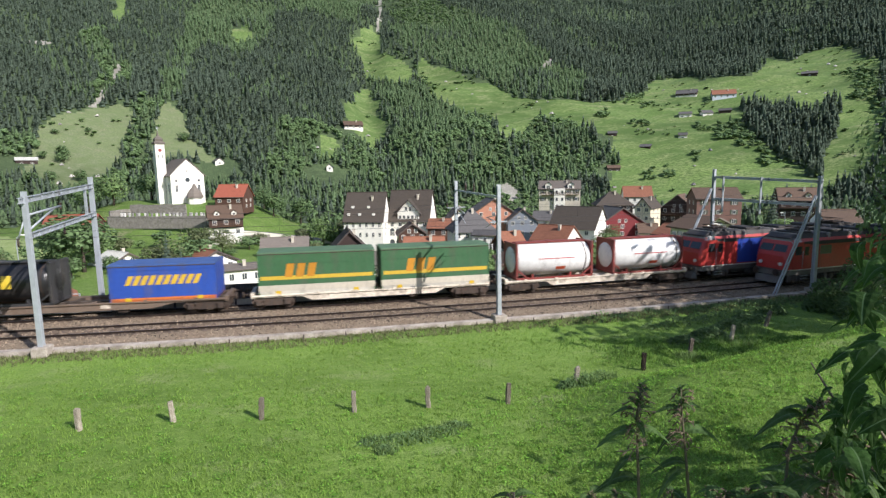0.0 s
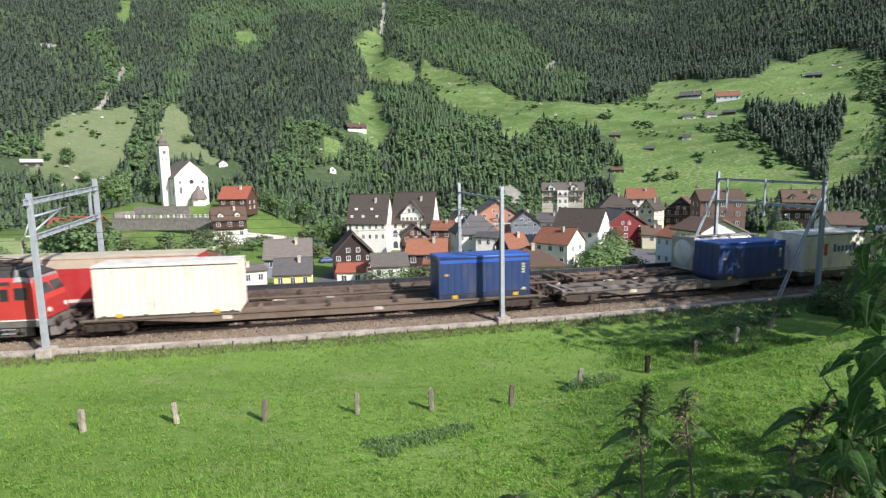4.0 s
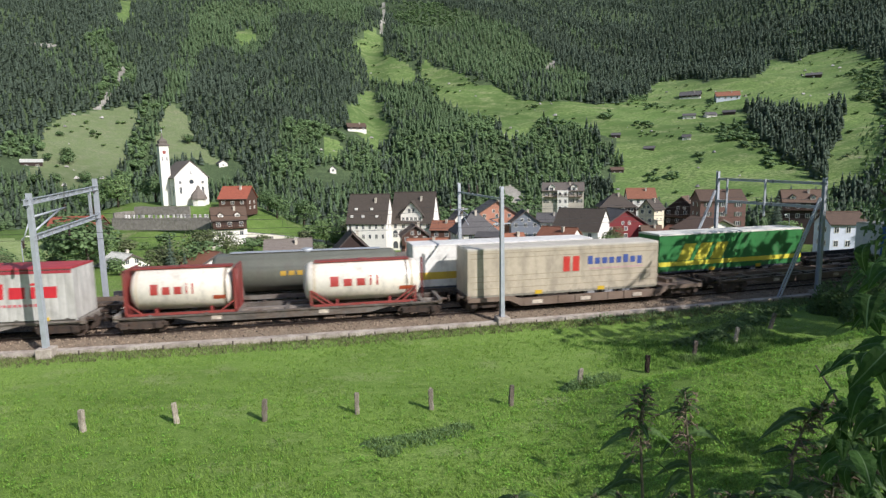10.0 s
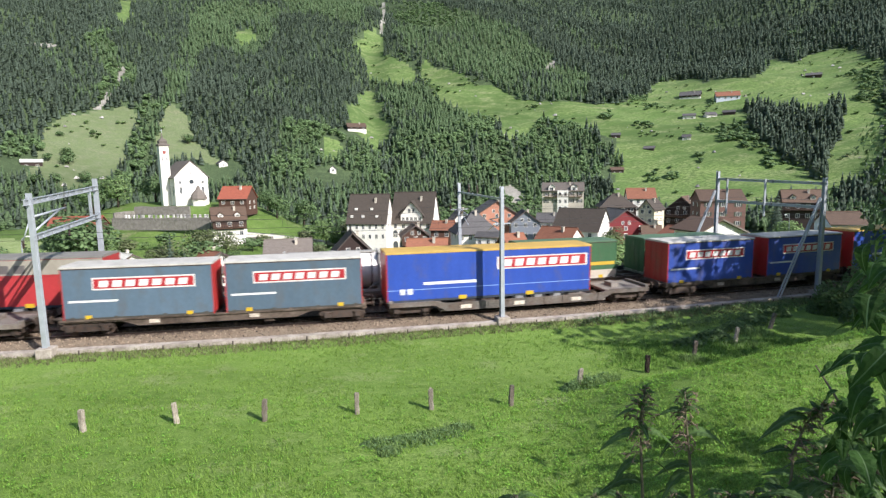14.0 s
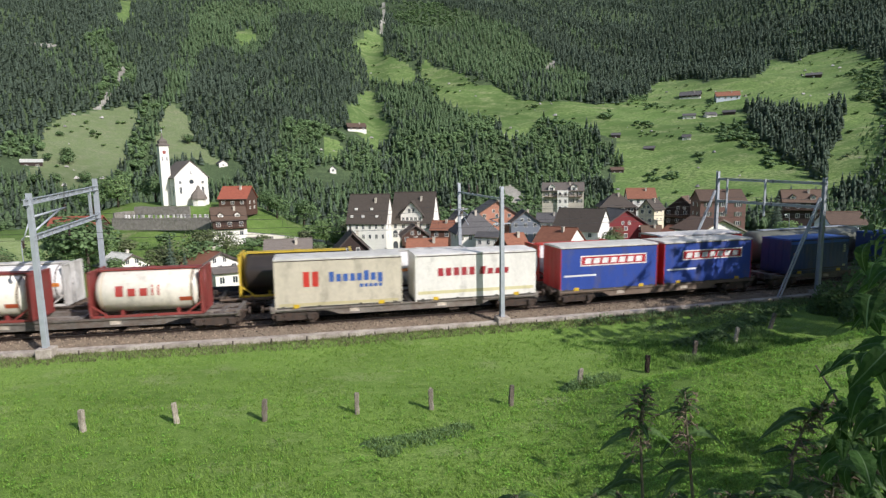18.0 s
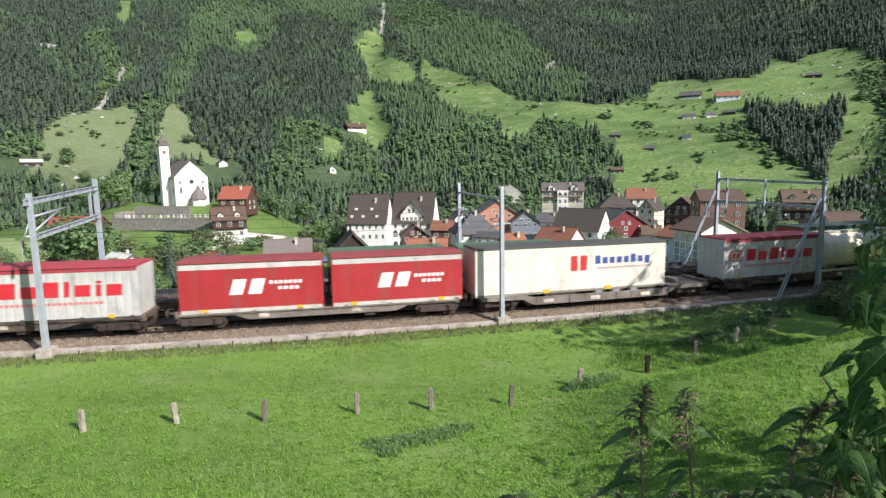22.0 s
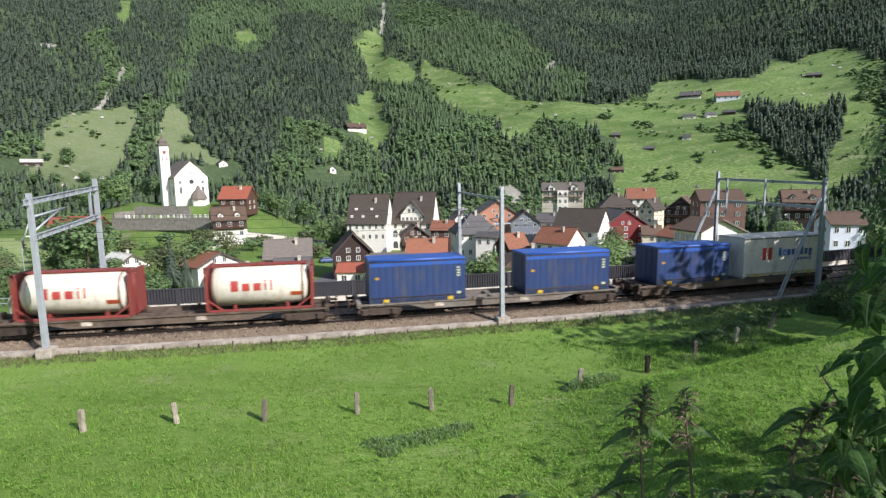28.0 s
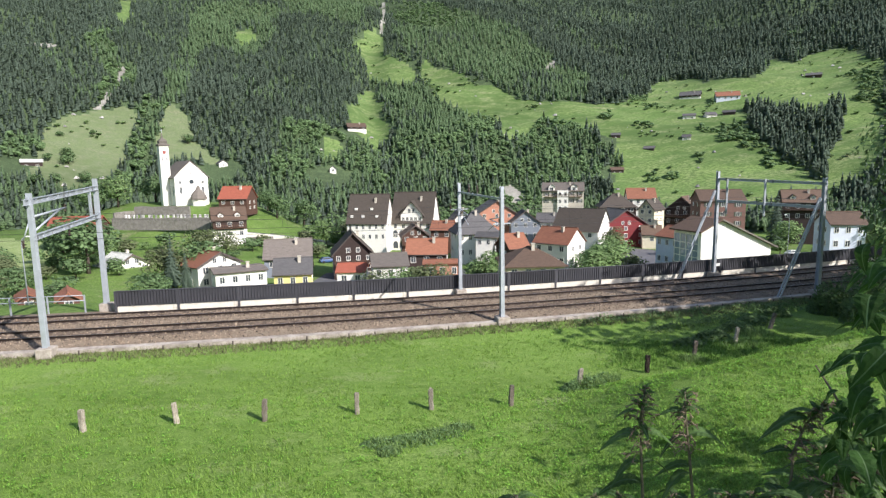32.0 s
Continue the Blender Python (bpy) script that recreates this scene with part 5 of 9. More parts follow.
def tank_cream(u0, u1):
    n = u1 - u0
    over = 0.5 if n > 6.6 else 0.0
    return tank_container("tank_container", "cream tank container with red lettering in a red frame", "eee6d6", length=n - 2 * over, over=over, band=("cdbfa6", [(0.08, 0.10), (0.90, 0.92)]), specs=[
        ("word", 0.22, 0.66, -0.15, 0.45, "b8443e", "Txxil", 0.36), ("stripe", 0.8, 0.92, -0.55, -0.3, "b5502c")])


def trailer_bright(u0, u1):
    return trailer("semi_trailer", "bright blue curtain trailer with yellow lettering and red panels", "2f64ac", u1 - u0, roof="cbb68c", specs=[
        ("word", 0.19, 0.69, 2.15, 3.35, "f0d83c", 4, 0.25, -1.29, 0.2), ("shape", 0.07, 0.16, 2.3, 3.3, "c8323a"), ("shape", 0.72, 0.80, 2.25, 3.2, "c8323a"), ("shape", 0.83, 0.92, 2.85, 3.0, "c8323a", 1.5),
        ("shape", 0.87, 0.94, 2.5, 2.65, "c8323a", 1.5), ("word", 0.20, 0.38, 3.52, 3.68, "f0d83c", 8), ("word", 0.17, 0.68, 1.75, 1.9, "e8ecf0", 30), ("shape", 0.0, 1.0, 1.5, 1.54, "7fa6dd")])


def trailer_banded(u0, u1):
    return trailer("semi_trailer", "blue curtain trailer with a red and white name band", "2a4fae", u1 - u0, roof="e0b860", ends="b23030", specs=[
        ("shape", 0.52, 0.98, 2.75, 3.55, "efe9e4"), ("over", 0.53, 0.97, 2.83, 3.47, "b92a33"), ("word", 0.55, 0.95, 2.92, 3.36, "f4f0ec", 7, 0.2, -1.292), ("shape", 0.17, 0.42, 2.0, 2.18, "e8ecf2"),
        ("shape", 0.0, 1.0, 1.72, 1.76, "8fb0e6"), ("word", 0.06, 0.13, 1.45, 1.8, "d8dce6", 2)])


def trailer_pale(u0, u1, grey=False):
    return trailer("semi_trailer", "grimy beige curtain trailer with red and blue lettering" if grey else "cream curtain trailer with red and blue lettering", "c2b6a0" if grey else "eee8d8", u1 - u0,
                   roof="5c5852" if not grey else "d6cfc0", dirt=0.55 if grey else 0.2, low="8f8a7c", specs=[
        ("word", 0.48, 0.58, 2.35, 3.35, "cf3a30", 2), ("word", 0.61, 0.92, 2.75, 3.3, "41589a", "TxxxxTxg", 0, -1.285, 0.3, 0.25), ("word", 0.62, 0.92, 2.4, 2.52, "c8a0a0", 16)] +
        ([("ground", 0.01, 0.99, z, z + 0.035, "a2967f") for z in (1.5, 1.95, 2.3, 3.45, 3.75)] if grey else []))


CAR = "near"
put = lambda ob, u0, u1, track=None: carried(ob, (u0 + u1) / 2, track or CAR)

put(locomotive("red six-axle electric locomotive with a pale stripe", 17.9, (-5.1, -1.9, 1.5, 4.6), (-6.3, 0, 6.3)), 26.3, 44.2)
put(locomotive("red four-axle electric locomotive with a pale stripe", 14.0, (-2.9, 0.3, 3.4), (-3.9, 3.9)), 45.2, 59.2)

NEAR_WAGONS = [(60.3, 88.3, "flat", 0), (88.7, 108.3, "flat", 1), (108.6, 125.2, "flat", 1), (125.6, 144.8, "flat", 0), (145.2, 163.8, "pocket", 1), (164.3, 184.0, "flat", 1),
               (184.4, 204.1, "flat", 1), (204.6, 223.0, "pocket", 0), (223.4, 243.0, "flat", 0), (243.4, 262.6, "pocket", 1), (263.2, 281.0, "flat", 0), (281.3, 300.2, "pocket", 1),
               (300.6, 317.7, "flat", 0), (318.0, 336.6, "pocket", 1), (337.0, 355.4, "flat", 1), (356.0, 373.7, "flat", 1), (374.1, 390.8, "flat", 0), (391.3, 411.6, "flat", 1),
               (412.0, 431.9, "flat", 0), (432.4, 450.0, "flat", 1), (450.3, 468.3, "pocket", 1), (468.7, 488.1, "flat", 0), (488.5, 506.8, "pocket", 1), (507.1, 524.3, "flat", 1),
               (524.8, 544.4, "flat", 1), (544.8, 564.4, "flat", 0), (565.0, 583.5, "flat", 1), (584.0, 602.2, "flat", 0)]
for u0, u1, kind, c in NEAR_WAGONS:
    W(u0, u1, kind, ("rusty brown", "worn grey")[c], "near")

put(swap_body("box_container", "plain cream ribbed box container", 7.7, "efe9d6", z1=3.95, roof="efe9dc", ribbed=True, dirt=0.1), 61.6, 69.3)
for a, b in ((81.0, 87.0), (101.5, 107.5), (393.6, 399.6), (404.0, 410.0), (526.6, 532.6), (566.3, 572.3), (576.3, 582.3), (586.0, 592.0)):
    put(box_blue(a, b), a, b)
for a, b in ((109.2, 116.7), (116.8, 124.3), (593.3, 600.9)):
    put(box_cream(a, b), a, b)
put(box_cream(356.8, 364.3, side="cdc3ae"), 356.8, 364.3)
for a, b in ((145.8, 159.4), (243.9, 257.5)):
    put(trailer_bright(a, b), a, b)
for a, b in ((164.8, 173.8), (174.1, 183.1), (422.1, 431.2), (469.1, 478.2)):
    put(box_grimy(a, b), a, b)
for a, b in ((185.5, 191.5), (195.1, 202.5), (338.0, 344.0), (346.9, 352.9), (536.0, 543.4), (547.1, 553.1), (557.0, 563.0)):
    put(tank_cream(a, b), a, b)
put(trailer_pale(205.2, 218.8, grey=True), 205.2, 218.8)
put(trailer_pale(450.5, 464.2), 450.5, 464.2)
for a, b in ((264.0, 271.9), (272.5, 280.3)):
    put(box_banded(a, b, "5b6f80", "grey-blue curtain-sided swap body with a red and white name band"), a, b)
for a, b in ((301.2, 308.6), (309.8, 317.2), (374.7, 382.0), (382.5, 390.0)):
    put(box_banded(a, b), a, b)
for a, b in ((281.7, 295.3), (318.3, 331.9)):
    put(trailer_banded(a, b), a, b)
put(swap_body("swap_body", "white box container with dark red lettering", 7.9, "f0ece2", z1=3.9, roof="f2eee6", dirt=0.15, specs=[("word", 0.18, 0.5, 2.5, 3.0, "a83038", 5, 0, -1.285, 0.3), ("word", 0.52, 0.78, 2.5, 3.0, "a83038", "Txxx", 0.15, -1.285, 0.3), ("ground", 0.02, 0.98, 1.4, 1.6, "e2d9a8")]), 365.1, 373.0)
for a, b in ((433.2, 441.2), (441.7, 449.7), (515.9, 523.8)):
    put(box_red(a, b), a, b)
put(box_red(507.3, 515.3, True), 507.3, 515.3)
put(tank_container("tank_container", "cream bulk tank container stained yellow at its outlet", "efe7cc", frame="e2dcc6", length=9.0, z1=3.95, band=("d9c878", [(0.86, 0.93)]), specs=[("word", 0.30, 0.52, 0.1, 0.25, "c05a4a", 6)]), 478.3, 487.3)
put(trailer("semi_trailer", "orange-yellow curtain trailer with red and dark arrows", "e0a93a", 13.5, roof="8f8a80", low="b08a3c", dirt=0.35, specs=[
    ("shape", 0.40, 0.70, 3.42, 3.5, "c8482e"), ("shape", 0.27, 0.40, 2.88, 2.96, "c8482e"), ("shape", 0.395, 0.405, 2.9, 3.45, "c8482e"), ("shape", 0.70, 0.755, 3.1, 3.75, "c8482e", -0.8), ("word", 0.42, 0.66, 2.98, 3.25, "d0543a", 10, 0.2),
    ("shape", 0.27, 0.44, 2.02, 2.1, "3a3028"), ("shape", 0.44, 0.74, 2.72, 2.8, "3a3028"), ("shape", 0.435, 0.445, 2.1, 2.75, "3a3028"), ("shape", 0.24, 0.29, 2.0, 2.6, "3a3028", -0.8), ("word", 0.46, 0.68, 2.32, 2.6, "3a3028", 8, 0.2)]), 492.7, 506.2)

# ---------- the train on the far track ----------
CAR = "far"
blue_side = paint("loco_blue", "2a4aa8", 0.1, 0.35)
duo = put(locomotive("red and blue electric locomotive with large white lettering", 18.4, (-1.5, 3.2), (-5.4, 5.4), LOCO_RED), 21.9, 40.3)
part("blue_flank", Build().box(-5.6, 8.2, -1.492, -1.47, 1.3, 3.2), blue_side, duo, "blue flank panel")
part("lettering", word_bars(5, -3.2, 4.5, 1.6, 2.7, 0.1, -1.498), paint("lettering_f4f0ec", "f4f0ec", 0.1), duo, "large white lettering")
FAR_WAGONS = [(4.9, 21.2, "flat", 2), (-12.5, 4.6, "flat", 2), (-32.8, -13.0, "flat", 0), (-52.2, -33.2, "flat", 1), (-72.0, -52.6, "flat", 0), (-96.2, -72.4, "flat", 0), (-111.9, -96.6, "pocket", 0),
              (-132.4, -112.4, "flat", 0), (-151.8, -132.8, "flat", 1), (-172.0, -152.2, "flat", 0), (-190.6, -172.4, "pocket", 0), (-206.9, -191.0, "pocket", 1), (-240.2, -221.0, "flat", 0), (-261.8, -240.6, "flat", 0),
              (-281.6, -262.2, "flat", 0), (-306.5, -282.0, "flat", 1), (-327.6, -306.9, "pocket", 0), (-362.6, -342.6, "flat", 1), (-383.6, -363.0, "flat", 0), (-400.6, -384.0, "flat", 0),
              (-419.6, -401.0, "flat", 1), (-440.6, -420.0, "flat", 0), (-459.0, -441.0, "flat", 0), (-478.6, -459.4, "flat", 0), (-489.6, -479.0, "flat", 0), (-504.0, -490.0, "pocket", 1), (-514.6, -504.4, "flat", 0)]
for u0, u1, kind, c in FAR_WAGONS:
    W(u0, u1, kind, ("rusty brown", "worn grey", "pale beige")[c], "far")
T = tank_container
for a, b in ((6.0, 12.6), (13.9, 20.6)):
    put(T("tank_container", "white tank container with a red stripe in a red frame", "f0efec", length=b - a - 0.5, over=0.25, specs=[("stripe", 0.3, 0.75, 0.1, 0.16, "b8323a"), ("stripe", 0.52, 0.64, -0.75, -0.5, "c8542c")]), a, b)
for a, b in ((-11.5, -4.0), (-3.5, 4.1), (-120.8, -113.0), (-131.8, -124.0), (-141.2, -133.4), (-151.1, -143.4), (-270.5, -263.0), (-280.6, -273.0), (-449.3, -441.7), (-458.2, -450.3)):
    put(box_green(a, b), a, b)
put(swap_body("swap_body", "blue curtain-sided swap body with yellow script lettering", 6.3, "2a4fa6", z1=3.3, roof="3f5f9c", low="c26a3c", specs=[("word", 0.14, 0.84, 2.0, 2.6, "d8b23a", 10, 0.5), ("ground", 0.05, 0.95, 1.08, 1.2, "d87a3a")]), -20.4, -14.1)
put(T("tank_container", "black tank container with yellow lettering", "1d1d1f", frame="3a3a3c", length=6.6, over=0.15, band=("c9a640", [(0.02, 0.06)]), specs=[("word", 0.1, 0.68, -0.25, 0.55, "e2c23c", 6, 0.15), ("stripe", 0.36, 0.52, -0.8, -0.6, "b8504a")]), -30.4, -23.6)
put(T("tank_container", "silver and yellow tank container with orange lettering", "d9d9d6", frame="8a4038", length=6.8, over=0.1, band=None, specs=[("stripe", 0.1, 0.9, -0.45, 0.25, "e6b03c"), ("word", 0.2, 0.8, -0.12, 0.05, "c8602c", 12), ("stripe", 0.28, 0.5, -0.95, -0.72, "c4402e")]), -41.0, -34.0)
put(T("tank_container", "white tank container in a pale frame", "efeeea", frame="dcd8d0", length=6.7, over=0.15, specs=[("word", 0.35, 0.75, -0.1, 0.15, "6a6a70", 6, 0.3), ("stripe", 0.36, 0.6, -0.85, -0.62, "c4402e")]), -51.0, -44.0)
put(T("tank_container", "white tank container with dark lettering", "eceae6", frame="b8b2a8", length=6.6, over=0.3, specs=[("word", 0.1, 0.66, -0.25, 0.45, "2a2a2e", "TlTTTT", 0.35)]), -61.2, -54.2)
put(trailer("semi_trailer", "red curtain trailer with a pale upper band", "c4383a", 13.6, roof="cdbfa6", z1=4.0, specs=[("ground", 0, 1, 3.3, 3.85, "c9b8a0"), ("word", 0.62, 0.86, 2.0, 2.9, "e8dcd8", 2, 0.3), ("ground", 0, 1, 1.2, 1.4, "e4ded6")]), -111.0, -97.4)
put(swap_body("box_container", "white box container with a blue disc emblem", 9.4, "ebe7da", z1=3.85, roof="c9c2b0", dirt=0.2, specs=[("disc", 0.35, 0.55, 1.5, 3.6, "2f6fc0"), ("over", 0.31, 0.5, 2.45, 2.58, "ebe7da"), ("word", 0.2, 0.33, 2.4, 2.5, "8a96a8", 8), ("word", 0.6, 0.8, 2.4, 2.52, "8a96a8", 10)]), -162.5, -153.1)
for k, (a, b) in enumerate(((-187.2, -173.0),)):
    put(trailer("semi_trailer", "green curtain trailer with yellow bands and a pale roof", "2f7a3e", b - a, roof="e8e6da", z1=4.0, specs=[("ground", 0, 1, 1.5, 1.85, "e4d84a"), ("word", 0.12, 0.45, 1.9, 3.2, "e4d84a", 3, 0.5)]), a, b)
put(trailer("semi_trailer", "white curtain trailer with a yellow band", "f0eee6", 13.4, roof="f2f0ea", z1=4.0, specs=[("ground", 0, 1, 1.6, 2.1, "e2c24a")]), -206.5, -193.1)
carried(tank_wagon(13.4, "6c6e62", "grey-green rail tank wagon with ochre lettering", [("word", 0.36, 0.66, -0.1, 0.2, "c9a240", 7)]), -213.6, "far")
put(T("tank_container", "white tank container with dark bands", "ecebe8", frame="b8b4ac", length=6.4, over=0.3, band=("6a6a6a", [(0.45, 0.48)])), -297.5, -290.5)
put(trailer("semi_trailer", "red curtain trailer with a grey upper band", "b8383a", 13.6, roof="8c8880", z1=4.05, specs=[("ground", 0, 1, 3.0, 3.9, "b0a898"), ("word", 0.5, 0.7, 3.1, 3.6, "6a6460", 3)]), -321.5, -307.9)
carried(tank_wagon(13.6, "63665a", "grey-green rail tank wagon with an ochre plate", [("stripe", 0.5, 0.6, -0.3, 0.1, "c9a240")]), -335.2, "far")
put(swap_body("swap_body", "red swap body with a white emblem", 7.6, "c8262a", z1=3.9, roof="e4e0da", specs=[("word", 0.4, 0.6, 1.9, 2.9, "efe9e6", 2, 0.2)]), -351.0, -343.4)
put(T("tank_container", "white tank container in a red frame", "f0eeea", frame="c8382e", length=6.4, over=0.3, specs=[("stripe", 0.3, 0.7, 0.0, 0.06, "9a9aa0")]), -361.6, -354.6)
put(T("tank_container", "black tank container in a yellow frame", "3a342e", frame="d8b83a", length=7.2, z1=3.8), -382.0, -374.6)
for a, b in ((-373.4, -366.4), (-399.0, -392.0)):
    put(T("tank_container", "white tank container with an orange stripe", "efece6", frame="d8d4cc", length=b - a - 0.3, over=0.15, specs=[("stripe", 0.2, 0.95, -0.1, 0.12, "d8843a")]), a, b)
for a, b in ((-418.8, -410.9), (-410.3, -402.3)):
    put(swap_body("swap_body", "green swap body with white lettering and an orange stripe", b - a, "1f6e42", z1=4.0, roof="4c5c4e", ends="b8443a", specs=[("word", 0.28, 0.96, 2.3, 3.0, "eef0ec", 6), ("shape", 0.18, 0.25, 1.3, 3.7, "d8602c"), ("word", 0.5, 0.9, 1.95, 2.1, "dfe4df", 12)]), a, b)
put(trailer("semi_trailer", "white curtain trailer with an orange panel", "eeeae2", 13.0, roof="f0eee8", z1=4.0, specs=[("shape", 0.82, 0.98, 2.2, 2.7, "d8843a")]), -503.6, -490.6)
carried(tank_wagon(10.6, "9aa0a4", "silver-grey rail tank wagon", []), -520.5, "far")
# ================= village =================
def wall_mat(name, h, scale=1.2, var=0.1, dirt=0.2):
    return mat("wall_" + name, hexc(h), 0.9, scale=scale, var=var, bump=0.15, dirt=tuple(c * 0.6 for c in hexc(h)), dirt_amount=dirt, rand=0.15)


def timber_mat(name, h):
    return mat("timber_" + name, hexc(h), 0.85, scale=1.5, var=0.35, bump=0.4, stretch=(0.6, 0.6, 5), rand=0.25)


WALLS = {"white": wall_mat("white", "e8e4da"), "cream": wall_mat("cream", "d8cdb4"), "wood": timber_mat("brown", "563c30"), "darkwood": timber_mat("dark", "382b27"),
         "woodwhite": timber_mat("chalet", "3f2e27"), "orangewall": wall_mat("orange", "b5806a"), "greyblue": wall_mat("grey_blue", "7c828c"), "stone": wall_mat("stone", "c0b8a8", 0.8, 0.2, 0.3),
         "red": timber_mat("red", "6e282a"), "pinkwood": wall_mat("rose", "75584f", 1.5, 0.2), "bluewhite": wall_mat("bluish_white", "d2d8e2"), "yellow": wall_mat("yellow", "e2cf86")}


def roof_mat(name, h):
    return mat("roof_" + name, hexc(h), 0.85, scale=1.0, var=0.3, bump=0.6, stretch=(1, 4, 4), dirt=tuple(c * 0.55 for c in hexc(h)), dirt_amount=0.5, rand=0.3, fine=6)


ROOFS = {"orange": roof_mat("orange_tile", "985440"), "terracotta": roof_mat("terracotta_tile", "8a5a44"), "brown": roof_mat("brown_tile", "604d3f"), "darkbrown": roof_mat("dark_tile", "4b433b"),
         "slate": roof_mat("slate", "565453"), "greybrown": roof_mat("grey_brown_tile", "6e665e"), "palesteel": roof_mat("pale_sheet", "c4c4bc")}
WOODS_SAY = {"white": "white rendered", "cream": "cream rendered", "wood": "brown timber", "darkwood": "dark timber", "woodwhite": "dark timber and white plaster", "orangewall": "orange rendered",
             "greyblue": "grey-blue rendered", "stone": "grey stone", "red": "red timber", "pinkwood": "rose-brown", "bluewhite": "bluish white rendered", "yellow": "pale yellow"}
ROOF_SAY = {"orange": "orange tiled roof", "terracotta": "terracotta tiled roof", "brown": "brown tiled roof", "darkbrown": "dark brown tiled roof", "slate": "grey slate roof",
            "greybrown": "grey-brown roof", "palesteel": "pale sheet roof"}
PANE = mat("window_pane", (0.05, 0.06, 0.07), 0.1, scale=1, var=0.2, bump=0)
FRAME_W = wall_mat("window_frame", "e4e0d6", 2, 0.05, 0)
SHUTTER = mat("shutter", (0.08, 0.10, 0.07), 0.8, scale=3, var=0.3, rand=0.5)
WIN_CACHE = {}
GUTTER = mat("gutter_timber", (0.09, 0.07, 0.06), 0.7, scale=2, var=0.3, rand=0.4)


def window(parent, x, y, z, w, h, turn=0.0, shutters=False):
    key = (round(w, 2), round(h, 2), shutters)
    if key not in WIN_CACHE:
        t = 0.09
        f = Build().cells([-w / 2, -w / 2 + t, -0.035, 0.035, w / 2 - t, w / 2], [0, t, h - t, h], {(1, 1), (3, 1)}, -0.06, 0.05)
        p = Build().box(-w / 2 + t, w / 2 - t, -0.025, 0.0, t, h - t)
        s = Build()
        if shutters:
            s.box(-w / 2 - w * 0.48, -w / 2 - 0.03, -0.07, -0.02, 0, h)
        s2 = Build()
        if shutters:
            s2.box(w / 2 + 0.03, w / 2 + w * 0.48, -0.07, -0.02, 0, h)
        WIN_CACHE[key] = (f.mesh("window", FRAME_W), p.mesh("pane", PANE), s.mesh("shutter", SHUTTER) if shutters else None, s2.mesh("shutter", SHUTTER) if shutters else None)
    f, p, s, s2 = WIN_CACHE[key]
    ob = part("window", f, None, parent, at=pose(x, y, z, 0, 0, turn))
    part("pane", p, None, ob)
    if s:
        part("shutter", s, None, ob)
        part("shutter", s2, None, ob)


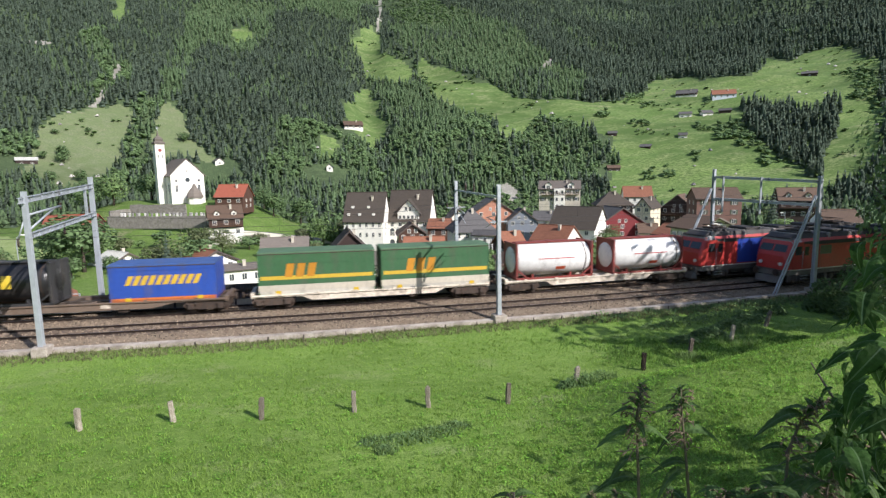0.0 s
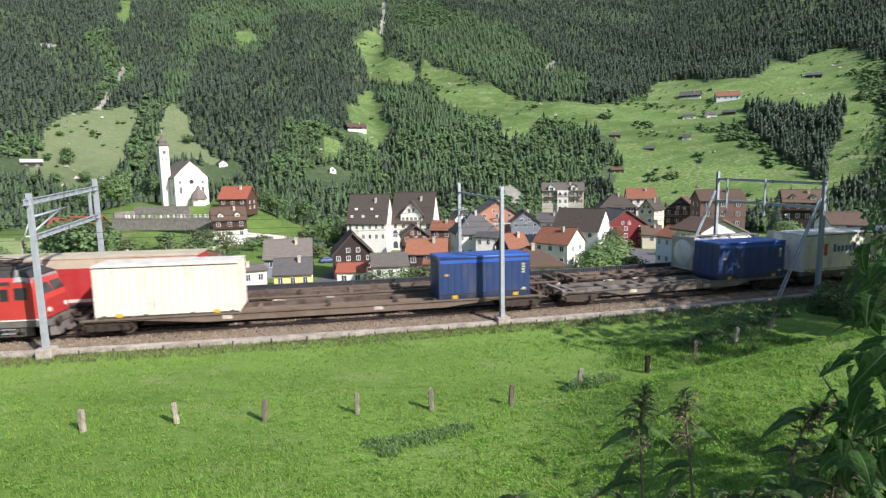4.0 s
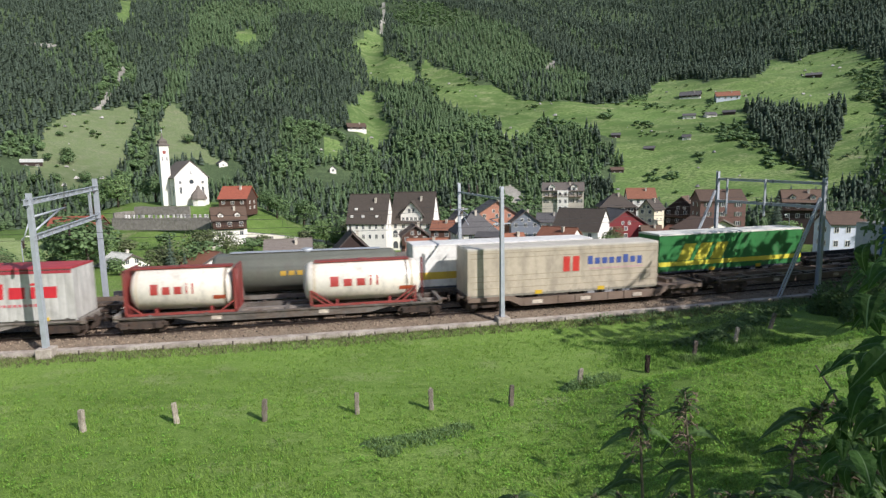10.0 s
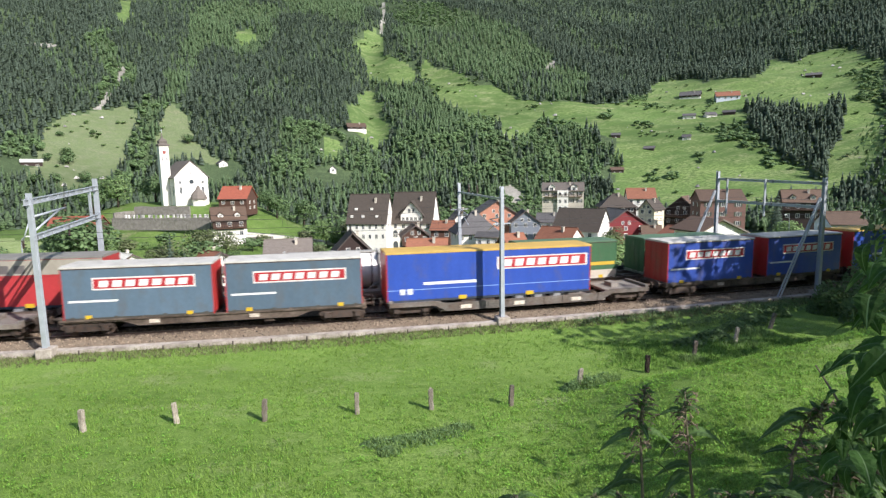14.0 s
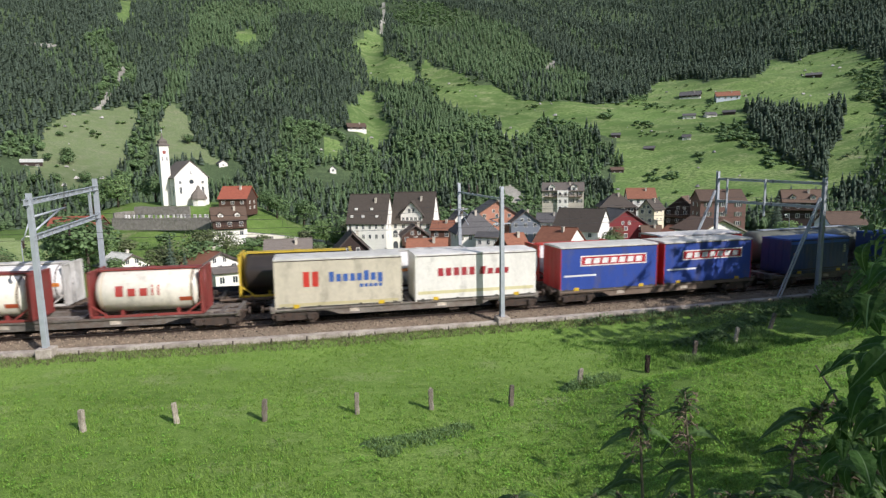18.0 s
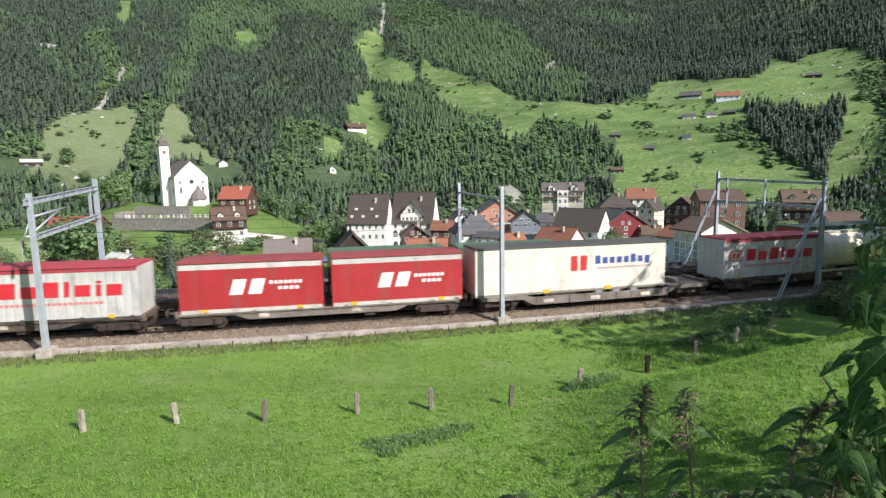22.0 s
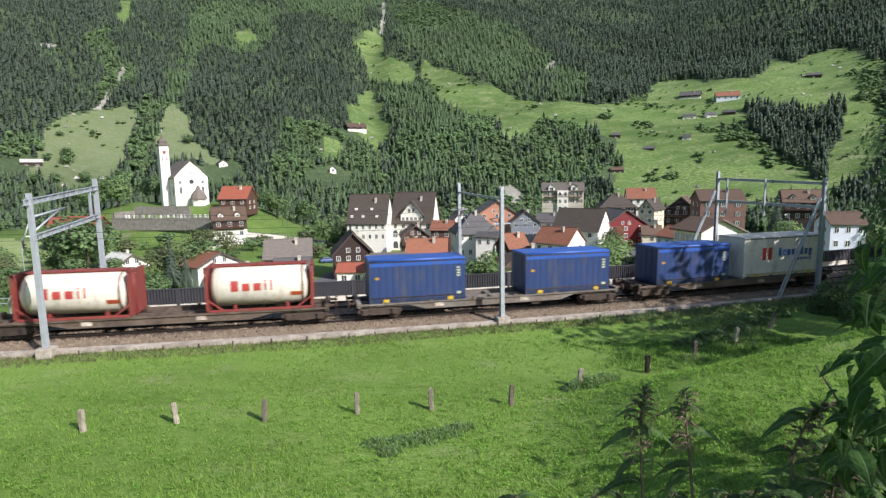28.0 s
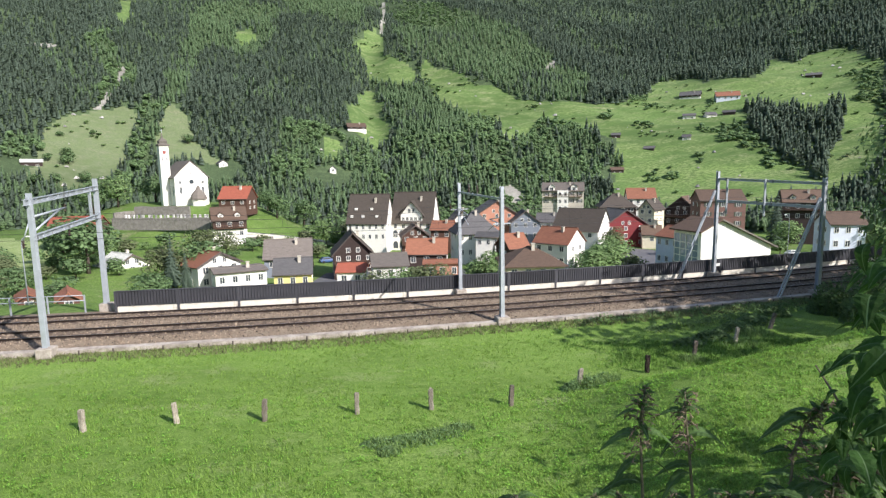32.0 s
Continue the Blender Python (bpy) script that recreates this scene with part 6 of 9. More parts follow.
def gable_house(kind, x, y, z, w, d, he, hr, yaw, orient, wall, roof, rows, cols):
    """A house with a pitched roof: walls, two roof slopes, windows, chimney, door or balcony."""
    ob = thing(kind, f"{WOODS_SAY[wall]} {kind.replace('_', ' ')} with a {ROOF_SAY[roof]}", "house", pose(x, y, z, 0, 0, yaw + math.degrees(math.atan2(-x, y))), group="village houses")
    wm, rm = WALLS[wall], ROOFS[roof]
    hw = w / 2
    b = Build()
    z0 = -1.5
    if orient == "x":
        sec = lambda xx: [(xx, 0, z0), (xx, d, z0), (xx, d, he), (xx, d / 2, hr), (xx, 0, he)]
        b.loft([sec(-hw), sec(hw)])
        ov, t = 0.35, 0.22
        k = (hr - he) / (d / 2)
        for sy in (0, 1):
            r = Build()
            ye = -ov if sy == 0 else d + ov
            ze = he - k * ov
            r.loft([[(xx, ye, ze + 0.03), (xx, d / 2, hr + 0.03), (xx, d / 2, hr + t + 0.03), (xx, ye, ze + t)] for xx in (-hw - ov, hw + ov)])
            part("roof_slope", r, rm, ob)
        part("ridge", Build().box(-hw - ov, hw + ov, d / 2 - 0.15, d / 2 + 0.15, hr + 0.12, hr + 0.34, 0.05), rm, ob)
        cx, cy = hw * 0.35, d * 0.36
    elif orient == "h":      # hipped roof
        b.box(-hw, hw, 0, d, z0, he)
        ov, t = 0.6, 0.2
        k = (hr - he) / (d / 2)
        q = max(hw - d * 0.42, 0.4)
        e = [(-hw - ov, -ov, he - k * ov), (hw + ov, -ov, he - k * ov), (hw + ov, d + ov, he - k * ov), (-hw - ov, d + ov, he - k * ov), (-q, d / 2, hr), (q, d / 2, hr)]
        for f in ((0, 1, 5, 4), (1, 2, 5), (2, 3, 4, 5), (3, 0, 4)):
            n_ = len(f)
            v = [e[i] for i in f]
            part("roof_slope", Build().add(v + [(a_, b_, c_ + t) for a_, b_, c_ in v], [tuple(range(n_))[::-1], tuple(range(n_, 2 * n_))] + [(i, (i + 1) % n_, n_ + (i + 1) % n_, n_ + i) for i in range(n_)]), rm, ob)
        part("ridge", Build().box(-q - 0.1, q + 0.1, d / 2 - 0.14, d / 2 + 0.14, hr + 0.1, hr + 0.3, 0.05), rm, ob)
        cx, cy = q * 0.6, d * 0.4
    else:
        sec = lambda yy: [(-hw, yy, z0), (hw, yy, z0), (hw, yy, he), (0, yy, hr), (-hw, yy, he)]
        b.loft([sec(0), sec(d)])
        ov, t = 0.5, 0.22
        k = (hr - he) / hw
        for sx in (-1, 1):
            r = Build()
            r.loft([[(sx * (hw + ov), yy, he - k * ov + 0.03), (0, yy, hr + 0.03), (0, yy, hr + t + 0.03), (sx * (hw + ov), yy, he - k * ov + t)] for yy in (-ov, d + ov)])
            part("roof_slope", r, rm, ob)
        part("ridge", Build().box(-0.15, 0.15, -ov, d + ov, hr + 0.12, hr + 0.34, 0.05), rm, ob)
        cx, cy = hw * 0.3, d * 0.5
    part("wall", b, wm, ob)
    if d >= 7 and kind not in ("barn", "hut", "chapel"):
        zc = hr - (0.2 if orient != "y" else 0.1) - abs(cx if orient == "y" else cy - d / 2) * k
        ch = part("chimney", Build().box(cx - 0.3, cx + 0.3, cy - 0.3, cy + 0.3, zc - 0.6, zc + 1.5).box(cx - 0.38, cx + 0.38, cy - 0.38, cy + 0.38, zc + 1.5, zc + 1.62), WALLS["stone"], ob)
    if kind not in ("hut", "chapel", "shed") and orient == "x":
        for yy in (-ov - 0.06, d + ov + 0.06):
            part("gutter", Build().tube((-hw - ov, yy, he - k * ov + 0.06), (hw + ov, yy, he - k * ov + 0.06), 0.09, n=6), GUTTER, ob)
    if orient == "y" and d > 7:
        for sx in (-1, 1):
            part("bargeboard", Build().loft([[(sx * (hw + ov), yy, he - k * ov - 0.1), (0, yy, hr - 0.1), (0, yy, hr + 0.3), (sx * (hw + ov), yy, he - k * ov + 0.26)] for yy in (-ov - 0.1, -ov - 0.02)]), GUTTER, ob)
    # plastered lower storey
    if wall == "woodwhite":
        part("plaster_base", Build().box(-hw - 0.02, hw + 0.02, -0.03, d + 0.03, z0, he * 0.52), WALLS["white"], ob, "white plastered lower storey")
    step = (he - 0.5) / max(rows, 1) if he < 3.4 * rows + 1.5 else 2.9
    ww = min(1.15, w / cols * 0.42)
    for r in range(rows):
        zz = he - 0.55 - 1.35 - r * step if orient in ("x", "h") else he - 1.5 - r * step
        if zz < -0.4:
            continue
        for c in range(cols):
            window(ob, -hw + w * (c + 0.5) / cols, -0.01, zz, ww, min(1.35, step * 0.6), 0, kind in ("hotel", "townhouse") and w / cols > 2.2)
        for c in range(2):
            if d > 6:
                window(ob, hw + 0.01, d * (0.3 + 0.4 * c), zz, 0.9, min(1.2, step * 0.55), 90)
                window(ob, -hw - 0.01, d * (0.3 + 0.4 * c), zz, 0.9, min(1.2, step * 0.55), -90)
    if orient == "y" and hr - he > 2:
        for c in (-0.5, 0.5):
            window(ob, c * min(2.2, w * 0.25), -0.01, he + 0.3, 0.9, 1.1)
    if kind in ("chalet", "farmhouse", "hotel") and he > 5:
        zb = he - 2.3
        bal = part("balcony", Build().box(-hw * 0.9, hw * 0.9, -1.0, 0, zb - 0.15, zb), timber_mat("balcony", "5a4030"), ob)
        rail_ = Build().box(-hw * 0.9, hw * 0.9, -1.0, -0.94, zb + 0.8, zb + 0.9)
        n = max(6, int(w / 0.6))
        for i in range(n):
            xx = -hw * 0.9 + 1.8 * hw * i / (n - 1)
            rail_.box(xx - 0.06, xx + 0.06, -0.98, -0.95, zb, zb + 0.8)
        part("balustrade", rail_, timber_mat("balcony", "5a4030"), bal)
    return ob


HOUSES = [
    ("chalet", -70.2, 190, -2.9, 9.6, 9, 4.2, 8.0, -24, "x", "wood", "orange", 2, 3),
    ("chalet", -62.2, 165, -9.9, 9.4, 9, 6.0, 9.4, 4, "x", "woodwhite", "brown", 2, 3),
    ("guesthouse", -22.7, 168, -14.9, 11.8, 12, 9.2, 17.3, -14, "x", "white", "darkbrown", 2, 6),
    ("guesthouse", -9.6, 174, -15.0, 12.9, 12, 8.7, 17.6, -14, "x", "white", "darkbrown", 2, 5),
    ("farmhouse", -20.2, 126, -15.0, 8.9, 10, 6.0, 10.6, 3, "y", "darkwood", "darkbrown", 3, 4),
    ("shed", -18.8, 113, -15.0, 5.5, 6, 4.1, 5.3, -8, "x", "white", "orange", 1, 2),
    ("house", -3.6, 121, -15.0, 8.6, 8, 6.4, 9.1, -4, "x", "darkwood", "terracotta", 1, 3),
    ("chalet", -7.3, 152, -15.0, 7.4, 8, 6.9, 9.6, 5, "y", "wood", "brown", 2, 3),
    ("house", -0.4, 166, -15.0, 6.4, 8, 6.9, 9.2, -10, "x", "wood", "terracotta", 1, 2),
    ("house", 9.3, 146, -15.0, 10.9, 12, 8.2, 13.3, 12, "h", "white", "slate", 2, 5),
    ("annex", 11.3, 140, -15.0, 6.3, 6, 7.6, 8.4, -10, "x", "white", "slate", 1, 3),
    ("house", 18.3, 190, -15.0, 12.9, 10, 9.8, 13.9, 14, "y", "orangewall", "slate", 2, 3),
    ("house", 27.1, 184, -15.0, 9.3, 9, 7.1, 10.7, 8, "y", "greyblue", "slate", 2, 3),
    ("house", 36.0, 192, -15.0, 8.6, 9, 6.3, 9.0, -8, "x", "white", "slate", 1, 3),
    ("barn", 39.1, 167, -15.0, 14.3, 12, 6.1, 12.0, -22, "x", "white", "darkbrown", 1, 3),
    ("house", 26.2, 137, -15.0, 9.4, 9, 6.2, 9.6, -30, "x", "white", "terracotta", 2, 3),
    ("house", 17.3, 126, -15.0, 4.9, 8, 6.6, 9.4, 25, "x", "wood", "terracotta", 1, 2),
    ("bungalow", 16.6, 100, -15.0, 10.4, 11, 7.0, 9.6, 12, "h", "cream", "brown", 1, 4),
    ("hotel", 49.4, 232, -15.0, 16.6, 12, 15.4, 18.5, 0, "x", "stone", "greybrown", 2, 5),
    ("house", 56.0, 172, -15.3, 15.0, 11, 7.0, 11.7, 30, "y", "red", "slate", 3, 3),
    ("guesthouse_wing", 79.7, 226, -15.0, 10.8, 11, 12.0, 15.8, 8, "x", "white", "terracotta", 2, 4),
    ("house", 64.2, 206, -15.0, 12.5, 12, 10.3, 14.6, 10, "h", "darkwood", "darkbrown", 1, 4),
    ("house", 70.0, 194, -15.0, 5.4, 10, 10.0, 13.1, -20, "y", "cream", "darkbrown", 2, 2),
    ("house", 6.2, 176, -15.0, 6.2, 9, 8.6, 12.1, 10, "y", "white", "slate", 2, 3),
    ("barn", -10.2, 108, -15.0, 6.8, 9, 6.0, 7.8, 4, "x", "white", "greybrown", 1, 3),
    ("shed", -0.2, 103, -15.0, 6.6, 3, 7.1, 7.5, 0, "x", "orangewall", "terracotta", 1, 3),
    ("chalet", 84.5, 200, -15.0, 11.3, 9, 9.0, 13.6, -14, "y", "darkwood", "brown", 2, 4),
    ("townhouse", 87.4, 176, -15.0, 13.3, 11, 13.5, 16.6, 18, "x", "pinkwood", "brown", 3, 3),
    ("garage", 62.6, 168, -15.0, 5.4, 7, 4.2, 6.5, 6, "x", "cream", "brown", 1, 1),
    ("school_wing", 52.5, 127, -15.0, 11.0, 8, 8.2, 10.3, -42, "x", "bluewhite", "terracotta", 2, 5),
    ("chalet", 109.8, 172, -15.0, 10.5, 10, 12.9, 16.3, 10, "x", "darkwood", "brown", 2, 4),
    ("house", 85.2, 118, -12.4, 7.0, 6.4, 9.0, 11.2, 30, "x", "bluewhite", "brown", 2, 3),
    ("cottage", -70.1, 126, -13.3, 8.1, 8, 2.6, 4.9, 28, "y", "white", "palesteel", 1, 3),
    ("house", -45.2, 113, -13.9, 9.4, 9, 5.1, 7.4, 30, "y", "white", "terracotta", 2, 3),
    ("workshop", -38.4, 106, -14.1, 9.3, 8, 4.8, 5.0, 8, "x", "white", "greybrown", 1, 4),
    ("house", -35.0, 126, -14.4, 10.3, 10, 4.6, 8.3, -4, "x", "greyblue", "greybrown", 1, 3),
    ("house", -29.5, 109, -14.7, 7.1, 8, 4.3, 6.8, -4, "x", "yellow", "slate", 1, 3),
    ("hut", -193.1, 270, 15.1, 8.5, 6, 1.8, 3.0, 0, "x", "darkwood", "palesteel", 1, 2),
    ("farmhouse", -53.7, 370, 35.7, 11.8, 8, 2.8, 5.3, 10, "x", "woodwhite", "brown", 1, 3),
    ("chapel", -58.3, 307, 9.0, 3.3, 4, 2.7, 4.2, 0, "y", "white", "slate", 1, 1),
    ("farmhouse", 182.3, 424, 58.5, 14.1, 9, 2.8, 5.8, -6, "x", "woodwhite", "slate", 1, 4),
    ("farmhouse", 201.5, 406, 54.3, 15.2, 10, 3.9, 7.2, 8, "x", "bluewhite", "terracotta", 1, 4),
    ("barn", 166.0, 386, 41.5, 7.9, 7, 1.8, 3.3, 0, "x", "white", "slate", 1, 2),
    ("barn", 178.9, 381, 41.5, 6.4, 7, 1.8, 3.6, 20, "x", "white", "slate", 1, 1),
    ("barn", 148.6, 348, 25.6, 4.8, 6, 1.7, 3.2, 0, "x", "white", "slate", 1, 1),
    ("barn", 272.5, 425, 72.3, 9.9, 7, 2.0, 3.7, 0, "x", "darkwood", "slate", 1, 1),
    ("hut", 190.0, 381, 43.2, 7.5, 5, 1.5, 2.8, 0, "x", "darkwood", "slate", 1, 1),
    ("hut", -115.1, 302, 13.5, 4.3, 5, 2.1, 3.6, 15, "y", "white", "slate", 1, 1),
    ("hut", 100.5, 326, 6.6, 7.0, 5, 1.8, 3.2, 10, "x", "darkwood", "brown", 1, 2),
    ("hut", 124.8, 345, 19.2, 6.0, 5, 1.6, 2.9, -10, "x", "darkwood", "slate", 1, 1),
    ("hut", 111.0, 365, 28.6, 5.5, 5, 1.6, 2.9, 0, "x", "darkwood", "slate", 1, 1),
    ("barn", -98.5, 150, -5.5, 12.0, 9, 1.6, 3.9, -20, "x", "wood", "orange", 1, 2),
    ("shed", -61.4, 82, -13.0, 2.7, 6, 4.2, 5.0, 0, "y", "wood", "terracotta", 1, 1),
    ("shed", -55.5, 82, -13.4, 2.7, 6, 4.5, 5.4, 0, "y", "wood", "terracotta", 1, 1),
]
for row in HOUSES:
    gable_house(*row)

# dormers, arches and roof lights of the two guesthouses
GUEST = [o for o in scene.objects if o.name.startswith("guesthouse")]
g0, g1 = GUEST[0], GUEST[1]
k0 = (17.3 - 9.2) / 6
for i in range(5):
    x, up = ((-3.6, 2.2), (1.2, 2.2), (-4.6, 0.9), (-1.2, 0.9), (3.0, 0.9))[i]
    part("roof_light", Build().box(x - 0.4, x + 0.4, up / k0 * 1.6 - 0.3, up / k0 * 1.6 + 0.3, 9.2 + up * 1.6 + 0.1, 9.2 + up * 1.6 + 0.75), FRAME_W, g0)
dm = Build()
dm.loft([[(-3.4, yy, 8.8), (3.4, yy, 8.8), (3.4, yy, 11.0), (0, yy, 15.0), (-3.4, yy, 11.0)] for yy in (0.2, 5.0)])
dorm = part("gable_dormer", dm, WALLS["white"], g1, "white gabled dormer")
for sx in (-1, 1):
    part("roof_slope", Build().loft([[(sx * 4.1, yy, 10.35), (0, yy, 15.1), (0, yy, 15.35), (sx * 4.1, yy, 10.6)] for yy in (-0.4, 5.2)]), ROOFS["darkbrown"], dorm)
for i in range(5):
    window(g1, -2.6 + 1.3 * i, 0.18, 9.1, 0.9, 1.2)
for i in (-0.6, 0.6):
    window(g1, i, 0.18, 11.6, 0.9, 1.3)
for x in (-5.2, -3.2, -1.2):
    for zz in (0.6, 4.0):
        arch = [(x + 0.75 * math.cos(a), -0.02, zz + 1.5 + 0.75 * math.sin(a)) for a in [math.pi * i / 10 for i in range(11)]] + [(x - 0.75, -0.02, zz), (x + 0.75, -0.02, zz)]
        # dark sheet flat on the wall; the shade inside the arch is painted
        part("arch", Build().add(arch, [tuple(range(len(arch)))[::-1]]), PANE, g1, "flat dark arch painting the shade of an opening")

# white dormers on the hotels and larger houses
def dormer(ob, x, y, z, w, h, d, roof):
    q = part("dormer", Build().loft([[(x - w / 2, yy, z), (x + w / 2, yy, z), (x + w / 2, yy, z + h), (x, yy, z + h + w * 0.4), (x - w / 2, yy, z + h)] for yy in (y, y + d)]), WALLS["white"], ob, "white gabled dormer")
    for sx in (-1, 1):
        part("roof_slope", Build().loft([[(x + sx * (w / 2 + 0.25), yy, z + h - 0.1), (x, yy, z + h + w * 0.4 + 0.1), (x, yy, z + h + w * 0.4 + 0.28), (x + sx * (w / 2 + 0.25), yy, z + h + 0.1)] for yy in (y - 0.3, y + d)]), ROOFS[roof], q)
    window(ob, x, y - 0.02, z + 0.3, w * 0.5, h * 0.75)


_named = lambda n: [o for o in scene.objects if o.parent is None and (o.name == n or o.name.startswith(n + "."))]
for ob, row in zip(_named("hotel"), [r for r in HOUSES if r[0] == "hotel"]):
    he, hr, d, w = row[6], row[7], row[5], row[4]
    dormer(ob, -w * 0.27, 0.1, he - 0.3, 2.6, 2.0, d * 0.4, row[11])
    dormer(ob, w * 0.27, 0.1, he - 0.3, 2.6, 2.0, d * 0.4, row[11])
    part("risalit", Build().box(-2.2, 2.2, -0.9, 0.5, -1.5, he + 0.2), WALLS["white"], ob, "white projecting centre bay")
    for r in range(4):
        for x in (-1.1, 1.1):
            window(ob, x, -0.92, he - 2.0 - 2.9 * r, 1.0, 1.5)
for ob, row in zip(_named("chalet"), [r for r in HOUSES if r[0] == "chalet"]):
    if row[9] == "x" and row[2] < 180 and row[4] > 9:
        for x in (-0.25, 0.25):
            dormer(ob, x * row[4], 0.9, row[6] + 0.5, 1.5, 1.0, 2.2, row[11])

# ---- church ----
church = thing("church", "white baroque church with a brown roof and slim bell tower", "church", pose(-86.5, 197, -1.2, 0, 0, 40))
W0, WH = WALLS["white"], 5.5
nave = Build()
gable_ = lambda yy: [(-WH, yy, -2), (WH, yy, -2), (WH, yy, 9.9), (WH * 0.5, yy, 12.8), (0, yy, 15.2), (-WH * 0.5, yy, 12.8), (-WH, yy, 9.9)]
nave.loft([gable_(0), gable_(16)])
part("nave", nave, W0, church)
for sx in (-1, 1):
    r = Build().loft([[(sx * (WH + 0.6), yy, 9.35), (sx * WH * 0.5, yy, 12.85), (0, yy, 15.3), (0, yy, 15.6), (sx * WH * 0.5, yy, 13.15), (sx * (WH + 0.6), yy, 9.65)] for yy in (-0.25, 16.5)])
    part("roof_slope", r, ROOFS["greybrown"], church)
for sx in (-1, 1):
    for zz, hh in ((7.6, 1.0), (4.2, 2.4)):
        window(church, sx * 3.7, -0.03, zz, 0.9, hh)
for i in range(4):
    window(church, -WH - 0.03, 2.2 + 3.6 * i, 3.5, 1.2, 3.4, -90)
window(church, 0, -0.03, 10.8, 0.5, 1.1)
rose = [(0.75 * math.cos(i * math.tau / 16), -0.05, 8.3 + 0.75 * math.sin(i * math.tau / 16)) for i in range(16)]
part("round_window", Build().add(rose, [tuple(range(16))]), PANE, church)
porch = Build()
oct_ = lambda r, zz: [(1.0 + r * math.cos(math.tau * (i + 0.5) / 8), -3.4 + r * 0.8 * math.sin(math.tau * (i + 0.5) / 8), zz - 1.3) for i in range(8)]
porch.loft([oct_(2.3, -1.5), oct_(2.3, 3.6)])
po = part("porch", porch, W0, church, "eight-sided white porch")
part("porch_roof", Build().loft([oct_(2.8, 3.5), oct_(2.7, 4.2), oct_(2.3, 5.2), oct_(1.5, 6.3), oct_(0.9, 6.9), oct_(0.3, 8.3)]), ROOFS["greybrown"], po, "curved shingled porch roof")
TX, TY = -6.6, 7.0
tower = part("tower", Build().box(TX - 1.5, TX + 1.5, TY - 1.5, TY + 1.5, -2, 21.0, 0.05), W0, church)
sq = lambda r, zz: [(TX - r, TY - r, zz), (TX + r, TY - r, zz), (TX + r, TY + r, zz), (TX - r, TY + r, zz)]
part("belfry_cap", Build().loft([sq(1.75, 20.6), sq(1.8, 21.1), sq(1.2, 21.6), sq(1.3, 22.3), sq(0.8, 22.9), sq(0.3, 23.4), sq(0.05, 25.2)]), ROOFS["greybrown"], tower, "dark bulbous belfry cap")
part("cross", Build().box(TX - 0.06, TX + 0.06, TY - 0.06, TY + 0.06, 25.0, 26.5).box(TX - 0.4, TX + 0.4, TY - 0.05, TY + 0.05, 25.9, 26.02), STEEL, tower)
clock = [(TX + 0.6 * math.cos(i * math.tau / 18), TY - 1.53, 18.5 + 0.6 * math.sin(i * math.tau / 18)) for i in range(18)]
part("clock_face", Build().add(clock, [tuple(range(18))]), paint("clock_red", "9a4a40", 0.1), tower, "round red clock face")
for i in (-0.7, 0.7):
    window(church, TX + i, TY - 1.52, 15.6, 0.55, 1.5)

# churchyard walls
STONEWALL = mat("dry_stone_wall", (0.22, 0.20, 0.18), 0.95, scale=1.2, var=0.45, bump=0.8, fine=5, dirt=(0.09, 0.1, 0.05), dirt_amount=0.5)


def yard_wall(a, b, z0, z1, label):
    a, b = Vector(a), Vector(b)
    d = (b - a)
    n = max(2, int(d.length / 3))
    B = Build()
    nx, ny = -d.y / d.length, d.x / d.length
    B.loft([[(a.x + d.x * i / n - nx * 0.4, a.y + d.y * i / n - ny * 0.4, z0), (a.x + d.x * i / n + nx * 0.4, a.y + d.y * i / n + ny * 0.4, z0),
             (a.x + d.x * i / n + nx * 0.3, a.y + d.y * i / n + ny * 0.3, z1 + 0.15 * math.sin(i * 2.1)), (a.x + d.x * i / n - nx * 0.3, a.y + d.y * i / n - ny * 0.3, z1 + 0.15 * math.sin(i * 2.1))] for i in range(n + 1)])
    return solid("retaining_wall", B, STONEWALL, label, "wall", group="churchyard walls")


yard_wall((-104, 178), (-71, 173), -7.5, -3.7, "long grey stone retaining wall below the churchyard")
yard_wall((-101, 186), (-82, 184), -4.5, -0.6, "grey stone terrace wall before the church")
yard_wall((-101, 186), (-104, 179), -4.5, -2.0, "grey stone stair wall beside the churchyard")
GRAVE = mat("headstone", (0.5, 0.48, 0.45), 0.8, scale=3, var=0.3, rand=0.8)
gm = Build().box(-0.35, 0.35, -0.12, 0.12, -0.3, 0.9, 0.08).mesh("headstone", GRAVE)
rng = random.Random(8)
for i in range(22):
    x = -101 + 1.35 * i + rng.uniform(-0.4, 0.4)
    y = 179.6 + rng.uniform(0, 1.2) - 0.15 * (x + 101)
    solid("headstone", gm, None, "small stone headstone in the churchyard", "headstone", m=pose(x, y, max(ground_at(x, y), -3.75), 0, 0, rng.uniform(-15, 15)), group="headstones")

# ---- hall beyond the barrier ----
hall = thing("sports_hall", "large white hall with a brown roof beyond the barrier", "hall", pose(51.6, 112, -12.9, 0, 0, 16))
hb = Build()
sec = lambda yy: [(0, yy, -2.6), (17.5, yy, -2.6), (17.5, yy, 5.4), (4.4, yy, 11.2), (0, yy, 9.2)]
hb.loft([sec(0), sec(8.0)])
part("wall", hb, WALLS["white"], hall)
part("roof_slope", Build().loft([[(-0.9, yy, 8.85), (4.4, yy, 11.25), (4.4, yy, 11.55), (-0.9, yy, 9.15)] for yy in (-0.8, 8.6)]), ROOFS["brown"], hall)
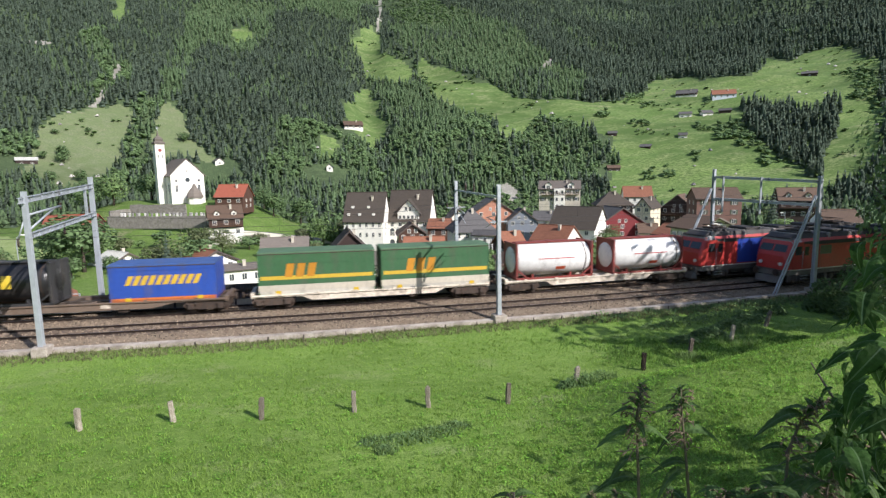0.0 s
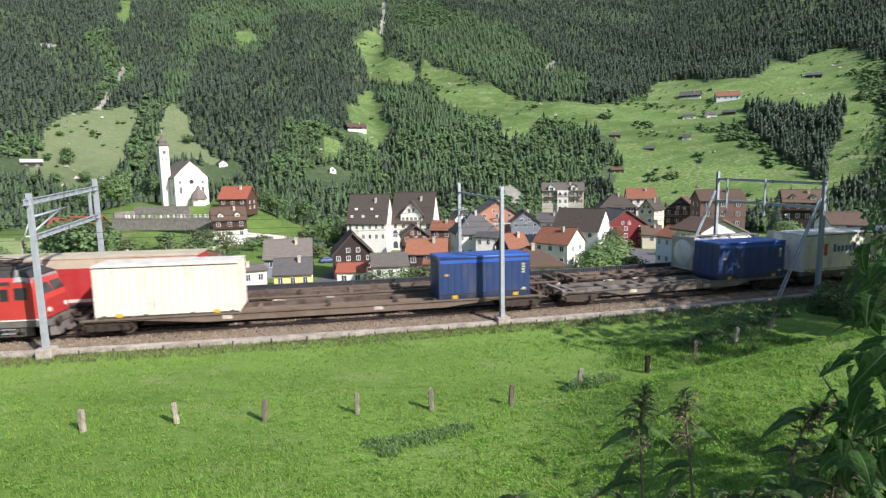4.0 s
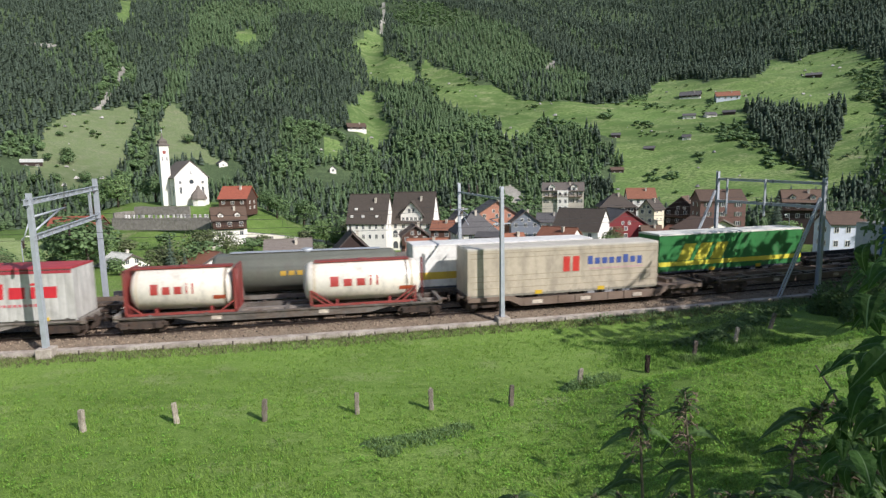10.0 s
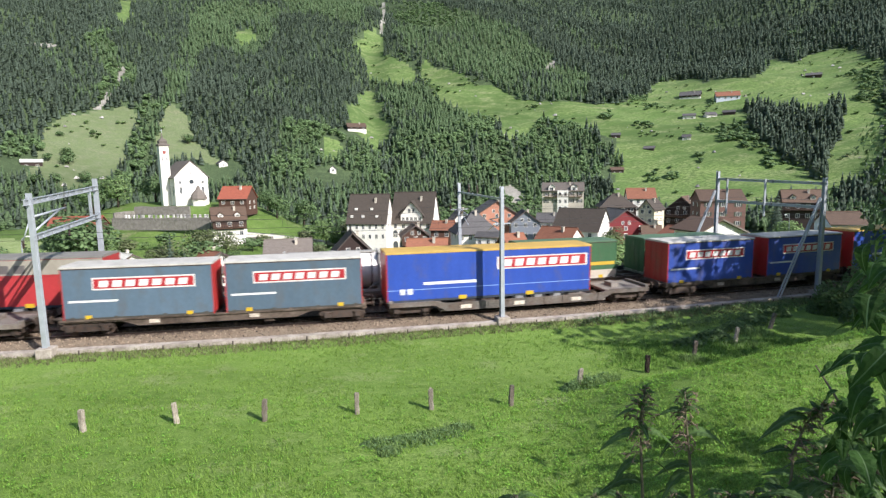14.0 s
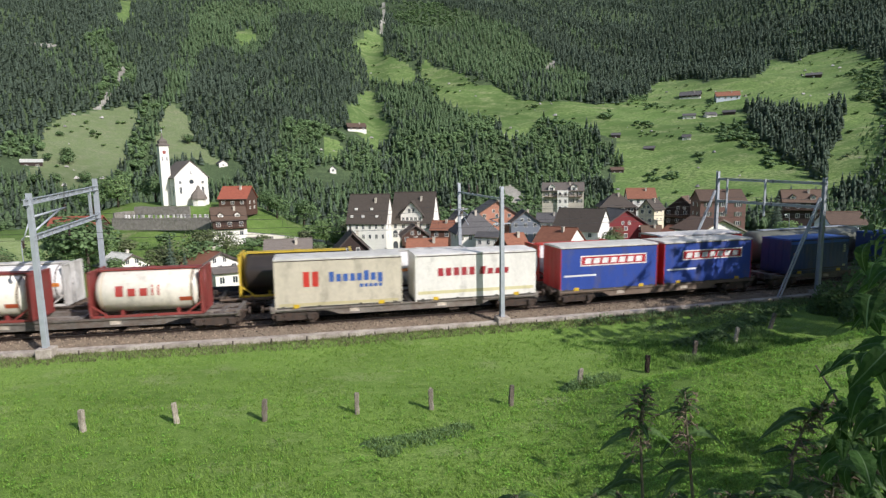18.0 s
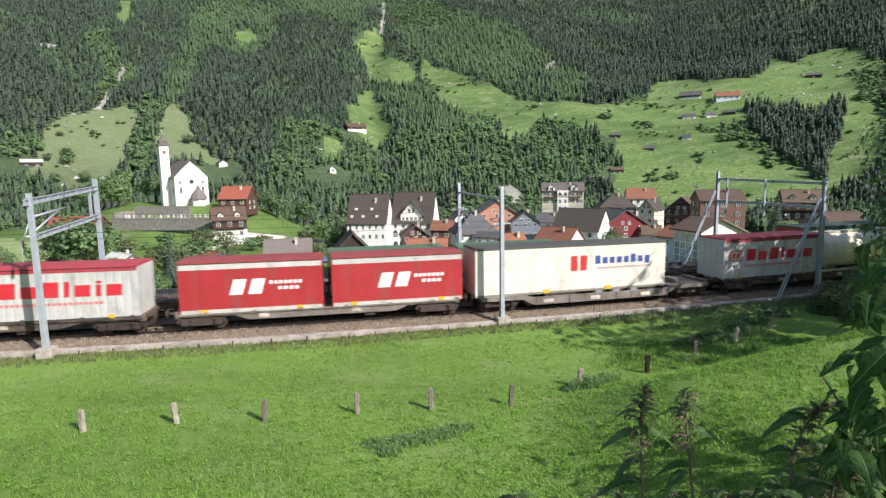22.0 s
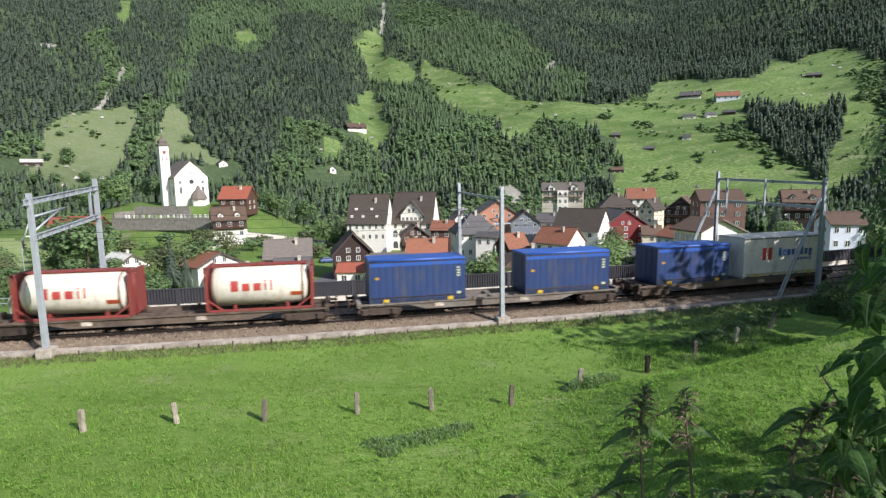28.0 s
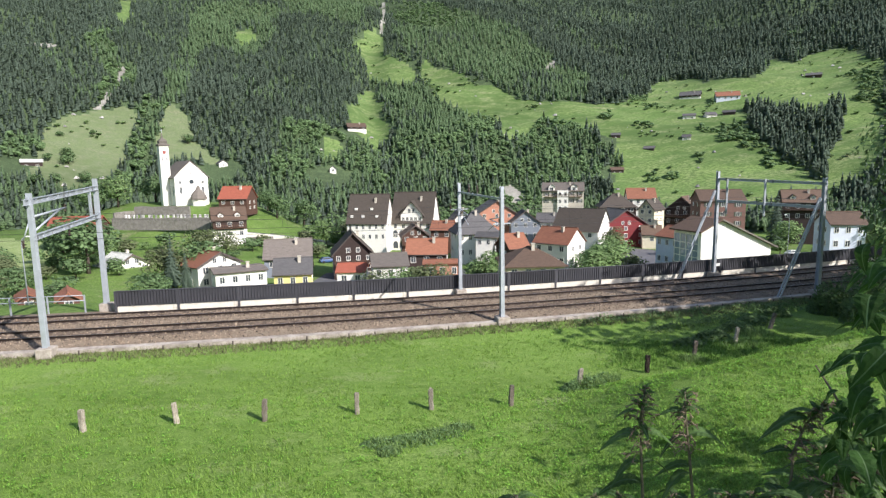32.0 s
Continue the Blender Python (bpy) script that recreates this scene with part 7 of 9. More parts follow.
part("roof_slope", Build().loft([[(4.4, yy, 11.25), (18.6, yy, 4.97), (18.6, yy, 5.25), (4.4, yy, 11.55)] for yy in (-0.8, 8.6)]), ROOFS["greybrown"], hall)
# pale blue-grey base colour paints the sky's reflection into the panes
SKYGLASS = mat("reflecting_glazing", (0.20, 0.25, 0.30), 0.12, scale=0.5, var=0.3, bump=0)
for i in range(4):
    part("glazing", Build().box(-0.06, -0.02, 0.8 + 1.8 * i, 2.35 + 1.8 * i, 2.2, 8.2), SKYGLASS, hall, "tall glazed side wall" if i == 0 else "")
    for zz in (3.6, 5.0, 6.4):
        part("transom", Build().box(-0.1, -0.01, 0.8 + 1.8 * i, 2.35 + 1.8 * i, zz, zz + 0.14), FRAME_W, hall)
for i in range(5):
    part("mullion", Build().box(-0.12, 0.0, 0.6 + 1.8 * i, 0.8 + 1.8 * i, 2.0, 8.4), FRAME_W, hall)

# ---- yard, road, vehicles ----
ASPHALT = mat("asphalt", (0.11, 0.11, 0.115), 0.9, scale=0.5, var=0.25, bump=0.2, fine=30)


def pavement_patch(name, pts, label, material=ASPHALT):
    B = Build()
    cx, cy = sum(p[0] for p in pts) / len(pts), sum(p[1] for p in pts) / len(pts)
    z = max(ground_at(px, py) for px, py in pts + [(cx, cy)]) + 0.06
    n = len(pts)
    B.loft([[(px, py, z - 0.5) for px, py in pts], [(px, py, z) for px, py in pts]])
    return solid(name, B, material, label, "road", "structure")


pavement_patch("yard", [(-30, 112), (-12, 110), (6, 114), (5, 136), (-10, 142), (-28, 134)], "worn grey asphalt between the village houses")
pavement_patch("yard", [(44, 132), (60, 128), (62, 165), (50, 176), (42, 168)], "grey asphalt school yard")
road = Build()
pts = [(-68, 177), (-64, 180.5), (-56, 184), (-46, 187), (-36, 186), (-26, 179)]
ring = [(x, y, ground_at(x, y) + 0.7) for x, y in pts]
road.loft([[(x - 0.3, y - 2.2, z - 1.8), (x + 0.3, y + 2.2, z - 1.8), (x + 0.3, y + 2.2, z), (x - 0.3, y - 2.2, z)] for x, y, z in ring])
solid("road", road, ASPHALT, "grey village road on a low embankment", "road", "structure")
for (ax, ay, az), (bx, by, bz) in zip(ring, ring[1:]):
    solid("road_wall", Build().loft([[(x, y - 2.6, z - 2.0), (x, y - 2.25, z - 2.0), (x, y - 2.25, z + 0.45), (x, y - 2.6, z + 0.45)] for x, y, z in ((ax, ay, az), (bx, by, bz))]), CONCRETE_PALE,
          "pale concrete wall along the village road", "wall", group="road walls")
yard_wall((-60, 168.5), (-52, 172.5), -12.5, -9.6, "low grey stone wall of a terraced garden")
yard_wall((-52, 172.5), (-44, 174), -13.5, -11.2, "low grey stone wall of a terraced garden")

TYRE = BLACK


def car(label, x, y, yaw, colour, van=False, z=None):
    c = thing("van" if van else "car", label, "vehicle", pose(x, y, ground_at(x, y) + 0.07 if z is None else z, 0, 0, yaw), group="parked vehicles")
    L, hgt = (5.0, 2.1) if van else (4.3, 1.45)
    m = paint("car_" + colour, colour, 0.05, 0.3)
    prof = [(-L / 2, 0.35, 0.85), (-L / 2 + 0.3, 0.25, 0.95), (L / 2 - 0.2, 0.25, 0.85), (L / 2, 0.35, 0.7)]
    part("body", Build().loft([[(px, -0.85, a), (px, 0.85, a), (px, 0.88, (a + t) / 2), (px, 0.8, t), (px, -0.8, t), (px, -0.88, (a + t) / 2)] for px, a, t in prof]), m, c)
    x0, x1 = (-L / 2 + 0.1, L / 2 - 1.0) if van else (-L / 2 + 0.35, L / 2 - 1.1)
    cab = part("cabin", Build().loft([[(x0, -0.78, 0.85), (x1, -0.78, 0.85), (x1, 0.78, 0.85), (x0, 0.78, 0.85)], [(x0 + 0.4, -0.62, hgt), (x1 - 0.7, -0.62, hgt), (x1 - 0.7, 0.62, hgt), (x0 + 0.4, 0.62, hgt)]]), m, c)
    for sy in (-1, 1):
        part("side_glass", Build().add([(x0 + 0.3, sy * 0.775, 0.95), (x1 - 0.25, sy * 0.775, 0.95), (x1 - 0.75, sy * 0.655, hgt - 0.12), (x0 + 0.5, sy * 0.655, hgt - 0.12)], [(0, 1, 2, 3)]), GLASS, cab)
        for px in (-L / 2 + 0.8, L / 2 - 0.85):
            part("wheel", Build().tube((px, sy * 0.7, 0.32), (px, sy * 0.9, 0.32), 0.32, n=14), TYRE, c)
    return c


car("dark car parked before the red house", 53.6, 168, 20, "2a2c30")
car("white van parked in the yard", 40.5, 147, 75, "e8e8e6", True)
car("pale car parked behind the barrier", 44.5, 118, 15, "cfd2d6")
car("blue car parked beside the dark timber farmhouse", -31, 150, 30, "3a5a8a")
car("white car parked beside the dark timber farmhouse", -27, 147, -60, "dcdcda")
car("silver car parked above the farmhouse yard", -29.5, 157, 10, "a8acb0")
car("white car parked beside the village lane", 93.8, 150, 20, "e4e4e2")
car("dark car parked by the far house", 73.8, 116, 10, "3a3034")
car("white car parked on the valley floor", -33.5, 99, 10, "e2e4e6")
car("silver car parked on the valley floor", -27.0, 103, -20, "b8bcc2")
car("white truck parked below the railway", 5.6, 98, 12, "e6e8ea", True)
lamp = thing("street_lamp", "grey curved street lamp beside the village lane", "lamp", pose(86.2, 140, ground_at(86.2, 140)))
_zl = -3.1 - ground_at(86.2, 140)
part("pole", Build().path([(0, 0, 0), (0, 0, _zl - 1.2), (-0.15, 0, _zl - 0.4), (-0.7, 0, _zl)], [0.09, 0.07, 0.05, 0.05], 8), STEEL, lamp)
part("lantern", Build().box(-1.35, -0.65, -0.14, 0.14, _zl - 0.06, _zl + 0.1, 0.04), WHITE, lamp)
lamp = thing("street_lamp", "grey curved street lamp behind the railway railing", "lamp", pose(-54, 72, ground_at(-54, 72)))
part("pole", Build().path([(0, 0, 0), (0, 0, 9.4), (0.15, 0, 10.2), (0.6, 0, 10.5)], [0.09, 0.07, 0.05, 0.05], 8), STEEL, lamp)
part("lantern", Build().box(0.5, 1.2, -0.14, 0.14, 10.44, 10.6, 0.04), WHITE, lamp)
# ================= woods =================
def conifer_template(rnd, tiers=4, n=7, slim=1.0):
    """A ragged spruce of one skin, its skirts drooping tier over tier; unit height."""
    v, f = [], []
    lean = rnd.uniform(-0.02, 0.02)
    for t in range(tiers):
        zb = 0.04 + 0.80 * t / tiers
        r = 0.205 * slim * (1 - 0.86 * (t / tiers) ** 1.15) * rnd.uniform(0.88, 1.12)
        for k, (zz, q) in enumerate(((zb, 1.0), (zb + 0.62 / tiers, 0.62))):
            a0 = rnd.uniform(0, 6)
            for i in range(n):
                a = a0 + i * math.tau / n
                w = r * q * rnd.uniform(0.75, 1.25)
                v.append((w * math.cos(a) + lean * zz, w * math.sin(a), zz + (rnd.uniform(-0.035, 0.03) if k == 0 else 0.02)))
    m = 2 * tiers
    for j in range(m - 1):
        f += [(j * n + i, j * n + (i + 1) % n, (j + 1) * n + (i + 1) % n, (j + 1) * n + i) for i in range(n)]
    v.append((lean, 0, 1.0))
    f += [((m - 1) * n + i, (m - 1) * n + (i + 1) % n, m * n) for i in range(n)]
    k = len(v)
    v += [(0.018, 0, -0.05), (-0.012, 0.014, -0.05), (-0.012, -0.014, -0.05), (0, 0, 0.3)]
    f += [(k, k + 1, k + 3), (k + 1, k + 2, k + 3), (k + 2, k, k + 3)]
    return np.array(v), f


PHI = (1 + 5 ** 0.5) / 2
ICO_V = [Vector(p).normalized() for p in ((-1, PHI, 0), (1, PHI, 0), (-1, -PHI, 0), (1, -PHI, 0), (0, -1, PHI), (0, 1, PHI), (0, -1, -PHI), (0, 1, -PHI), (PHI, 0, -1), (PHI, 0, 1), (-PHI, 0, -1), (-PHI, 0, 1))]
ICO_F = [(0, 11, 5), (0, 5, 1), (0, 1, 7), (0, 7, 10), (0, 10, 11), (1, 5, 9), (5, 11, 4), (11, 10, 2), (10, 7, 6), (7, 1, 8), (3, 9, 4), (3, 4, 2), (3, 2, 6), (3, 6, 8), (3, 8, 9), (4, 9, 5), (2, 4, 11), (6, 2, 10), (8, 6, 7), (9, 8, 1)]


def leafy_template(rnd, n=60, leaf=0.085, squat=0.8, lobes_n=5, core=True):
    """Uneven lobes of foliage under many small leaf sprays; unit height."""
    v, f = [], []
    lobes = [(rnd.uniform(-0.17, 0.17), rnd.uniform(-0.17, 0.17), rnd.uniform(0.36, 0.74), rnd.uniform(0.15, 0.26)) for _ in range(lobes_n)]
    if core:
        for cx, cy, cz, r in lobes:
            k = len(v)
            v += [tuple(Vector((cx, cy, cz)) + p * r * rnd.uniform(0.7, 1.02)) for p in ICO_V]
            f += [tuple(k + i for i in q) for q in ICO_F]
    for i in range(n):
        cx, cy, cz, r = lobes[i % lobes_n]
        d = Vector((rnd.gauss(0, 1), rnd.gauss(0, 1), rnd.gauss(0.35, 1))).normalized()
        c = Vector((cx, cy, cz)) + d * r * rnd.uniform(0.85, 1.12)
        c.z = max(c.z, 0.12)
        nrm = (d + Vector((rnd.uniform(-0.6, 0.6), rnd.uniform(-0.6, 0.6), rnd.uniform(-0.2, 0.8)))).normalized()
        a = nrm.orthogonal().normalized()
        a = (a * math.cos(i) + nrm.cross(a) * math.sin(i))
        b = nrm.cross(a)
        s = leaf * rnd.uniform(0.7, 1.3)
        k = len(v)
        v += [tuple(c + a * s), tuple(c + b * s * 0.7), tuple(c - a * s * 0.8), tuple(c - b * s * 0.75)]
        f += [(k, k + 1, k + 2, k + 3)]
    k = len(v)
    v += [(0.03, 0, 0), (-0.02, 0.025, 0), (-0.02, -0.025, 0), (0, 0, 0.6)]
    f += [(k, k + 1, k + 3), (k + 1, k + 2, k + 3), (k + 2, k, k + 3)]
    return np.array(v) * np.array([1 / squat, 1 / squat, 1]), f


def plant_many(name, templates, places, material, label, category, rnd, smooth=False):
    """One mesh of many copies: places are (x, y, z, height, width factor)."""
    places = np.asarray(places, float)
    turn_ = np.array([rnd.uniform(0, 6.28) for _ in range(len(places))])
    V, F, T, base = [], [], [], 0
    for k, (tv, tf) in enumerate(templates):
        P, a = places[k::len(templates)], turn_[k::len(templates)]
        if not len(P):
            continue
        c, s = np.cos(a)[:, None], np.sin(a)[:, None]
        wide = (P[:, 3] * P[:, 4])[:, None]
        q = np.stack([P[:, 0:1] + (tv[None, :, 0] * c - tv[None, :, 1] * s) * wide, P[:, 1:2] + (tv[None, :, 0] * s + tv[None, :, 1] * c) * wide,
                      P[:, 2:3] + (tv[None, :, 2] - 0.02) * P[:, 3:4]], -1)
        V.append(q.reshape(-1, 3))
        shift = base + len(tv) * np.arange(len(P))[:, None]
        F.append((shift + np.concatenate([np.array(p) for p in tf])[None]).ravel())
        T.append(np.tile([len(p) for p in tf], len(P)))
        base += q.shape[0] * q.shape[1]
    V, F, T = np.concatenate(V), np.concatenate(F), np.concatenate(T)
    me = bpy.data.meshes.new(name)
    me.vertices.add(len(V))
    me.vertices.foreach_set("co", V.ravel())
    me.loops.add(len(F))
    me.loops.foreach_set("vertex_index", F.astype(np.int32))
    me.polygons.add(len(T))
    me.polygons.foreach_set("loop_start", np.concatenate([[0], np.cumsum(T)[:-1]]).astype(np.int32))
    me.polygons.foreach_set("use_smooth", np.full(len(T), smooth))
    me.update(calc_edges=True)
    me.validate()
    me.materials.append(material)
    return tagged(new(name, me), label, category, kind="stuff")


# needle greens lightened and blued: distance haze is put into their colour
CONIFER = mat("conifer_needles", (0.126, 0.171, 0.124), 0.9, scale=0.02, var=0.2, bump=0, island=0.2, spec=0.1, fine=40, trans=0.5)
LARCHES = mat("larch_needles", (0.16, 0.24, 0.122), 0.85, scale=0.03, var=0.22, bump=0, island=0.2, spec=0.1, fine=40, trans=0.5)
LEAFY = mat("broadleaf_foliage", (0.13, 0.205, 0.085), 0.7, scale=0.04, var=0.3, bump=0, island=0.3, spec=0.25, fine=30, trans=0.25)
LEAF_YOUNG = mat("bush_foliage", (0.175, 0.265, 0.10), 0.7, scale=0.06, var=0.3, bump=0, island=0.35, spec=0.25, fine=30, trans=0.25)

OLIVE = mat("olive_foliage", (0.15, 0.18, 0.085), 0.7, scale=0.05, var=0.3, bump=0, island=0.3, spec=0.2, fine=30, trans=0.3)

_rw = random.Random(21)
_nw = np.random.RandomState(7)
CON_T = [conifer_template(_rw, 4, 7, q) for q in (0.85, 1.0, 1.1, 0.95, 1.0, 0.9)]
LARCH_T = [conifer_template(_rw, 3, 7, q) for q in (1.05, 1.25, 1.15, 1.3)]
LEAF_T = [leafy_template(_rw, 90, 0.062) for _ in range(5)]
BUSH_T = [leafy_template(_rw, 60, 0.085, 0.55) for _ in range(4)]
# places on a jittered grid, denser near by
gx, gy = [], []
for r0, r1, step in ((236, 330, 3.0), (330, 480, 3.3), (480, 700, 4.0), (700, 1080, 6.0)):
    xs = np.arange(-r1 * 0.72, r1 * 0.72, step)
    ys = np.arange(r0 * 0.7, r1, step)
    X, Y = np.meshgrid(xs, ys)
    X = X + _nw.uniform(-0.45, 0.45, X.shape) * step
    Y = Y + _nw.uniform(-0.45, 0.45, Y.shape) * step
    R = np.hypot(X, Y)
    keep = (R >= r0) & (R < r1) & (np.abs(np.degrees(np.arctan2(X, Y))) < 40)
    gx.append(X[keep])
    gy.append(Y[keep])
gx, gy = np.concatenate(gx), np.concatenate(gy)
gz = ground(gx, gy)
wob = lambda a, b: 5 * waves(a, b, 8)
def zone(zones, push):
    """Which places lie in any of the zones, whose edges waver."""
    hit = np.zeros(len(gx), bool)
    for p in zones.values():
        hit |= inside(p, gx + push * wob(gx, gy), gy + push * wob(gy, gx))
    return hit


spruces, thicket, scree = zone(SPRUCES, 0.7), zone(THICKET, 0.5), zone(SCREE, 0.3)
open_ = zone(MEADOWS, 0.8) & ~spruces & ~thicket & ~scree
leafy, larchy = zone(BROADLEAF, 1.0), zone(LARCH, 1.2)
rad = np.hypot(gx, gy)
az_ = np.degrees(np.arctan2(gx, gy))
near_foot = rad < 268 + 30 * ss((az_ - 2) / 12.0) + 14 * waves(gx, gy, 25)
mixed = waves(gx, gy, 22) + 0.6 * waves(gx, gy, 7) + _nw.uniform(-0.6, 0.6, len(gx))
clear_church = np.hypot((gx + 92) / 1.3, gy - 202) < 38
houses_far = np.zeros(len(gx), bool)
for row in HOUSES:
    if row[2] > 230:
        houses_far |= np.hypot(gx - row[1], gy - row[2] + 6) < 12
ok = ~open_ & ~clear_church & ~houses_far & ~scree
kind_ = _nw.uniform(0, 1, len(gx))
is_leaf = ok & ~spruces & ((leafy & (mixed > 0.0)) | (thicket & (kind_ < 0.8)) | (near_foot & (mixed > -0.2)) | (mixed > 1.7))
is_larch = ok & ~is_leaf & ~spruces & ~near_foot & ((larchy & (mixed > -0.9)) | (leafy & (kind_ < 0.85)) | (mixed > 1.05))
foot = near_foot | (rad < 312 + 12 * waves(gx, gy, 18))
is_larch |= ok & ~is_leaf & ~spruces & ~thicket & foot & (kind_ < np.where(az_ < 4, 0.62, 0.8))
is_con = ok & ~is_leaf & ~is_larch & ~thicket & ~(near_foot & (kind_ < 0.5))
scrub = open_ & (_nw.uniform(0, 1, len(gx)) < np.where(waves(gx * 0.6, gy * 1.4, 13) > 0.5, 0.30, np.where(waves(gx, gy, 6) > 0.55, 0.10, 0.006))) & ~houses_far
size = lambda n, a, b: _nw.uniform(a, b, n)
east_ = ss((az_ - 4) / 10.0)
con_h = size(len(gx), 5.0, 7.8) * (1 + 0.3 * east_) * (1 + 0.12 * waves(gx, gy, 30))
c_pl = np.stack([gx, gy, gz, con_h, size(len(gx), 0.9, 1.2)], 1)[is_con]
leaf_h = size(len(gx), 2.8, 5.6) * np.where(near_foot, 0.75, 1.0) * np.where(thicket, 0.75, 1.0)
l_pl = np.stack([gx, gy, gz, leaf_h, size(len(gx), 0.85, 1.15) * np.where(thicket, 1.3, 1.0)], 1)[is_leaf]
h_pl = np.stack([gx, gy, gz, size(len(gx), 3.8, 6.5), size(len(gx), 1.0, 1.3)], 1)[is_larch]
s_pl = np.stack([gx, gy, gz, size(len(gx), 0.8, 2.6), size(len(gx), 0.9, 1.5)], 1)[scrub]
plant_many("conifer_forest", CON_T, c_pl, CONIFER, "dark spruce forest covering the mountain slope, haze put into its colour", "forest", _rw, True)
plant_many("larch_wood", LARCH_T, h_pl, LARCHES, "light green young larch wood on the mountain slope, haze put into its colour", "forest", _rw, True)
plant_many("broadleaf_wood", LEAF_T, l_pl, LEAFY, "light green broadleaf wood on the mountain slope", "forest", _rw)
plant_many("scrub", BUSH_T, s_pl, LEAF_YOUNG, "scattered green bushes on the alpine pasture", "bushes", _rw)

# grey boulders on the pastures
_bk = open_ & (_nw.uniform(0, 1, len(gx)) < np.where(waves(gx, gy, 11) > 0.2, 0.03, 0.004))
ROCK = mat("grey_boulder", (0.36, 0.34, 0.31), 0.9, scale=0.5, var=0.3, bump=0, island=0.5)
rock_t = [(np.array([(0.7, 0, 0), (0.2, 0.6, 0), (-0.6, 0.3, 0), (-0.5, -0.5, 0), (0.3, -0.6, 0), (0.3, 0.1, 0.6), (-0.3, 0, 0.5)]), [(0, 1, 5), (1, 2, 6, 5), (2, 3, 6), (3, 4, 5, 6), (4, 0, 5)])]
plant_many("boulders", rock_t, np.stack([gx[_bk], gy[_bk], gz[_bk], size(_bk.sum(), 0.6, 2.2), size(_bk.sum(), 0.8, 1.3)], 1), ROCK, "grey boulders scattered over the pastures", "rocks", _rw)

# ---- single trees about the village ----
BARK = mat("bark", (0.09, 0.07, 0.055), 0.95, scale=2, var=0.4, bump=0.5, stretch=(3, 3, 0.5))


def broad_tree(x, y, h, w=1.0, leaf=0.027, n=1500, material=None, name="tree", label="leafy green broadleaf tree in the village", z=None):
    rnd = random.Random(int(x * 31 + y * 17))
    t = thing(name, label, name, pose(x, y, (ground_at(x, y) if z is None else z) - 0.1), group="garden shrubs" if name == "shrub" else "village trees")
    tr = Build()
    ring = lambda r, zz, dx: [(dx + r * math.cos(i * math.tau / 8), r * math.sin(i * math.tau / 8), zz) for i in range(8)]
    tr.loft([ring(0.035 * h, 0, 0), ring(0.024 * h, 0.25 * h, 0.01 * h), ring(0.015 * h, 0.5 * h, -0.01 * h), ring(0.005 * h, 0.8 * h, 0)], smooth=True)
    for i in range(6):
        a, zz = i * 2.4, (0.28 + 0.06 * i) * h
        tr.tube((0, 0, zz), (0.28 * h * w * math.cos(a), 0.28 * h * w * math.sin(a), zz + 0.2 * h), 0.012 * h, 0.004 * h, 6)
    part("trunk", tr, BARK, t)
    v, f = leafy_template(rnd, n, leaf, 0.8 / w, 9, False)
    c = Build()
    c.add((v[:-4] * h).tolist(), f[:-3])
    part("crown", c, material or LEAFY, t)
    return t


def spruce(x, y, h, w=1.0):
    rnd = random.Random(int(x * 13 + y * 7))
    t = thing("spruce", "dark green spruce tree in the village", "tree", pose(x, y, ground_at(x, y) - 0.1), group="village trees")
    part("trunk", Build().tube((0, 0, 0), (0, 0, h * 0.9), 0.02 * h, 0.004 * h, 8), BARK, t)
    c = Build()
    for k in range(16):
        zz = h * (0.08 + 0.9 * k / 16)
        r = 0.21 * h * w * (1 - k / 16.6)
        nb = 13
        for i in range(nb):
            a = i * math.tau / nb + rnd.uniform(-0.2, 0.2) + k
            q = r * rnd.uniform(0.75, 1.12)
            tip = Vector((q * math.cos(a), q * math.sin(a), zz - 0.12 * r + rnd.uniform(-0.1, 0.1)))
            sd = Vector((-math.sin(a), math.cos(a), 0)) * r * 0.24
            base_ = Vector((0, 0, zz + 0.45 * r + 0.02 * h))
            mid = base_.lerp(tip, 0.6)
            c.add([base_, mid + sd - Vector((0, 0, 0.06 * r)), tip, mid - sd - Vector((0, 0, 0.06 * r))], [(0, 1, 2, 3)])
    part("crown", c, CONIFER, t)
    return t


TREES = [(-75, 118, 13, 1.2), (-84, 124, 12, 1.2), (-56, 112, 9, 1.1), (-51, 118, 10, 1.2), (-62, 145, 8, 1.2), (-58, 150, 7, 1.2), (-37, 178, 10, 1.1), (-30, 185, 9, 1.1),
         (-3.2, 99, 8.6, 1.0), (-7, 100, 7.4, 1.1), (0.2, 98, 8.2, 0.8), (-12, 101, 6.8, 1.2), (-9.5, 98, 6.4, 1.2), (8, 118, 8.5, 1.1), (12, 120, 6, 1.2), (8, 122, 5, 1.3), (31, 116, 8, 1.3), (35, 121, 9, 1.3), (38, 130, 9, 1.1), (42, 138, 8, 1.2), (49, 160, 8, 1.0),
         (-84, 138, 7, 1.2), (-73, 95, 6, 1.3), (-64, 92, 5, 1.3), (-80, 100, 7, 1.3), (-70, 84, 5.5, 1.4), (-50, 96, 6, 1.3), (-88, 110, 8, 1.2), (98, 160, 9, 1.1), (104, 150, 7, 1.2), (80, 160, 7, 1.1), (-112, 196, 12, 1.0), (-117, 190, 11, 1.1), (-121, 200, 13, 1.0),
         (-108, 214, 13, 1.0), (-60, 205, 10, 1.1), (-52, 212, 11, 1.1), (-66, 214, 9, 1.1), (92, 118, 7, 1.3), (96, 128, 8, 1.3), (-20, 205, 9, 1.1), (20, 215, 9, 1.1), (64, 205, 9, 1.1), (120, 200, 10, 1.1)]
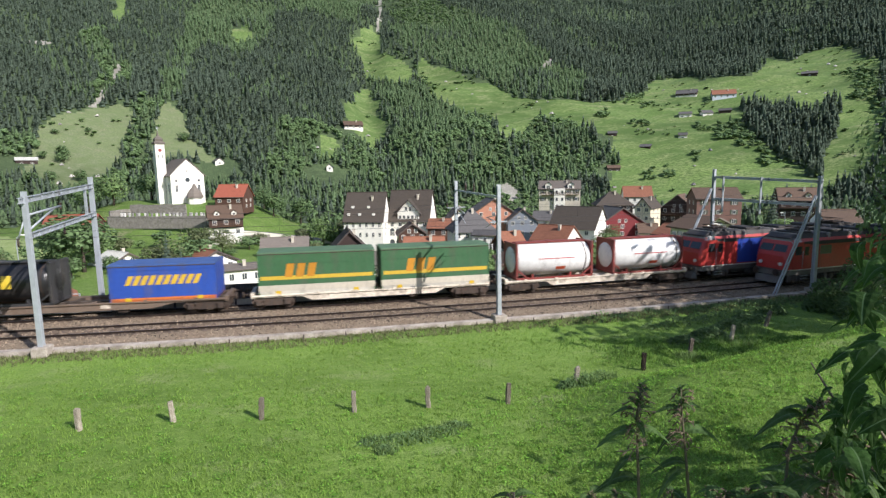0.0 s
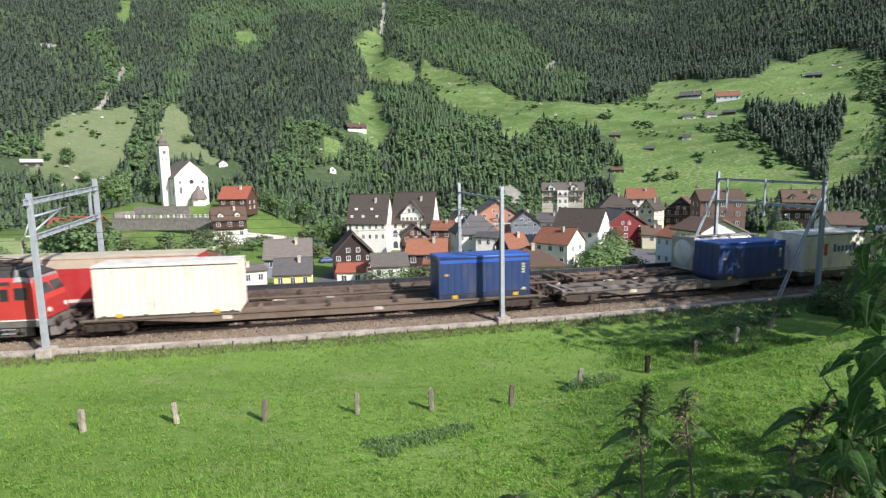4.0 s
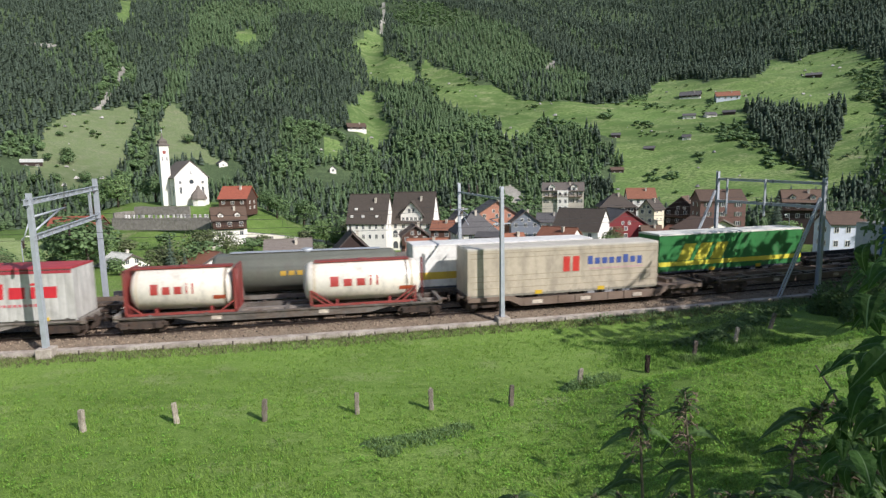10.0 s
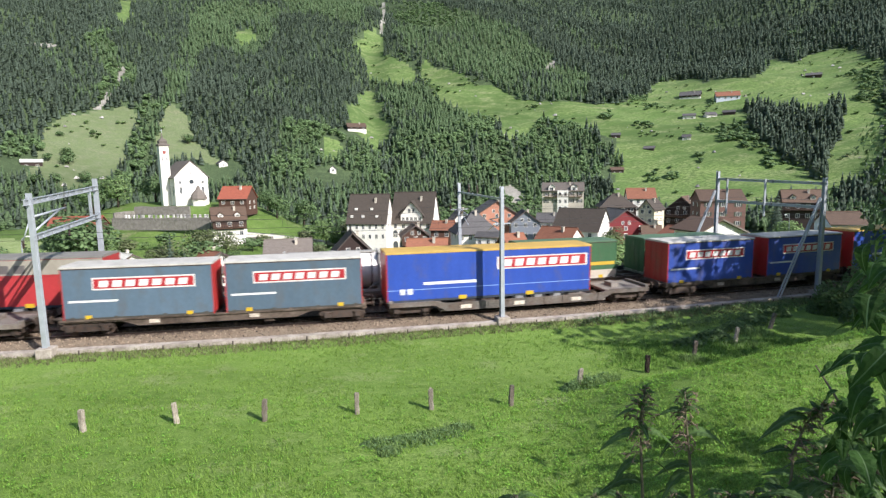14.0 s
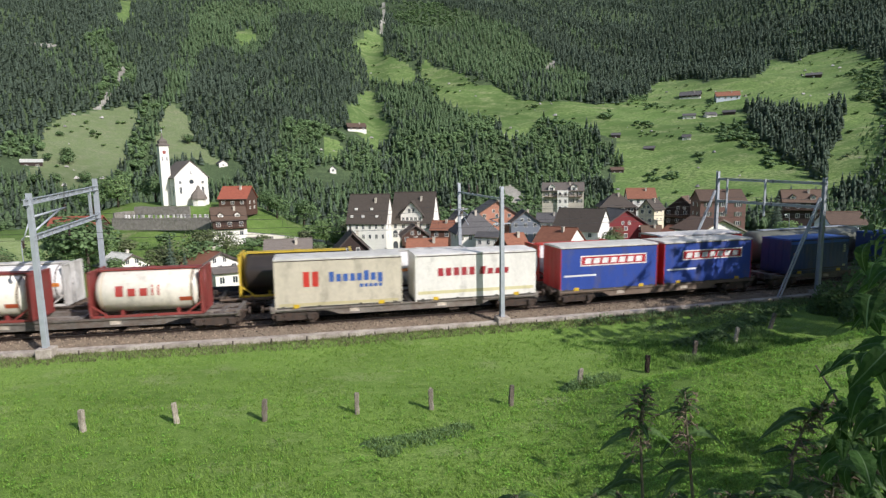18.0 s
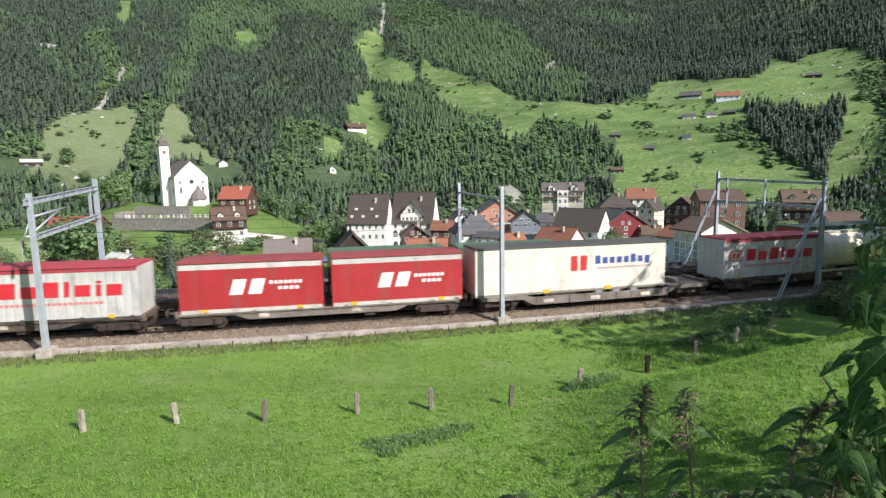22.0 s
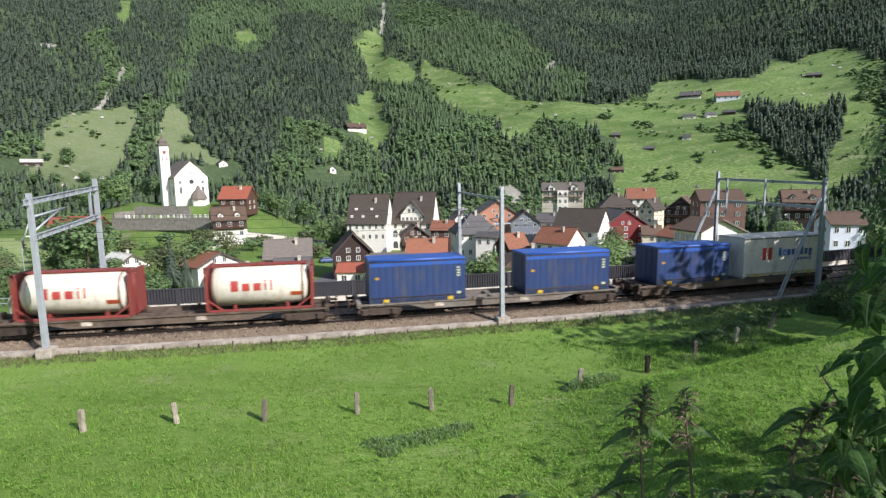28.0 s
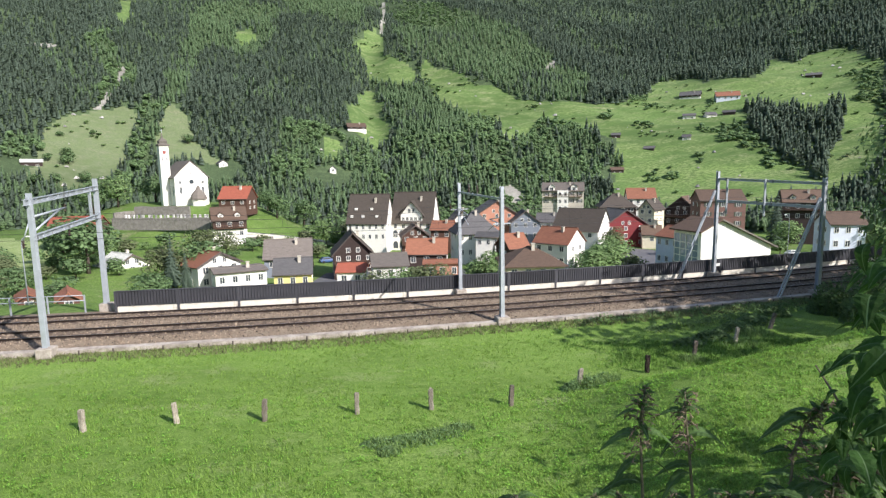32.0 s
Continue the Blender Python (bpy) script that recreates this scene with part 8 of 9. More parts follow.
for x, y, h, w in TREES:
    broad_tree(x, y, h, w, material=(LEAF_YOUNG, LEAFY, OLIVE)[int(x + y) % 3])
# garden shrubs and small trees between the houses
_rv = random.Random(5)
for x0, x1, y0, y1, n in ((-112, -66, 108, 160, 26), (-58, -30, 128, 172, 12), (-50, -24, 176, 200, 12), (22, 44, 118, 150, 10), (62, 108, 128, 168, 16), (60, 118, 186, 215, 10)):
    for _ in range(n):
        x, y = _rv.uniform(x0, x1), _rv.uniform(y0, y1)
        if all(math.hypot(x - r[1], y - r[2] - r[5] / 2) > 0.5 * r[4] + 2.5 for r in HOUSES):
            broad_tree(x, y, _rv.uniform(2.2, 5.0), _rv.uniform(1.2, 1.6), 0.055, 420, (LEAF_YOUNG, LEAFY, OLIVE)[_rv.randrange(3)], name="shrub", label="low green garden shrub between the village houses")
for x, y, h in ((-181.5, 279, 6.5), (-186, 285, 5.5), (-191, 278, 4.5), (-175, 259, 5), (-140, 318, 6), (-165, 264, 6), (-198, 300, 3.5), (-187, 310, 3), (-180, 253, 6)):
    broad_tree(x, y, h, 1.2, 0.05, 500, label="round leafy tree on the grazed pasture")
for x, y, h in ((30.2, 34.8, 15.5), (34.6, 38.5, 13), (39.0, 42, 13), (43.5, 46, 13), (48.5, 51, 13), (26.3, 30.5, 7.0)):
    broad_tree(x, y, h, 0.62, 0.014 if x < 31 else 0.025, 5200 if x < 31 else 2000, LEAF_YOUNG, name="tree", label="tall leafy tree on the bank beside the railway")
for x, y, h in ((38.5, 33.5, 15),):
    broad_tree(x, y, h, 0.75, 0.024, 1000, name="tree", label="tall leafy tree on the bank beside the railway")
for x, y, h, w in ((24.5, 20.5, 12.5, 0.95), (29.5, 23.0, 14, 0.9), (35.0, 26.5, 19, 0.85), (42.0, 32.0, 19, 0.85)):
    broad_tree(x, y, h, w, 0.026, 420 if h < 15 else 430, name="tree", label="tall leafy tree on the wooded bank that shades the hollow")
# two unseen trees, added only to cast shade on the near right bank
broad_tree(13.2, 9.2, 6.4, 1.15, 0.03, 230, name="tree", label="unseen leafy tree added on the slope to shade the bank")
broad_tree(8.6, -0.6, 5.2, 1.1, 0.032, 1700, name="tree", label="unseen leafy tree added beside the camera to shade the near grass")
for x, y, h in ((102, 172, 17), (-48, 104, 9), (-53, 109, 11), (23, 112, 7), (12, 132, 8), (15, 126, 7), (-33, 186, 8), (-29, 184, 7), (28, 118, 6)):
    spruce(x, y, h)
# ================= grass and shrubs =================
def blades(name, pts, hmin, hmax, wid, lean, material, label, category, per=5, seed=3):
    """Tufts of narrow blades at the places pts (n, 3); one mesh."""
    rs = np.random.RandomState(seed)
    n = len(pts) * per
    base = np.repeat(pts, per, 0) + np.concatenate([rs.normal(0, 0.05, (n, 2)), np.zeros((n, 1))], 1)
    a = rs.uniform(0, 6.283, n)
    h = rs.uniform(hmin, hmax, n)
    d = np.stack([np.cos(a), np.sin(a), np.zeros(n)], 1)
    s = np.stack([-np.sin(a), np.cos(a), np.zeros(n)], 1) * (wid * rs.uniform(0.6, 1.3, n))[:, None]
    up = np.stack([np.zeros(n), np.zeros(n), h], 1)
    ln = rs.uniform(0.2, 1.0, n)[:, None] * lean * h[:, None]
    mid = base + up * 0.55 + d * ln * 0.35
    tip = base + up * 0.95 + d * ln
    V = np.stack([base - s, base + s, mid + s * 0.7, mid - s * 0.7, tip], 1).reshape(-1, 3)
    k = np.arange(n)[:, None] * 5
    F = np.concatenate([k + np.array([[0, 1, 2, 3]])], 1).tolist() + np.concatenate([k + np.array([[3, 2, 4]])], 1).tolist()
    me = bpy.data.meshes.new(name)
    me.from_pydata(V.tolist(), [], F)
    me.materials.append(material)
    return tagged(new(name, me), label, category, kind="stuff")


GRASS = mat("grass_blades", (0.225, 0.36, 0.072), 0.85, scale=0.25, var=0.3, bump=0, island=0.25, spec=0.2, fine=12, trans=0.35)
DRYGRASS = mat("rank_grass_blades", (0.19, 0.20, 0.095), 0.85, scale=0.5, var=0.35, bump=0, island=0.6, spec=0.15, fine=8, trans=0.25)
rs = np.random.RandomState(11)
# meadow: more tufts near by
yy = 12.5 + 22 * rs.uniform(0, 1, 44000) ** 1.5
xx = rs.uniform(-0.86, 0.86, 44000) * yy
_s2, _o2 = to_line(xx, yy)
patch = 0.55 + 0.45 * waves(xx, yy, 1.3) + 0.3 * waves(xx, yy, 0.37)
keep = (_o2 < -3.1) & (rs.uniform(0, 1, len(xx)) < patch)
xx, yy = xx[keep], yy[keep]
blades("meadow_tufts", np.stack([xx, yy, ground(xx, yy) - 0.01], 1), 0.05, 0.16, 0.012, 0.9, GRASS, "short sunlit meadow grass", "grass")
# rank strip along the trough
s_ = rs.uniform(-40, 60, 7000)
o_ = -2.98 - 1.3 * rs.uniform(0, 1, 7000) ** 1.3
P = np.array([tuple(line(a, b)) for a, b in zip(s_, o_)])
P[:, 2] = ground(P[:, 0], P[:, 1])
blades("rank_grass", P, 0.07, 0.24, 0.012, 0.9, DRYGRASS, "rank grass along the concrete trough", "grass", seed=5)

# lush growth in the hollow by the posts; its darker green also paints the shade there
LUSH_SHADED = mat("lush_shaded_blades", (0.14, 0.26, 0.05), 0.8, scale=0.4, var=0.3, bump=0, island=0.5, spec=0.2, trans=0.3)
yy = 18.0 + 13 * rs.uniform(0, 1, 26000)
xx = 3.0 + rs.uniform(0, 1, 26000) * (0.72 * yy - 3.0)
_s2, _o2 = to_line(xx, yy)
keep = (_o2 < -3.1) & (rs.uniform(-0.3, 2.2, len(xx)) < waves(xx, yy, 2.4) * 0.3 + waves(xx, yy, 0.7) * 0.3 - 1.0 + 1.7 * ss((xx - 4) / 7) * ss((yy - 21.5 - 0.32 * (xx - 6)) / 5))
xx, yy = xx[keep], yy[keep]
blades("hollow_grass", np.stack([xx, yy, ground(xx, yy) - 0.01], 1), 0.08, 0.26, 0.014, 0.9, LUSH_SHADED, "lush grass in the hollow by the railway, its shade put into a darker green", "grass", seed=8)
# broad-leaved meadow herbs in clumps
CLOVER = mat("meadow_herb_leaves", (0.16, 0.33, 0.045), 0.7, scale=0.5, var=0.3, bump=0, island=0.6, spec=0.3, trans=0.35)
yy = 9.0 + 15 * rs.uniform(0, 1, 5200) ** 1.2
xx = rs.uniform(-0.86, 0.86, 5200) * yy
keep = rs.uniform(0, 1, 5200) < 0.35 + 0.65 * ss((xx + 2) / 8)
xx, yy = np.repeat(xx[keep], 16), np.repeat(yy[keep], 16)
xx, yy = xx + rs.normal(0, 0.10, len(xx)), yy + rs.normal(0, 0.10, len(xx))
_s2, _o2 = to_line(xx, yy)
xx, yy = xx[_o2 < -3.4], yy[_o2 < -3.4]
n_ = len(xx)
nrm = np.stack([rs.normal(0, 0.5, n_), rs.normal(0, 0.5, n_), np.ones(n_)], 1)
nrm /= np.linalg.norm(nrm, axis=1)[:, None]
an = rs.uniform(0, 6.28, n_)
u_ = np.cross(nrm, np.stack([np.cos(an), np.sin(an), np.zeros(n_)], 1))
w_ = np.cross(nrm, u_)
sz = rs.uniform(0.02, 0.05, n_)[:, None]
c_ = np.stack([xx, yy, ground(xx, yy) + rs.uniform(0.03, 0.14, n_)], 1)
me = bpy.data.meshes.new("meadow_herbs")
me.from_pydata(np.stack([c_ - u_ * sz, c_ + w_ * sz * 0.6, c_ + u_ * sz, c_ - w_ * sz * 0.6], 1).reshape(-1, 3).tolist(), [], (np.arange(n_)[:, None] * 4 + np.arange(4)).tolist())
me.materials.append(CLOVER)
tagged(new("meadow_herbs", me), "clumps of broad-leaved herbs in the sunlit meadow", "weeds", kind="stuff")

WEED = mat("weed_leaves", (0.13, 0.215, 0.08), 0.75, scale=2, var=0.3, bump=0, island=0.4, spec=0.2, trans=0.25)
DARKLEAF = mat("shrub_leaves", (0.11, 0.18, 0.06), 0.6, scale=1.5, var=0.3, bump=0, island=0.35, spec=0.3, trans=0.3)


def leaf_cloud(name, spots, count, size, material, label, category, seed, z_lift=0.0):
    """Low growth: many small leaves over the spots (x, y, radius x, radius y, height)."""
    rnd = random.Random(seed)
    b = Build()
    for x, y, rx, ry, h in spots:
        for _ in range(count):
            a, q = rnd.uniform(0, 6.283), math.sqrt(rnd.random())
            px, py = x + rx * q * math.cos(a), y + ry * q * math.sin(a)
            pz = ground_at(px, py) if count < 60 else None
            zz = z_lift + h * (1 - q * q) * rnd.random() ** 0.6
            n = Vector((rnd.gauss(0, 0.6), rnd.gauss(-0.2, 0.6), 1)).normalized()
            u = n.orthogonal().normalized()
            u = (u * math.cos(a * 3) + n.cross(u) * math.sin(a * 3))
            w = n.cross(u)
            s = size * rnd.uniform(0.6, 1.4)
            c = Vector((px, py, zz))
            b.add([c - u * s, c + w * s * 0.45, c + u * s, c - w * s * 0.45], [(0, 1, 2, 3)])
    v = np.array(b.v)
    v[:, 2] += ground(v[:, 0], v[:, 1])
    b.v = v.tolist()
    return solid(name, b, material, label, category)


def tufts(name, spots, count, hmin, hmax, material, label, seed):
    """Upright stalks in clumps over the spots (x, y, radius x, radius y)."""
    rnd_ = np.random.RandomState(seed)
    P_ = []
    for x, y, rx, ry in spots:
        a, q = rnd_.uniform(0, 6.283, count), np.sqrt(rnd_.uniform(0, 1, count))
        P_.append(np.stack([x + rx * q * np.cos(a), y + ry * q * np.sin(a), np.zeros(count)], 1))
    P_ = np.concatenate(P_)
    P_[:, 2] = ground(P_[:, 0], P_[:, 1])
    return blades(name, P_, hmin, hmax, 0.014, 0.55, material, label, "weeds", per=4, seed=seed)


STALK = mat("weed_stalks", (0.20, 0.30, 0.10), 0.8, scale=1.5, var=0.3, bump=0, island=0.5, spec=0.15, trans=0.3)
tufts("weed_stalks", [(-2.2, 19.0, 0.8, 0.4), (-1.3, 19.2, 0.9, 0.45), (-0.3, 19.7, 0.9, 0.4), (0.5, 20.2, 0.6, 0.3), (-2.0, 18.4, 0.4, 0.3)], 75, 0.1, 0.3, STALK, "upright stalks of a weed patch in the meadow", 31)
tufts("post_weeds", [(6.3, 24.0, 0.8, 0.5), (7.2, 24.6, 0.7, 0.4), (12.4, 27.4, 0.6, 0.4), (16.2, 30.0, 1.1, 0.7), (18.0, 32.2, 1.2, 0.8)], 110, 0.15, 0.5, STALK, "upright weeds round the fence posts in the hollow", 32)
leaf_cloud("weed_patch", [(-2.2, 19.0, 0.9, 0.45, 0.28), (-1.2, 19.2, 1.0, 0.5, 0.3), (-0.2, 19.7, 0.9, 0.45, 0.26), (0.5, 20.2, 0.6, 0.35, 0.2), (-2.0, 18.4, 0.4, 0.3, 0.25)], 420, 0.05, WEED,
           "patch of grey-green weeds in the meadow", "weeds", 1)
leaf_cloud("nettle_clump", [(6.3, 24.0, 0.9, 0.6, 0.6), (7.2, 24.6, 0.8, 0.5, 0.45), (5.5, 23.7, 0.5, 0.4, 0.4)], 500, 0.06, WEED, "clump of dark weeds round a fence post", "weeds", 2)
leaf_cloud("bramble_thicket", [(13.5, 30.4, 1.1, 0.6, 0.4), (15.4, 31.4, 1.2, 0.7, 0.55), (17.5, 33.0, 1.2, 0.7, 0.6), (19.5, 34.6, 1.2, 0.8, 0.6), (21.8, 36.2, 1.0, 0.7, 0.7)], 800, 0.10, DARKLEAF,
           "dark bramble thicket along the railway bank", "bushes", 3)
leaf_cloud("trackside_weeds", [(13.0 + 1.5 * i, 33.2 + 0.62 * i, 0.9, 0.5, 0.5 + 0.1 * (i % 3)) for i in range(8)], 260, 0.07, DARKLEAF, "low weeds on the edge of the ballast", "weeds", 4)
leaf_cloud("ballast_weeds", [(*line(s, -3.3 - 0.5 * (i % 2))[:2], 0.9, 0.35, 0.18 + 0.14 * ((i * 7) % 4)) for i, s in enumerate(np.arange(8, 34, 0.9))], 130, 0.06, WEED, "dark weeds along the concrete trough", "weeds", 9)
leaf_cloud("trackside_bushes", [(-60, 75, 2.6, 1.6, 3.0), (-54.5, 74, 2.4, 1.5, 2.4), (-66, 77, 2.6, 1.6, 3.4), (-49, 72.5, 2.0, 1.3, 2.0), (-57, 79, 2.5, 1.4, 3.6), (-63.5, 80, 2.2, 1.4, 3.8)], 800, 0.15, LEAFY, "low green bushes behind the railway railing", "bushes", 12)
leaf_cloud("bank_shrubs", [(27.5, 36, 2.4, 2.0, 3.6), (26.5, 34.0, 1.8, 1.6, 3.0), (30.5, 40, 2.0, 1.8, 3.8), (25.6, 36.8, 1.3, 1.0, 2.4)], 1500, 0.13, DARKLEAF, "dense dark shrubs on the bank beside the track", "bushes", 6)

# ================= plants by the camera =================
HERB_STEM = mat("herb_stem", (0.14, 0.12, 0.075), 0.7, scale=20, var=0.3, bump=0.1)
HERB_LEAF = mat("herb_leaf", (0.085, 0.15, 0.045), 0.6, scale=14, var=0.3, bump=0.25, spec=0.2, trans=0.4, rand=0.4)
HERB_FLOWER = mat("herb_catkins", (0.23, 0.17, 0.12), 0.8, scale=30, var=0.4, bump=0, island=0.4, trans=0.2)
SHRUB_LEAF = mat("broad_shrub_leaf", (0.045, 0.10, 0.024), 0.6, scale=9, var=0.28, bump=0.3, spec=0.12, trans=0.35, rand=0.5)


VEIN = mat("leaf_vein", (0.085, 0.15, 0.05), 0.5, scale=10, var=0.2, bump=0, trans=0.2)


def leaf_mesh(name, material, n=9, wide=0.42, droop=0.5, teeth=0.12, fold=0.18):
    """A pointed leaf of unit length along x, folded on its midrib, with a toothed edge."""
    b = Build()
    rows = []
    for i in range(n + 1):
        t = i / n
        w = wide * (math.sin(math.pi * t ** 0.75) ** 0.9 if 0 < t < 1 else 0.012)
        w *= 1 + (teeth if i % 2 else -teeth)
        z = 0.10 * math.sin(math.pi * t) - droop * t * t
        x = t * (1 - 0.22 * droop * t)
        rib = min(w * 0.3, 0.014)
        bow = 0.05 * w if i % 2 else 0.0          # quilted between the side veins
        rows.append([(x - 0.06 * w, -w / 2, z + fold * w * 0.6), (x, -w / 4, z + fold * w * 0.36 + bow), (x, -rib, z + 0.002), (x, rib, z + 0.002), (x, w / 4, z + fold * w * 0.36 + bow), (x - 0.06 * w, w / 2, z + fold * w * 0.6)])
    v = [p for r in rows for p in r]
    f = []
    for i in range(n):
        for j in range(5):
            f.append((i * 6 + j, (i + 1) * 6 + j, (i + 1) * 6 + j + 1, i * 6 + j + 1))
    b.add(v, f, False)
    me = b.mesh(name, [material, VEIN])
    me.polygons.foreach_set("material_index", [1 if k % 5 == 2 else 0 for k in range(len(f))])
    return me


HERB_LEAVES = [leaf_mesh("leaf", HERB_LEAF, 15, 0.34, d, 0.10) for d in (0.35, 0.6, 0.9)]
SHRUB_LEAVES = [leaf_mesh("leaf", SHRUB_LEAF, 11, wd, d, 0.06, 0.12) for wd, d in ((0.5, 0.35), (0.56, 0.6), (0.46, 0.9))]


def turned(p, heading, pitch, roll, size):
    return Matrix.Translation(p) @ Euler((roll, -pitch, heading), "XYZ").to_matrix().to_4x4() @ Matrix.Diagonal((size, size, size, 1))


def herb(points, leaves, top, seed, label):
    """A tall herb: a bent stem through the points, paired toothed leaves, catkins and a crowded tip."""
    rnd = random.Random(seed)
    base = Vector(points[0])
    t = thing("tall_herb", label, "plant", Matrix.Translation(base), group="tall herbs by the camera")
    loc = [Vector(p) - base for p in points]
    part("stem", Build().path(loc, [0.006 - 0.0035 * i / (len(loc) - 1) for i in range(len(loc))], 7), HERB_STEM, t)
    def on(q):
        q *= len(loc) - 1
        i = min(int(q), len(loc) - 2)
        return loc[i].lerp(loc[i + 1], q - i)
    for q, head, size, droop in leaves:
        part("leaf", HERB_LEAVES[droop], None, t, at=turned(on(q), math.radians(head), 0.35, rnd.uniform(-0.3, 0.3), size))
    for k in range(top):
        q = 0.80 + 0.2 * k / top
        part("leaf", HERB_LEAVES[0 if k > top * 0.4 else 1], None, t, at=turned(on(q), 2.4 * k, rnd.uniform(0.55, 1.25), rnd.uniform(-0.5, 0.5), rnd.uniform(0.026, 0.046) * (1.35 - 0.5 * k / top)))
    c = Build()
    for k in range(9):
        node = on(0.50 + 0.47 * k / 8)
        for j in range(6):
            a = rnd.uniform(0, 6.28)
            ln = rnd.uniform(0.02, 0.062) * (1.25 - 0.08 * k)
            d = Vector((math.cos(a), math.sin(a), 0))
            p1 = node + d * ln * 0.5 + Vector((0, 0, rnd.uniform(0.0, 0.014)))
            p2 = node + d * ln + Vector((0, 0, rnd.uniform(-0.016, 0.012)))
            c.path([node, p1, p2], [0.0008, 0.0015, 0.0018], 4)
            for _ in range(3):          # knobby side sprigs
                q0 = p1.lerp(p2, rnd.random())
                e = Vector((rnd.gauss(0, 1), rnd.gauss(0, 1), rnd.gauss(-0.2, 0.8))).normalized() * rnd.uniform(0.006, 0.014)
                c.path([q0, q0 + e * 0.6, q0 + e], [0.001, 0.0018, 0.0011], 4)
    tagged(part("seed_tassel", c, HERB_FLOWER, t, "drooping seed catkins"), kind="stuff")
    return t


herb([(0.61, 1.6, 7.0), (0.593, 1.6, 7.90), (0.591, 1.62, 8.04), (0.586, 1.62, 8.148), (0.592, 1.6, 8.253)],
     [(0.62, 182, 0.12, 2), (0.63, -8, 0.11, 2), (0.44, 195, 0.11, 2), (0.43, 20, 0.10, 2), (0.78, 170, 0.08, 1), (0.79, 10, 0.08, 1), (0.7, 80, 0.07, 1), (0.7, 265, 0.07, 1), (0.33, 175, 0.13, 2)],
     14, 1, "tall seeding herb with toothed leaves in the shade")
herb([(0.80, 1.65, 7.0), (0.769, 1.65, 7.866), (0.761, 1.67, 8.01), (0.745, 1.67, 8.122), (0.73, 1.65, 8.218)],
     [(0.62, -5, 0.14, 2), (0.60, 185, 0.10, 2), (0.42, 175, 0.10, 2), (0.80, 175, 0.08, 1), (0.82, 5, 0.08, 1), (0.72, 90, 0.07, 1), (0.38, 200, 0.12, 2)],
     14, 2, "tall seeding herb with drooping leaves in the shade")
herb([(0.99, 1.5, 7.0), (0.975, 1.5, 7.953), (0.99, 1.52, 8.082), (1.02, 1.52, 8.167), (1.065, 1.5, 8.232)],
     [(0.80, 180, 0.13, 2), (0.86, 150, 0.09, 1), (0.9, 20, 0.10, 1), (0.7, 0, 0.1, 2), (0.55, 10, 0.12, 2), (0.5, 170, 0.08, 1)], 12, 3, "bent reddish herb with drooping leaves in the shade")
herb([(0.56, 1.4, 7.05), (0.554, 1.4, 7.75), (0.545, 1.42, 7.99)], [(0.95, 30, 0.12, 2), (0.93, 200, 0.12, 2), (0.8, -30, 0.12, 2), (0.75, 120, 0.12, 2), (0.9, 270, 0.1, 1)], 5, 4, "low leafy herb under the taller ones")
herb([(0.19, 1.3, 7.05), (0.18, 1.3, 7.8), (0.172, 1.3, 8.10)], [(0.97, 160, 0.07, 1), (0.98, 20, 0.07, 1), (0.9, 90, 0.07, 1), (0.85, 260, 0.07, 1)], 3, 5, "short dark herb at the edge of the bank")
for i, (x, y) in enumerate(((0.8, 1.4), (0.88, 1.7), (0.66, 1.3), (0.75, 1.9), (1.0, 1.9), (0.95, 1.6), (1.12, 1.75), (0.85, 2.0), (0.7, 2.2), (1.2, 2.1), (0.62, 2.3), (1.05, 1.45), (1.18, 1.6), (1.3, 1.9), (0.92, 1.35), (1.1, 2.2))):
    z = min(7.78 + 0.06 * (i % 3) - 0.06 * y, 8.893 - 0.61 * y)
    herb([(x, y, 7.0), (x + 0.01, y, z - 0.2), (x + 0.02, y, z)], [(0.97, 40 * i, 0.11, 1), (0.95, 40 * i + 180, 0.11, 2), (0.8, 40 * i + 90, 0.12, 2), (0.75, 40 * i + 250, 0.12, 2)], 6, 20 + i, "low leafy herb under the taller ones")

for i, (r, y, low_) in enumerate(((0.57, 1.5, 0.585), (0.60, 1.8, 0.56), (0.63, 1.45, 0.57), (0.655, 1.9, 0.53), (0.68, 1.5, 0.54), (0.70, 1.75, 0.52), (0.72, 1.4, 0.55), (0.735, 2.0, 0.50), (0.75, 1.6, 0.53), (0.62, 2.2, 0.55), (0.67, 1.3, 0.58), (0.77, 1.8, 0.5))):
    x, z = r * y, 8.893 - (low_ + (0.05 if r < 0.69 else 0.0)) * y
    herb([(x, y, 7.0), (x + 0.01, y, z - 0.25), (x + 0.02, y, z)], [(0.97, 50 * i, 0.12, 1), (0.95, 50 * i + 180, 0.12, 2), (0.86, 50 * i + 90, 0.13, 2), (0.84, 50 * i + 250, 0.13, 2), (0.75, 50 * i + 30, 0.13, 2), (0.74, 50 * i + 200, 0.13, 1)], 8, 40 + i, "low leafy herb under the taller ones")

# broad-leaved shrub
rnd = random.Random(77)
shrub = thing("broad_leaved_shrub", "dark broad-leaved shrub hanging into view beside the camera", "shrub", Matrix.Translation((1.55, 1.5, 6.9)))
stems = []
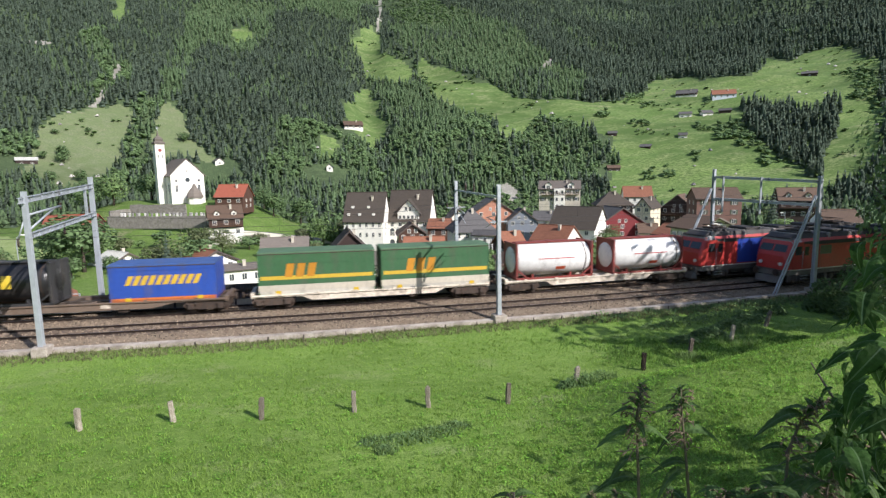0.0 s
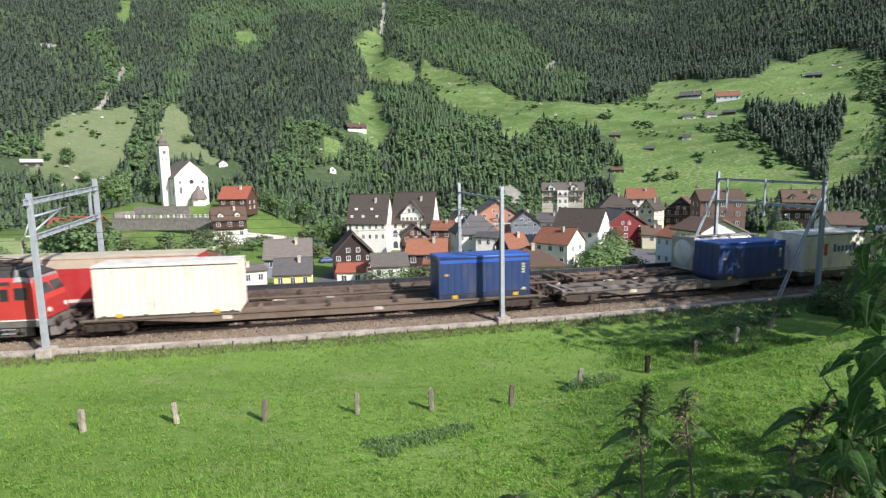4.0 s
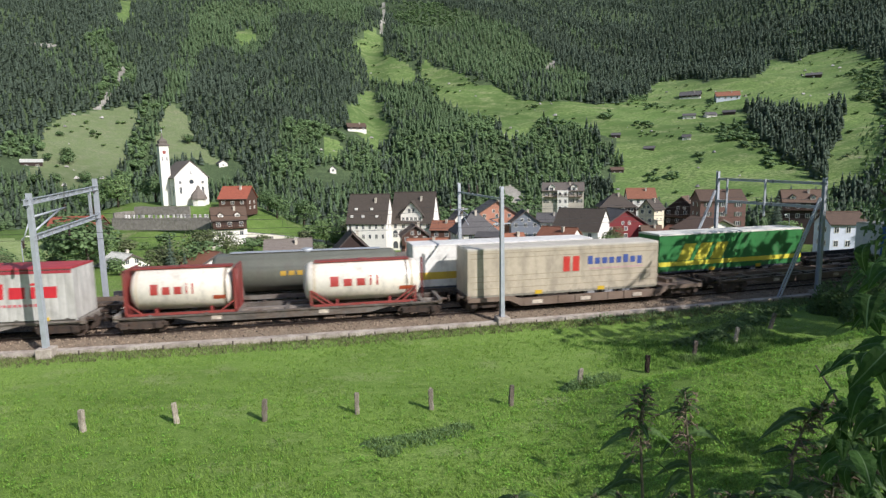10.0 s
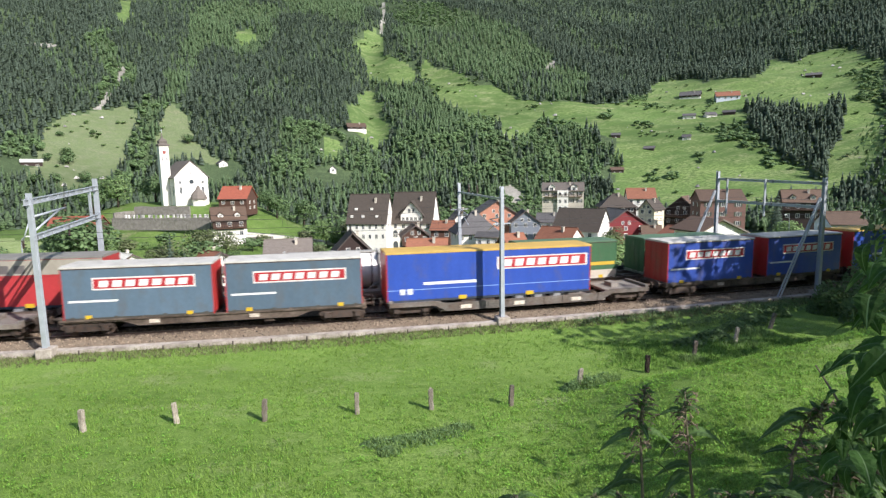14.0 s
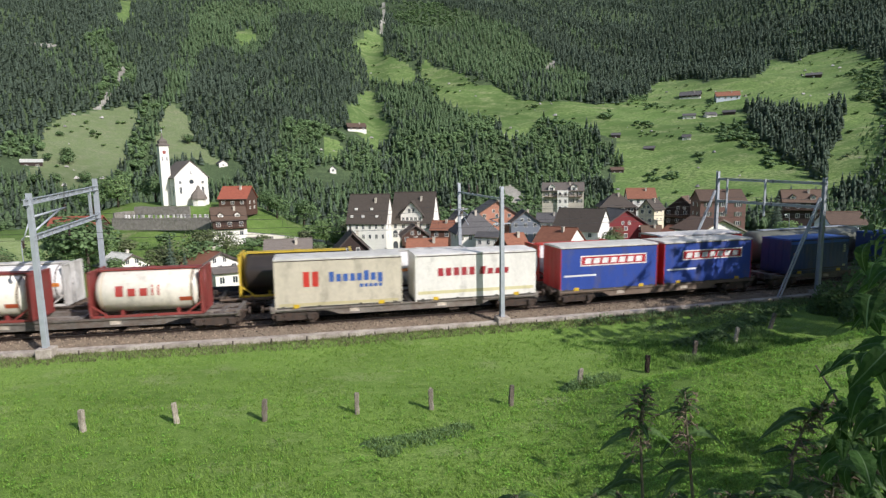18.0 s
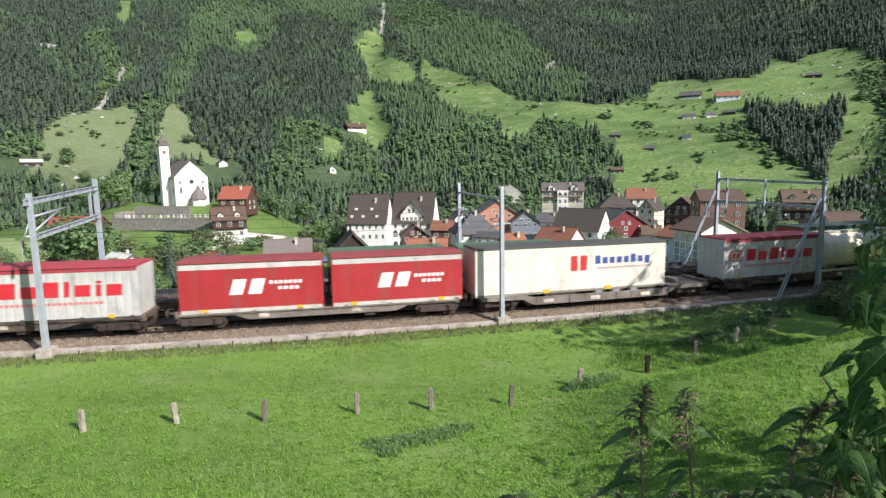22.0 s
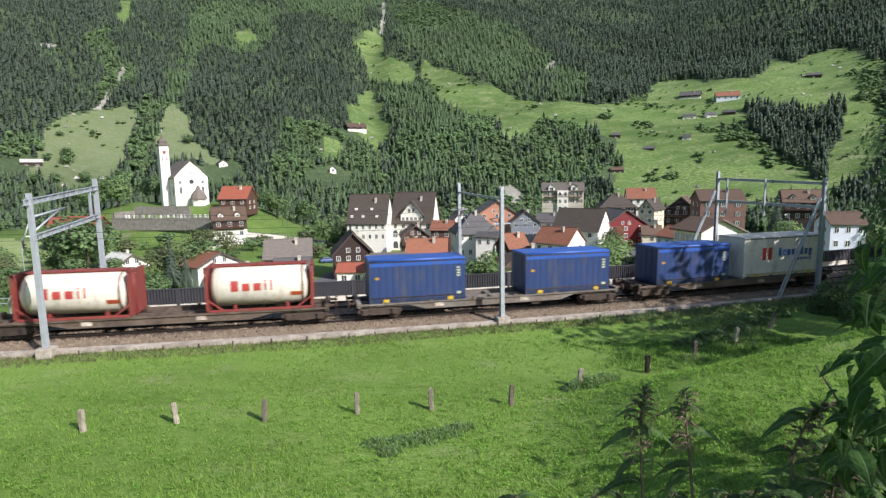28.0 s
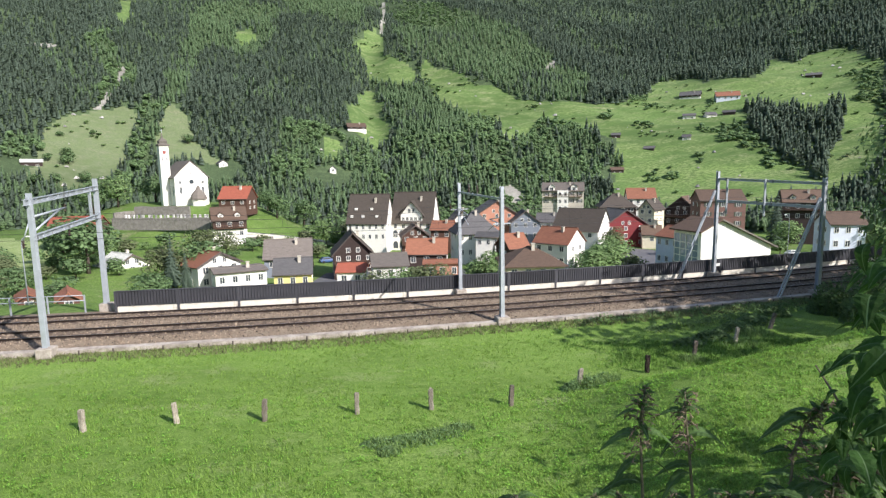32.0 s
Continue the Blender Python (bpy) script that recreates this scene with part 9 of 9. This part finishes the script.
for i in range(7):
    a = Vector((rnd.uniform(-0.1, 0.1), rnd.uniform(-0.15, 0.15), 0))
    c = Vector((rnd.uniform(-0.25, 0.0), rnd.uniform(-0.3, 0.45), rnd.uniform(1.2, 1.75)))
    m_ = a.lerp(c, 0.55) + Vector((0.1, 0, 0.12))
    stems.append((a, m_, c))
    part("branch", Build().path([a, a.lerp(m_, 0.5), m_, m_.lerp(c, 0.5) + Vector((0, 0, 0.03)), c], [0.012, 0.010, 0.008, 0.006, 0.003], 6), HERB_STEM, shrub)
for i in range(210):
    zz = rnd.uniform(0.85, 1.82)
    y = rnd.uniform(-0.3, 0.5)
    x = (0.735 + 0.03 * math.sin(zz * 9) + (0.03 if zz > 1.7 or zz < 1.25 else 0) + abs(rnd.gauss(0, 0.11))) * (1.5 + y) - 1.55
    part("leaf", SHRUB_LEAVES[rnd.randrange(3)], None, shrub, at=turned(Vector((x, y, zz)), rnd.gauss(math.pi * 1.1, 0.9), rnd.uniform(-0.9, 0.2), rnd.uniform(-0.6, 0.6), rnd.uniform(0.05, 0.105)))

# tree beside the camera, whose crown shades the foreground
shade = thing("tree", "leafy tree beside the camera, its crown shading the bank", "tree", Matrix.Translation((5.4, 2.2, ground_at(5.4, 2.2) - 0.1)))
tz = ground_at(5.4, 2.2) - 0.1
part("trunk", Build().path([(0, 0, 0), (0.05, 0.05, 1.2), (-0.1, 0.0, 2.4), (-0.2, 0.1, 4.0), (-0.2, 0.1, 5.2)], [0.16, 0.13, 0.11, 0.07, 0.03], 9), BARK, shade)
for e in ((-1.9, -2.7, 3.6), (0.8, 1.4, 3.4), (-2.3, -1.5, 4.2)):
    part("limb", Build().path([(-0.1, 0, 2.0), (e[0] * 0.5, e[1] * 0.5, 2.0 + (e[2] - 2.0) * 0.6 + 0.2), e], [0.07, 0.045, 0.012], 7), BARK, shade)
crown = Build()
for cx, cy, cz, r, n, s in ((-2.2, -2.9, 3.9, 1.55, 330, 0.12), (-2.9, -1.9, 4.0, 1.1, 170, 0.12), (0.8, 1.5, 3.6, 1.5, 700, 0.1)):
    for i in range(n):
        d = Vector((rnd.gauss(0, 1), rnd.gauss(0, 1), rnd.gauss(0, 0.8))).normalized()
        c = Vector((cx, cy, cz)) + d * r * rnd.random() ** 0.45
        nrm = (d * 0.4 + Vector((rnd.uniform(-0.5, 0.5), rnd.uniform(-0.5, 0.5), 1))).normalized()
        a = nrm.orthogonal().normalized()
        an = rnd.uniform(0, 6.28)
        u = a * math.cos(an) + nrm.cross(a) * math.sin(an)
        w = nrm.cross(u)
        q = s * rnd.uniform(0.7, 1.3)
        crown.add([c - u * q, c - u * q * 0.2 + w * q * 0.5, c + u * q - nrm * q * 0.3, c - u * q * 0.2 - w * q * 0.5], [(0, 1, 2, 3)])
part("crown", crown, mat("tree_leaves", (0.06, 0.115, 0.03), 0.55, scale=3, var=0.3, bump=0, island=0.4, spec=0.35, trans=0.35), shade)
SPEED = {"near": -20.4, "far": 20.5}


def motions():
    """Both trains roll past on their tracks for the whole time."""
    for ob, u, track in MOVING:
        walk(ob, [(t, rail_pose(u + SPEED[track] * t, TRACKS[track])) for t in range(0, 33, 2)])


motions()
